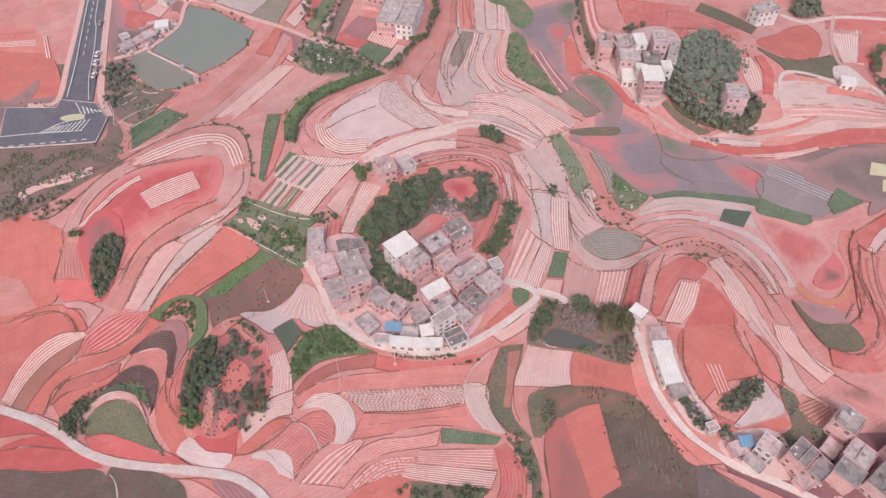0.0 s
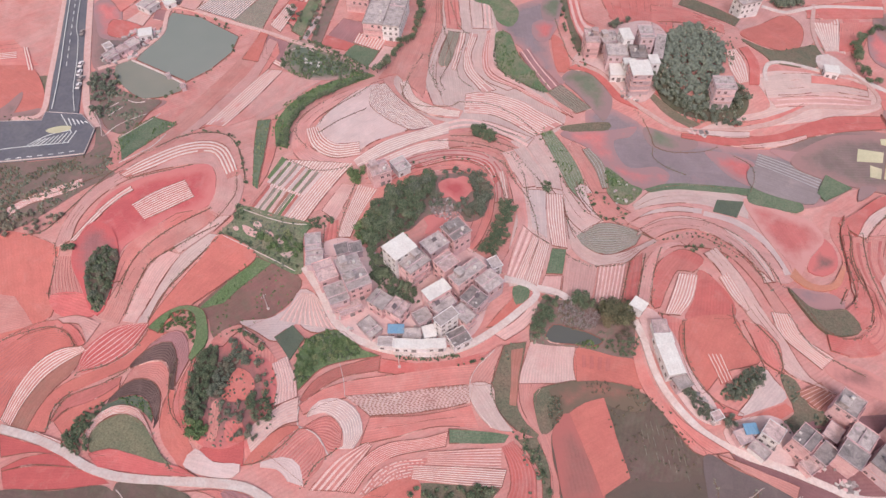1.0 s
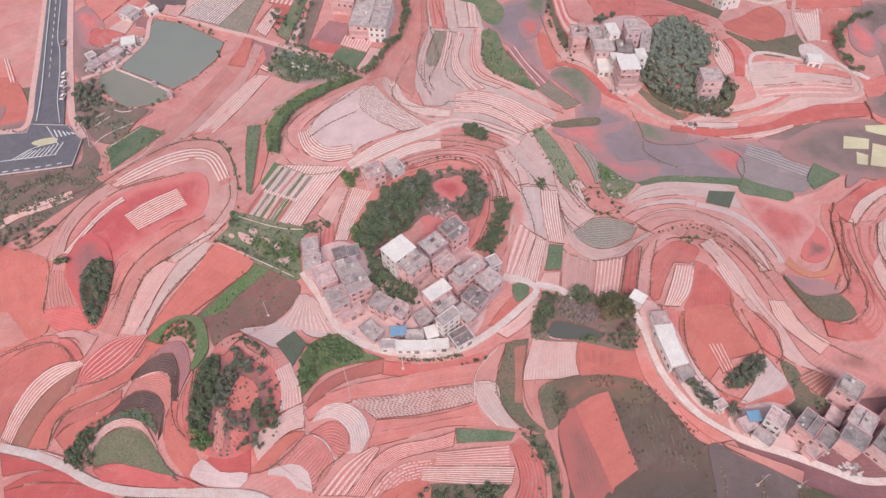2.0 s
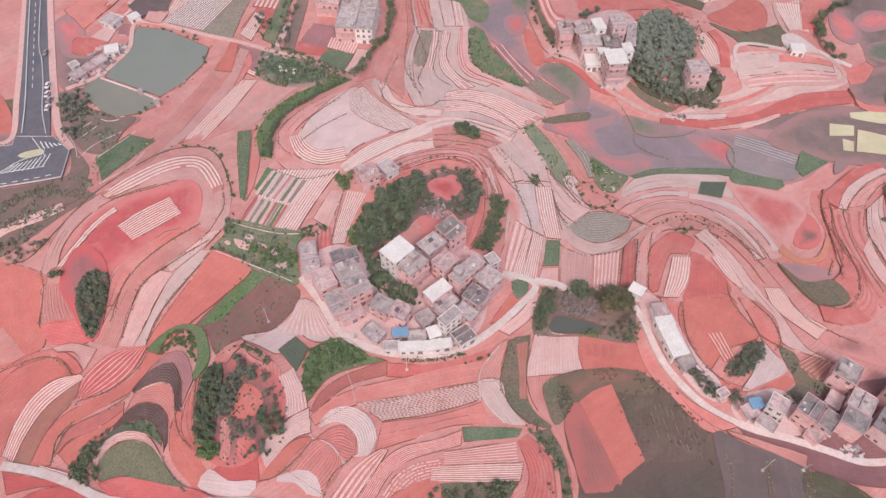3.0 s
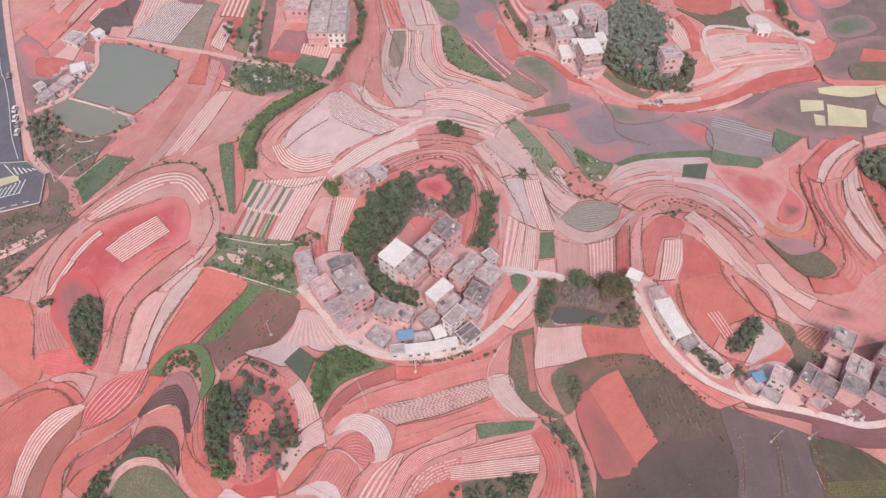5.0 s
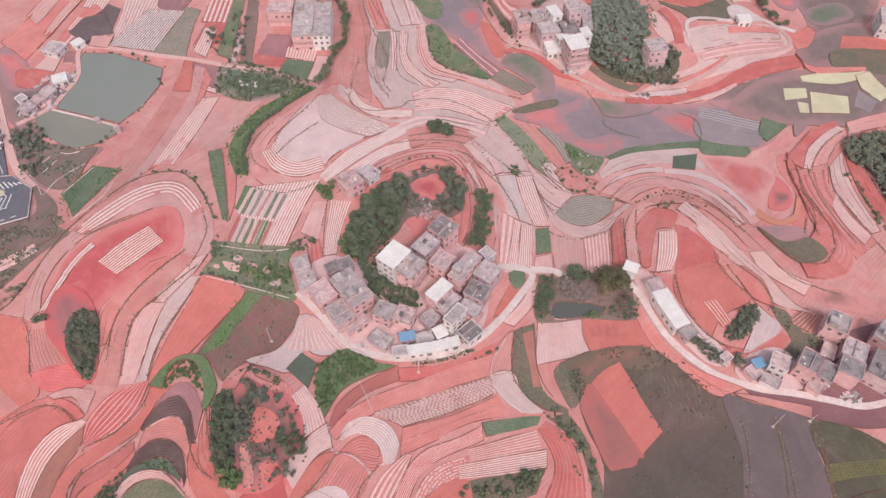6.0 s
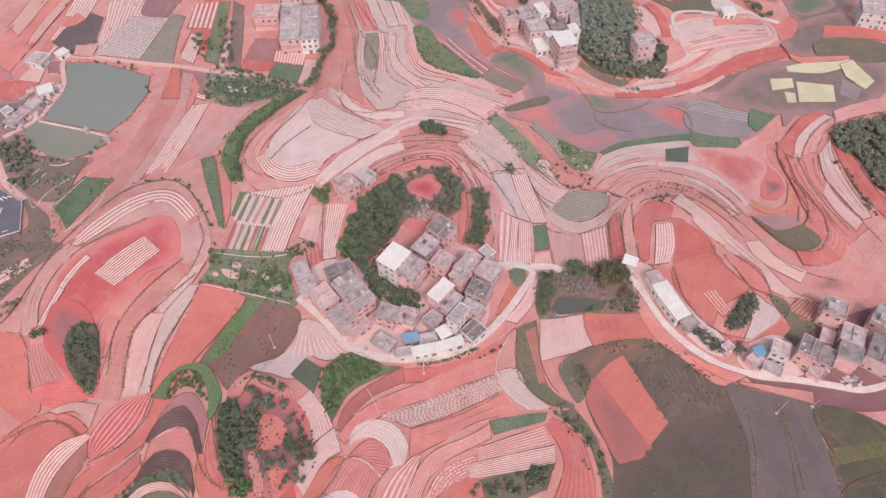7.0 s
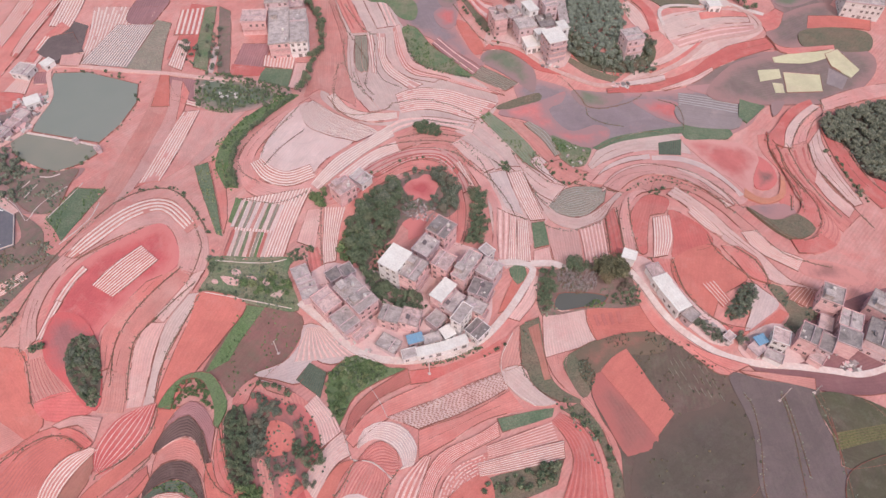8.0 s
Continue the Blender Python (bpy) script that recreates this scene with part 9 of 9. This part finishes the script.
undergrowth([(23.8, -40.2), (22.2, -49.1), (23.6, -63.6), (36.9, -71.2), (42.8, -97.4), (38.4, -97.4), (30.2, -72.7), (20.9, -55.6), (31.2, -37.9)], 0.26)
undergrowth([(113.9, -42.1), (118.8, -43), (122.7, -51.2), (129, -52.7), (124.6, -58.8), (116.2, -61), (110.9, -59.3), (117.1, -54.2)], 0.44)
undergrowth([(36.8, -18.9), (67.2, -23.1), (68.1, -40.1), (59.7, -39.8), (57.9, -34.2), (43.3, -29.9), (38, -32.8), (38.5, -37.4), (32.5, -37.3)], 0.7)
undergrowth([(-33.3, 6.1), (-27.7, 20), (-12, 31), (-11, 22), (-12, 12), (-15.9, 3.3), (-8.9, -24), (-8.4, -29.5), (-18.9, -27.3), (-27.4, -19.1), (-30.3, -7)], 1.0, material='leaf')
undergrowth([(3.7, 33), (8.3, 35), (13, 20.7), (10, 11), (5, 12), (6.5, 24)], 0.8, material='leaf')
undergrowth([(80.6, 123.1), (104, 146.9), (118.9, 131.2), (111.8, 93.1), (101.7, 85.5), (83, 100.5)], 0.55)

# dark banks along terrace edges
earth_bank([(-93.5, 1.5), (-101.4, -5.9), (-108.7, -14.6), (-113.8, -23.6), (-115.2, -31), (-115.5, -39.2)], 0.7)
earth_bank([(-88.1, -5.2), (-94.2, -10.9), (-101, -17.7), (-107.7, -24.5), (-109.8, -34), (-110.3, -45.3)], 0.8)
earth_bank([(-86, -9.4), (-93.2, -22.8), (-98.3, -32.6), (-101, -46.2)], 0.6)
earth_bank([(-90.7, 24.9), (-86.4, 11.8), (-88, 2.3), (-91.2, -5.4)], 0.6)
earth_bank([(-130.9, 12.6), (-121.1, 17.1), (-108.2, 23.2)], 0.5)
earth_bank([(62.2, 19.8), (68.3, 16.4), (77.1, 11.1)], 1.0)
earth_bank([(57.7, 19.9), (49.8, 30), (47.4, 39.8)], 0.7)
earth_bank([(41.7, 29.6), (44.8, 15.7), (47.7, 11.4)], 0.5)
earth_bank([(43.4, 1.4), (48.4, -2), (56.7, -3.6), (65.2, -2.2)], 0.5)
earth_bank([(18.4, 53.8), (25, 41.7), (27.7, 28.3), (31.4, 16.1), (33, 7.6)], 0.7)
earth_bank([(29.7, 8.7), (37.1, 4.6)], 0.6)
earth_bank([(67.1, -1.1), (63.4, -20.1)], 0.7)
earth_bank([(72.9, 3.5), (68.6, -19.6)], 0.8)
earth_bank([(78.5, 6.5), (74.9, -7.6), (73.6, -20.2)], 0.5)
earth_bank([(76.7, -23.4), (78.7, -34.4), (83.9, -48.1), (91.6, -56.7), (97.5, -59.4)], 0.7)
earth_bank([(84.1, -25.7), (83.8, -37.9), (87.5, -48.3), (94.6, -55.3)], 0.8)
earth_bank([(101.1, -17.2), (101.4, -24.5), (105.3, -32.7), (108.7, -38.6), (108.9, -41.4)], 0.6)
earth_bank([(108.4, -24.5), (113.6, -31.4), (115, -39.5), (113.2, -41.7)], 1.0)
earth_bank([(120.6, -18.2), (126.9, -29.1), (136.3, -33.6), (144, -36.2)], 0.5)
earth_bank([(120.7, -4.8), (116.6, 6.7), (108.7, 17.8), (96.7, 24)], 0.45)
earth_bank([(116.2, -8.2), (111, 3.5), (104.6, 12)], 0.4)
earth_bank([(122.8, -5.3), (127.6, -14.2), (133.8, -22.1), (145, -21.9), (152, -15.1), (153.9, -7.2), (152.9, 2.3), (151.7, 13.6), (153.1, 27.2)], 0.7)
earth_bank([(146.4, -0.3), (142.5, -7.2)], 1.3)
earth_bank([(158.3, 27.3), (157.1, 10.9), (158.8, -3), (161.3, -13.4)], 0.6)
earth_bank([(72.2, 86.5), (76.1, 81.1), (79.2, 71.3), (80.7, 65.3), (87.8, 63), (100.6, 64.8), (107.3, 68.2)], 0.6)
earth_bank([(79.8, 64.6), (79.6, 59), (84.7, 53.7), (92.6, 50.1)], 0.6)
earth_bank([(113.5, 64), (119.9, 59.5), (120.3, 51.6), (117.7, 43.4)], 0.5)
earth_bank([(21.4, -49.1), (21, -57.2), (24.3, -64.1), (30.4, -69.7)], 0.6)
earth_bank([(-25.4, -83), (-31, -89.1), (-33, -95.9)], 0.6)
earth_bank([(-118.2, -68.5), (-109.2, -64.5), (-102.5, -57.6), (-100, -50.4)], 0.6)
earth_bank([(-119.1, -85.9), (-117.3, -77.5), (-108.2, -71.4), (-101.4, -65.7)], 0.7)
earth_bank([(-85.4, -60.1), (-84.4, -70.8), (-80.4, -79.2), (-75.7, -82.8)], 0.6)
earth_bank([(-84.4, -86.2), (-80.1, -91.4), (-74.5, -96.1)], 1.3)
earth_bank([(-79.8, -60.5), (-77.3, -74), (-74.5, -81.5)], 0.6)
earth_bank([(103.1, -80.6), (102.6, -89.2), (101.4, -97.5), (99.7, -107)], 0.7)
earth_bank([(115.1, -81.6), (115.3, -87.4), (113.6, -97.5)], 0.9)
earth_bank([(35.2, 151.8), (41.8, 124.4), (47.7, 113)], 0.8)
earth_bank([(-62.6, 48.2), (-56.9, 56.4), (-51.2, 62.1), (-45.7, 67.1)], 0.4)
earth_bank([(-46.9, 83.6), (-55.7, 71.6), (-62, 62.2), (-63.4, 54.9)], 0.4)
earth_bank([(-64.9, 39.8), (-71.9, 47.5), (-72.5, 59), (-65.5, 70.1)], 0.4)
earth_bank([(-23.1, 133.5), (-24.3, 117.1), (-22.2, 100.3), (-17.3, 91.1)], 0.45)
earth_bank([(-20.4, 138.1), (-13.9, 114.5), (-16.3, 95.8), (-13.6, 87.8)], 0.45)
earth_bank([(-27.5, 114.8), (-30.1, 100.2), (-31.4, 85.9)], 0.45)
earth_bank([(-1.2, 92.3), (-7.7, 98.5), (-10.4, 112.2), (-8.5, 128.3)], 0.45)
earth_bank([(-71.9, 32.1), (-57.7, 28), (-44.5, 32.3)], 0.4)
earth_bank([(8.6, 49.4), (16.8, 44.6), (22.2, 34.5)], 0.6)
earth_bank([(-7, 57), (6.3, 59.2), (20.9, 55.1)], 0.4)
earth_bank([(-150.3, -61.3), (-144.2, -57.4), (-135, -53.4), (-127.8, -55), (-122.8, -59.4)], 0.6)
earth_bank([(-147, -20.8), (-143, -28.7), (-140.5, -41.2)], 0.6)
earth_bank([(-41.3, 22), (-42.5, 6.5), (-42.9, -3.9)], 0.5)
earth_bank([(-49.1, 2.9), (-46.4, -11.1)], 0.7)
earth_bank([(-119.2, -88.1), (-120.1, -81.1), (-116.8, -76.2)], 0.6)
earth_bank([(-52.7, -92.2), (-48, -90.3), (-42.6, -85), (-38.7, -78.9)], 0.7)
earth_bank([(14.2, 37.2), (18.9, 22.7), (14.3, 6.3), (10.1, -4.4)], 0.5)
earth_bank([(168.3, 27), (165.2, 15.6), (166.2, 5.6), (169.1, -10), (171.5, -19.8)], 0.9)
earth_bank([(183.6, 47.5), (170.3, 38.7), (158.9, 25)], 0.6)
earth_bank([(153.5, 25.9), (150.9, 15.4), (151.6, 4.9), (154, -4.8), (150.5, -16.9)], 0.8)
earth_bank([(153.1, 35.8), (149.5, 25.1), (149.1, 12.4), (148.9, -1.1), (146.8, -8.3)], 0.8)
earth_bank([(186.5, 51.6), (184.4, 44.4), (177.7, 40), (170.4, 32.2)], 0.7)
earth_bank([(182.8, 31.9), (183.1, 18), (184, 1.4), (187.8, -7)], 0.6)
earth_bank([(90.4, -78.3), (91.5, -82.4), (89.5, -93.4), (85, -105.2), (83, -113.4)], 0.6)
earth_bank([(102.2, -80.4), (101.6, -88), (99.4, -98.8), (94.8, -115.5)], 0.7)
earth_bank([(113.3, -82.2), (113.9, -91), (112.6, -101.1), (109, -116.3)], 0.8)
earth_bank([(127.9, -85.6), (131.5, -90.1), (135.2, -97.5)], 0.8)
earth_bank([(20.7, -42.4), (14.6, -51.2), (13.9, -59.3), (17.8, -65.5), (22.2, -69.7)], 0.5, material='concrete', label='thin pale footpath between fields')
earth_bank([(-38.8, -77.9), (-32.7, -79.7), (-27.7, -85.3)], 0.9, material='concrete', label='thin pale footpath between fields')
earth_bank([(-40.7, -69), (-39.4, -77.2), (-37.7, -78.2)], 0.7, material='concrete', label='thin pale footpath between fields')
earth_bank([(-31.6, -52.6), (-28.4, -59.6), (-26.5, -65.8)], 0.5, material='concrete', label='thin pale footpath between fields')
earth_bank([(-66.1, -46.6), (-57.6, -51)], 0.5, material='concrete', label='thin pale footpath between fields')
earth_bank([(-90.3, -103.3), (-86.2, -106.1), (-82.7, -111.5)], 0.8, material='concrete', label='thin pale footpath between fields')

# clutter
rubble([(-10.9, 16.7), (-3.1, 19.7), (2.6, 14), (0.2, 8.4), (-7.4, 10.2)], 110, size=0.3)
rubble([(-182.2, 95.6), (-174.2, 116.5), (-160.4, 116.5), (-163.5, 103.7), (-167, 93.6), (-177.9, 86.9)], 160, size=0.8)
rubble([(-18.4, -40.3), (-8.6, -39.1), (-0.8, -41.1), (1.2, -42.3), (-16.4, -42.4)], 45, size=0.5)
rubble([(-8.7, -35.9), (-1.8, -34.8), (-0.8, -41.1), (-7.6, -41.1)], 40, size=0.5)
rubble([(83.7, -49.1), (89.8, -53.2), (93.9, -59), (90, -60.7), (84, -52.9)], 50, size=0.5)
rubble([(97.2, -60.9), (104.6, -60.9), (110.4, -68.1), (99.6, -67.2)], 50, size=0.6)
rubble([(123.8, -60.3), (132.4, -57.9), (130.6, -69.4), (121.8, -70.6)], 50, size=0.5)
rubble([(128.5, -73.2), (134.7, -73.9), (132.8, -76.7), (126.9, -75.4)], 40, size=0.5)
rubble([(66, 97.5), (72.5, 98.4), (75.6, 91.5), (69.1, 90.3)], 30, size=0.5)
rubble([(-26.8, -12.1), (-19.4, -14.6), (-17.2, -19.4), (-23.3, -19.3)], 30, size=0.5)
rubble([(-44.4, -35.6), (-36.7, -32.3), (-28.1, -42.1), (-36.1, -40)], 25, size=0.4)
rubble([(97, 77.6), (104, 75.6), (102.8, 72.9), (96.2, 74.3)], 22, size=0.7)
earth_bank([(-160.1, 53.2), (-156.2, 59.9)], 0.8, material='concrete', label='thin pale footpath between fields')
earth_bank([(-148.4, 37.9), (-140, 52.1), (-137.4, 57.3)], 0.8, material='concrete', label='thin pale footpath between fields')
earth_bank([(-163.4, 57.6), (-159.6, 62.6)], 0.8, material='concrete', label='thin pale footpath between fields')
earth_bank([(-156.5, 64.7), (-151.9, 63.4), (-147.7, 64.4)], 0.8, material='concrete', label='thin pale footpath between fields')
earth_bank([(-156.3, 39.4), (-152.2, 48.1), (-142.7, 56.8)], 0.7, material='concrete', label='thin pale footpath between fields')
earth_bank([(-139.5, 21.4), (-130.4, 31.9), (-128, 42.1)], 0.7, material='concrete', label='thin pale footpath between fields')
earth_bank([(-168.5, 55.9), (-162.2, 48.6), (-156.8, 39.5)], 0.7, material='concrete', label='thin pale footpath between fields')
earth_bank([(-184, -6.1), (-171.6, -0.5), (-158.1, 3.6), (-148.5, 9.9), (-140.7, 14.6)], 0.8)
grove("hedge", [(-103.7, -77.5), (-109, -81.1), (-111.2, -85.5), (-112.4, -92.1), (-108.4, -94.8), (-104.8, -94.1), (-106.1, -88.2), (-105.8, -82.9)], 1.9, scale=0.5)
undergrowth([(-103.7, -77.5), (-109, -81.1), (-111.2, -85.5), (-112.4, -92.1), (-108.4, -94.8), (-104.8, -94.1), (-106.1, -88.2), (-105.8, -82.9)], 1.2, material='leaf', size=0.45)
undergrowth([(-104.3, -78.8), (-98.8, -75), (-93.5, -73.9), (-89.2, -76.2), (-86, -80.8), (-89.3, -79.8), (-94.4, -77.9), (-98.7, -78.7), (-104.1, -82.8)], 1.0, material='leaf_light', size=0.35)
undergrowth([(-84.1, 54.6), (-83, 68.3), (-70.2, 83.6), (-52.4, 96.8), (-46.6, 92.8), (-62.9, 78.1), (-72.5, 66.8), (-75.5, 51.9), (-72.8, 38.3), (-78.7, 39)], 0.8, material='leaf_light', size=0.35)
undergrowth([(-90.9, 53.4), (-85.8, 54.8), (-78.9, 15.3), (-81.1, 15.9)], 0.5, material='leaf_light', size=0.3)
undergrowth([(6.2, 137.2), (13, 137), (18.2, 121.6), (29.7, 105.3), (35.2, 95.1), (25.3, 96.8), (10.2, 108.1)], 0.6, material='leaf_light', size=0.3)
undergrowth([(31.4, 67.4), (36.6, 69.7), (49.5, 43.9), (56.4, 23.7), (53.2, 23.7), (38.1, 51.4)], 0.6, material='leaf_light', size=0.3)
undergrowth([(-139.6, 54.7), (-126.2, 49.9), (-138.9, 23), (-148.7, 38.7)], 0.5, material='leaf_light', size=0.3)
undergrowth([(-207.5, 46.3), (-183.2, 45.9), (-171.3, 40.4), (-153.7, 21.1), (-165.1, 13.9), (-191.8, 10.3)], 0.25, material='leaf_dry', size=0.4)
undergrowth([(88.1, -71), (88.4, -89.5), (84.5, -107), (45.6, -107), (57.2, -87.6), (77.4, -80.4)], 0.05, material='leaf_dry', size=0.4)
undergrowth([(58.8, -49.4), (74.7, -54.7), (88.2, -70.7), (90.1, -78.7), (66.7, -81.3), (57.5, -55.8)], 0.2, material='leaf_dry', size=0.35)
undergrowth([(57.1, -50.8), (65.6, -50.6), (71.2, -55.8), (76.5, -61.9), (74.4, -63.7), (68.1, -57.9), (63.2, -54.2), (56.8, -52.8)], 0.6, material="leaf_dull", size=0.28)
undergrowth([(36.9, -60.2), (40.4, -54.2), (50.3, -51.5), (56.8, -52.8), (55.6, -54.4), (48, -54.9), (40.6, -60.3), (38.8, -64.6)], 0.5, material="leaf_dry", size=0.3)
earth_bank([(69.3, -64.8), (70, -68)], 0.22, material='net', label='thin pale line of dry weeds')
earth_bank([(70.1, -69.7), (70.8, -72.9)], 0.22, material='net', label='thin pale line of dry weeds')
earth_bank([(70.3, -60.8), (71, -64.1)], 0.22, material='net', label='thin pale line of dry weeds')
earth_bank([(71.1, -65.8), (71.8, -69)], 0.22, material='net', label='thin pale line of dry weeds')
earth_bank([(72.1, -61.8), (72.9, -65.1)], 0.22, material='net', label='thin pale line of dry weeds')
earth_bank([(72.9, -66.8), (73.7, -70)], 0.22, material='net', label='thin pale line of dry weeds')
earth_bank([(73.7, -71.6), (74.4, -74.7)], 0.22, material='net', label='thin pale line of dry weeds')
earth_bank([(73.9, -62.8), (74.7, -66.1)], 0.22, material='net', label='thin pale line of dry weeds')
earth_bank([(75.5, -72.6), (76.2, -75.7)], 0.22, material='net', label='thin pale line of dry weeds')
earth_bank([(75.8, -63.9), (76.5, -67.1)], 0.22, material='net', label='thin pale line of dry weeds')
earth_bank([(76.6, -68.7), (77.3, -71.9)], 0.22, material='net', label='thin pale line of dry weeds')
earth_bank([(77.3, -73.5), (78, -76.6)], 0.22, material='net', label='thin pale line of dry weeds')
earth_bank([(78.4, -69.7), (79, -72.8)], 0.22, material='net', label='thin pale line of dry weeds')
earth_bank([(79.1, -74.5), (79.7, -77.5)], 0.22, material='net', label='thin pale line of dry weeds')
earth_bank([(79.4, -65.8), (80.1, -69)], 0.22, material='net', label='thin pale line of dry weeds')
earth_bank([(80.2, -70.7), (80.8, -73.8)], 0.22, material='net', label='thin pale line of dry weeds')
earth_bank([(81.2, -66.8), (81.9, -70)], 0.22, material='net', label='thin pale line of dry weeds')
earth_bank([(81.9, -71.6), (82.6, -74.7)], 0.22, material='net', label='thin pale line of dry weeds')
earth_bank([(82.6, -76.3), (83.3, -79.4)], 0.22, material='net', label='thin pale line of dry weeds')
undergrowth([(-70, -15.8), (-53.6, -21.6), (-51.6, -28.6), (-57.3, -39.1), (-72.6, -50.8), (-77.3, -49), (-79.3, -28.8)], 0.16, material='leaf_light', size=0.3)
undergrowth([(49, -51.6), (58.8, -48.8), (66.1, -50.2), (75, -55.1), (82.9, -65), (80.9, -66.3), (72.2, -59), (61.9, -54), (50.4, -55.7)], 0.5, material='leaf_dry', size=0.3)
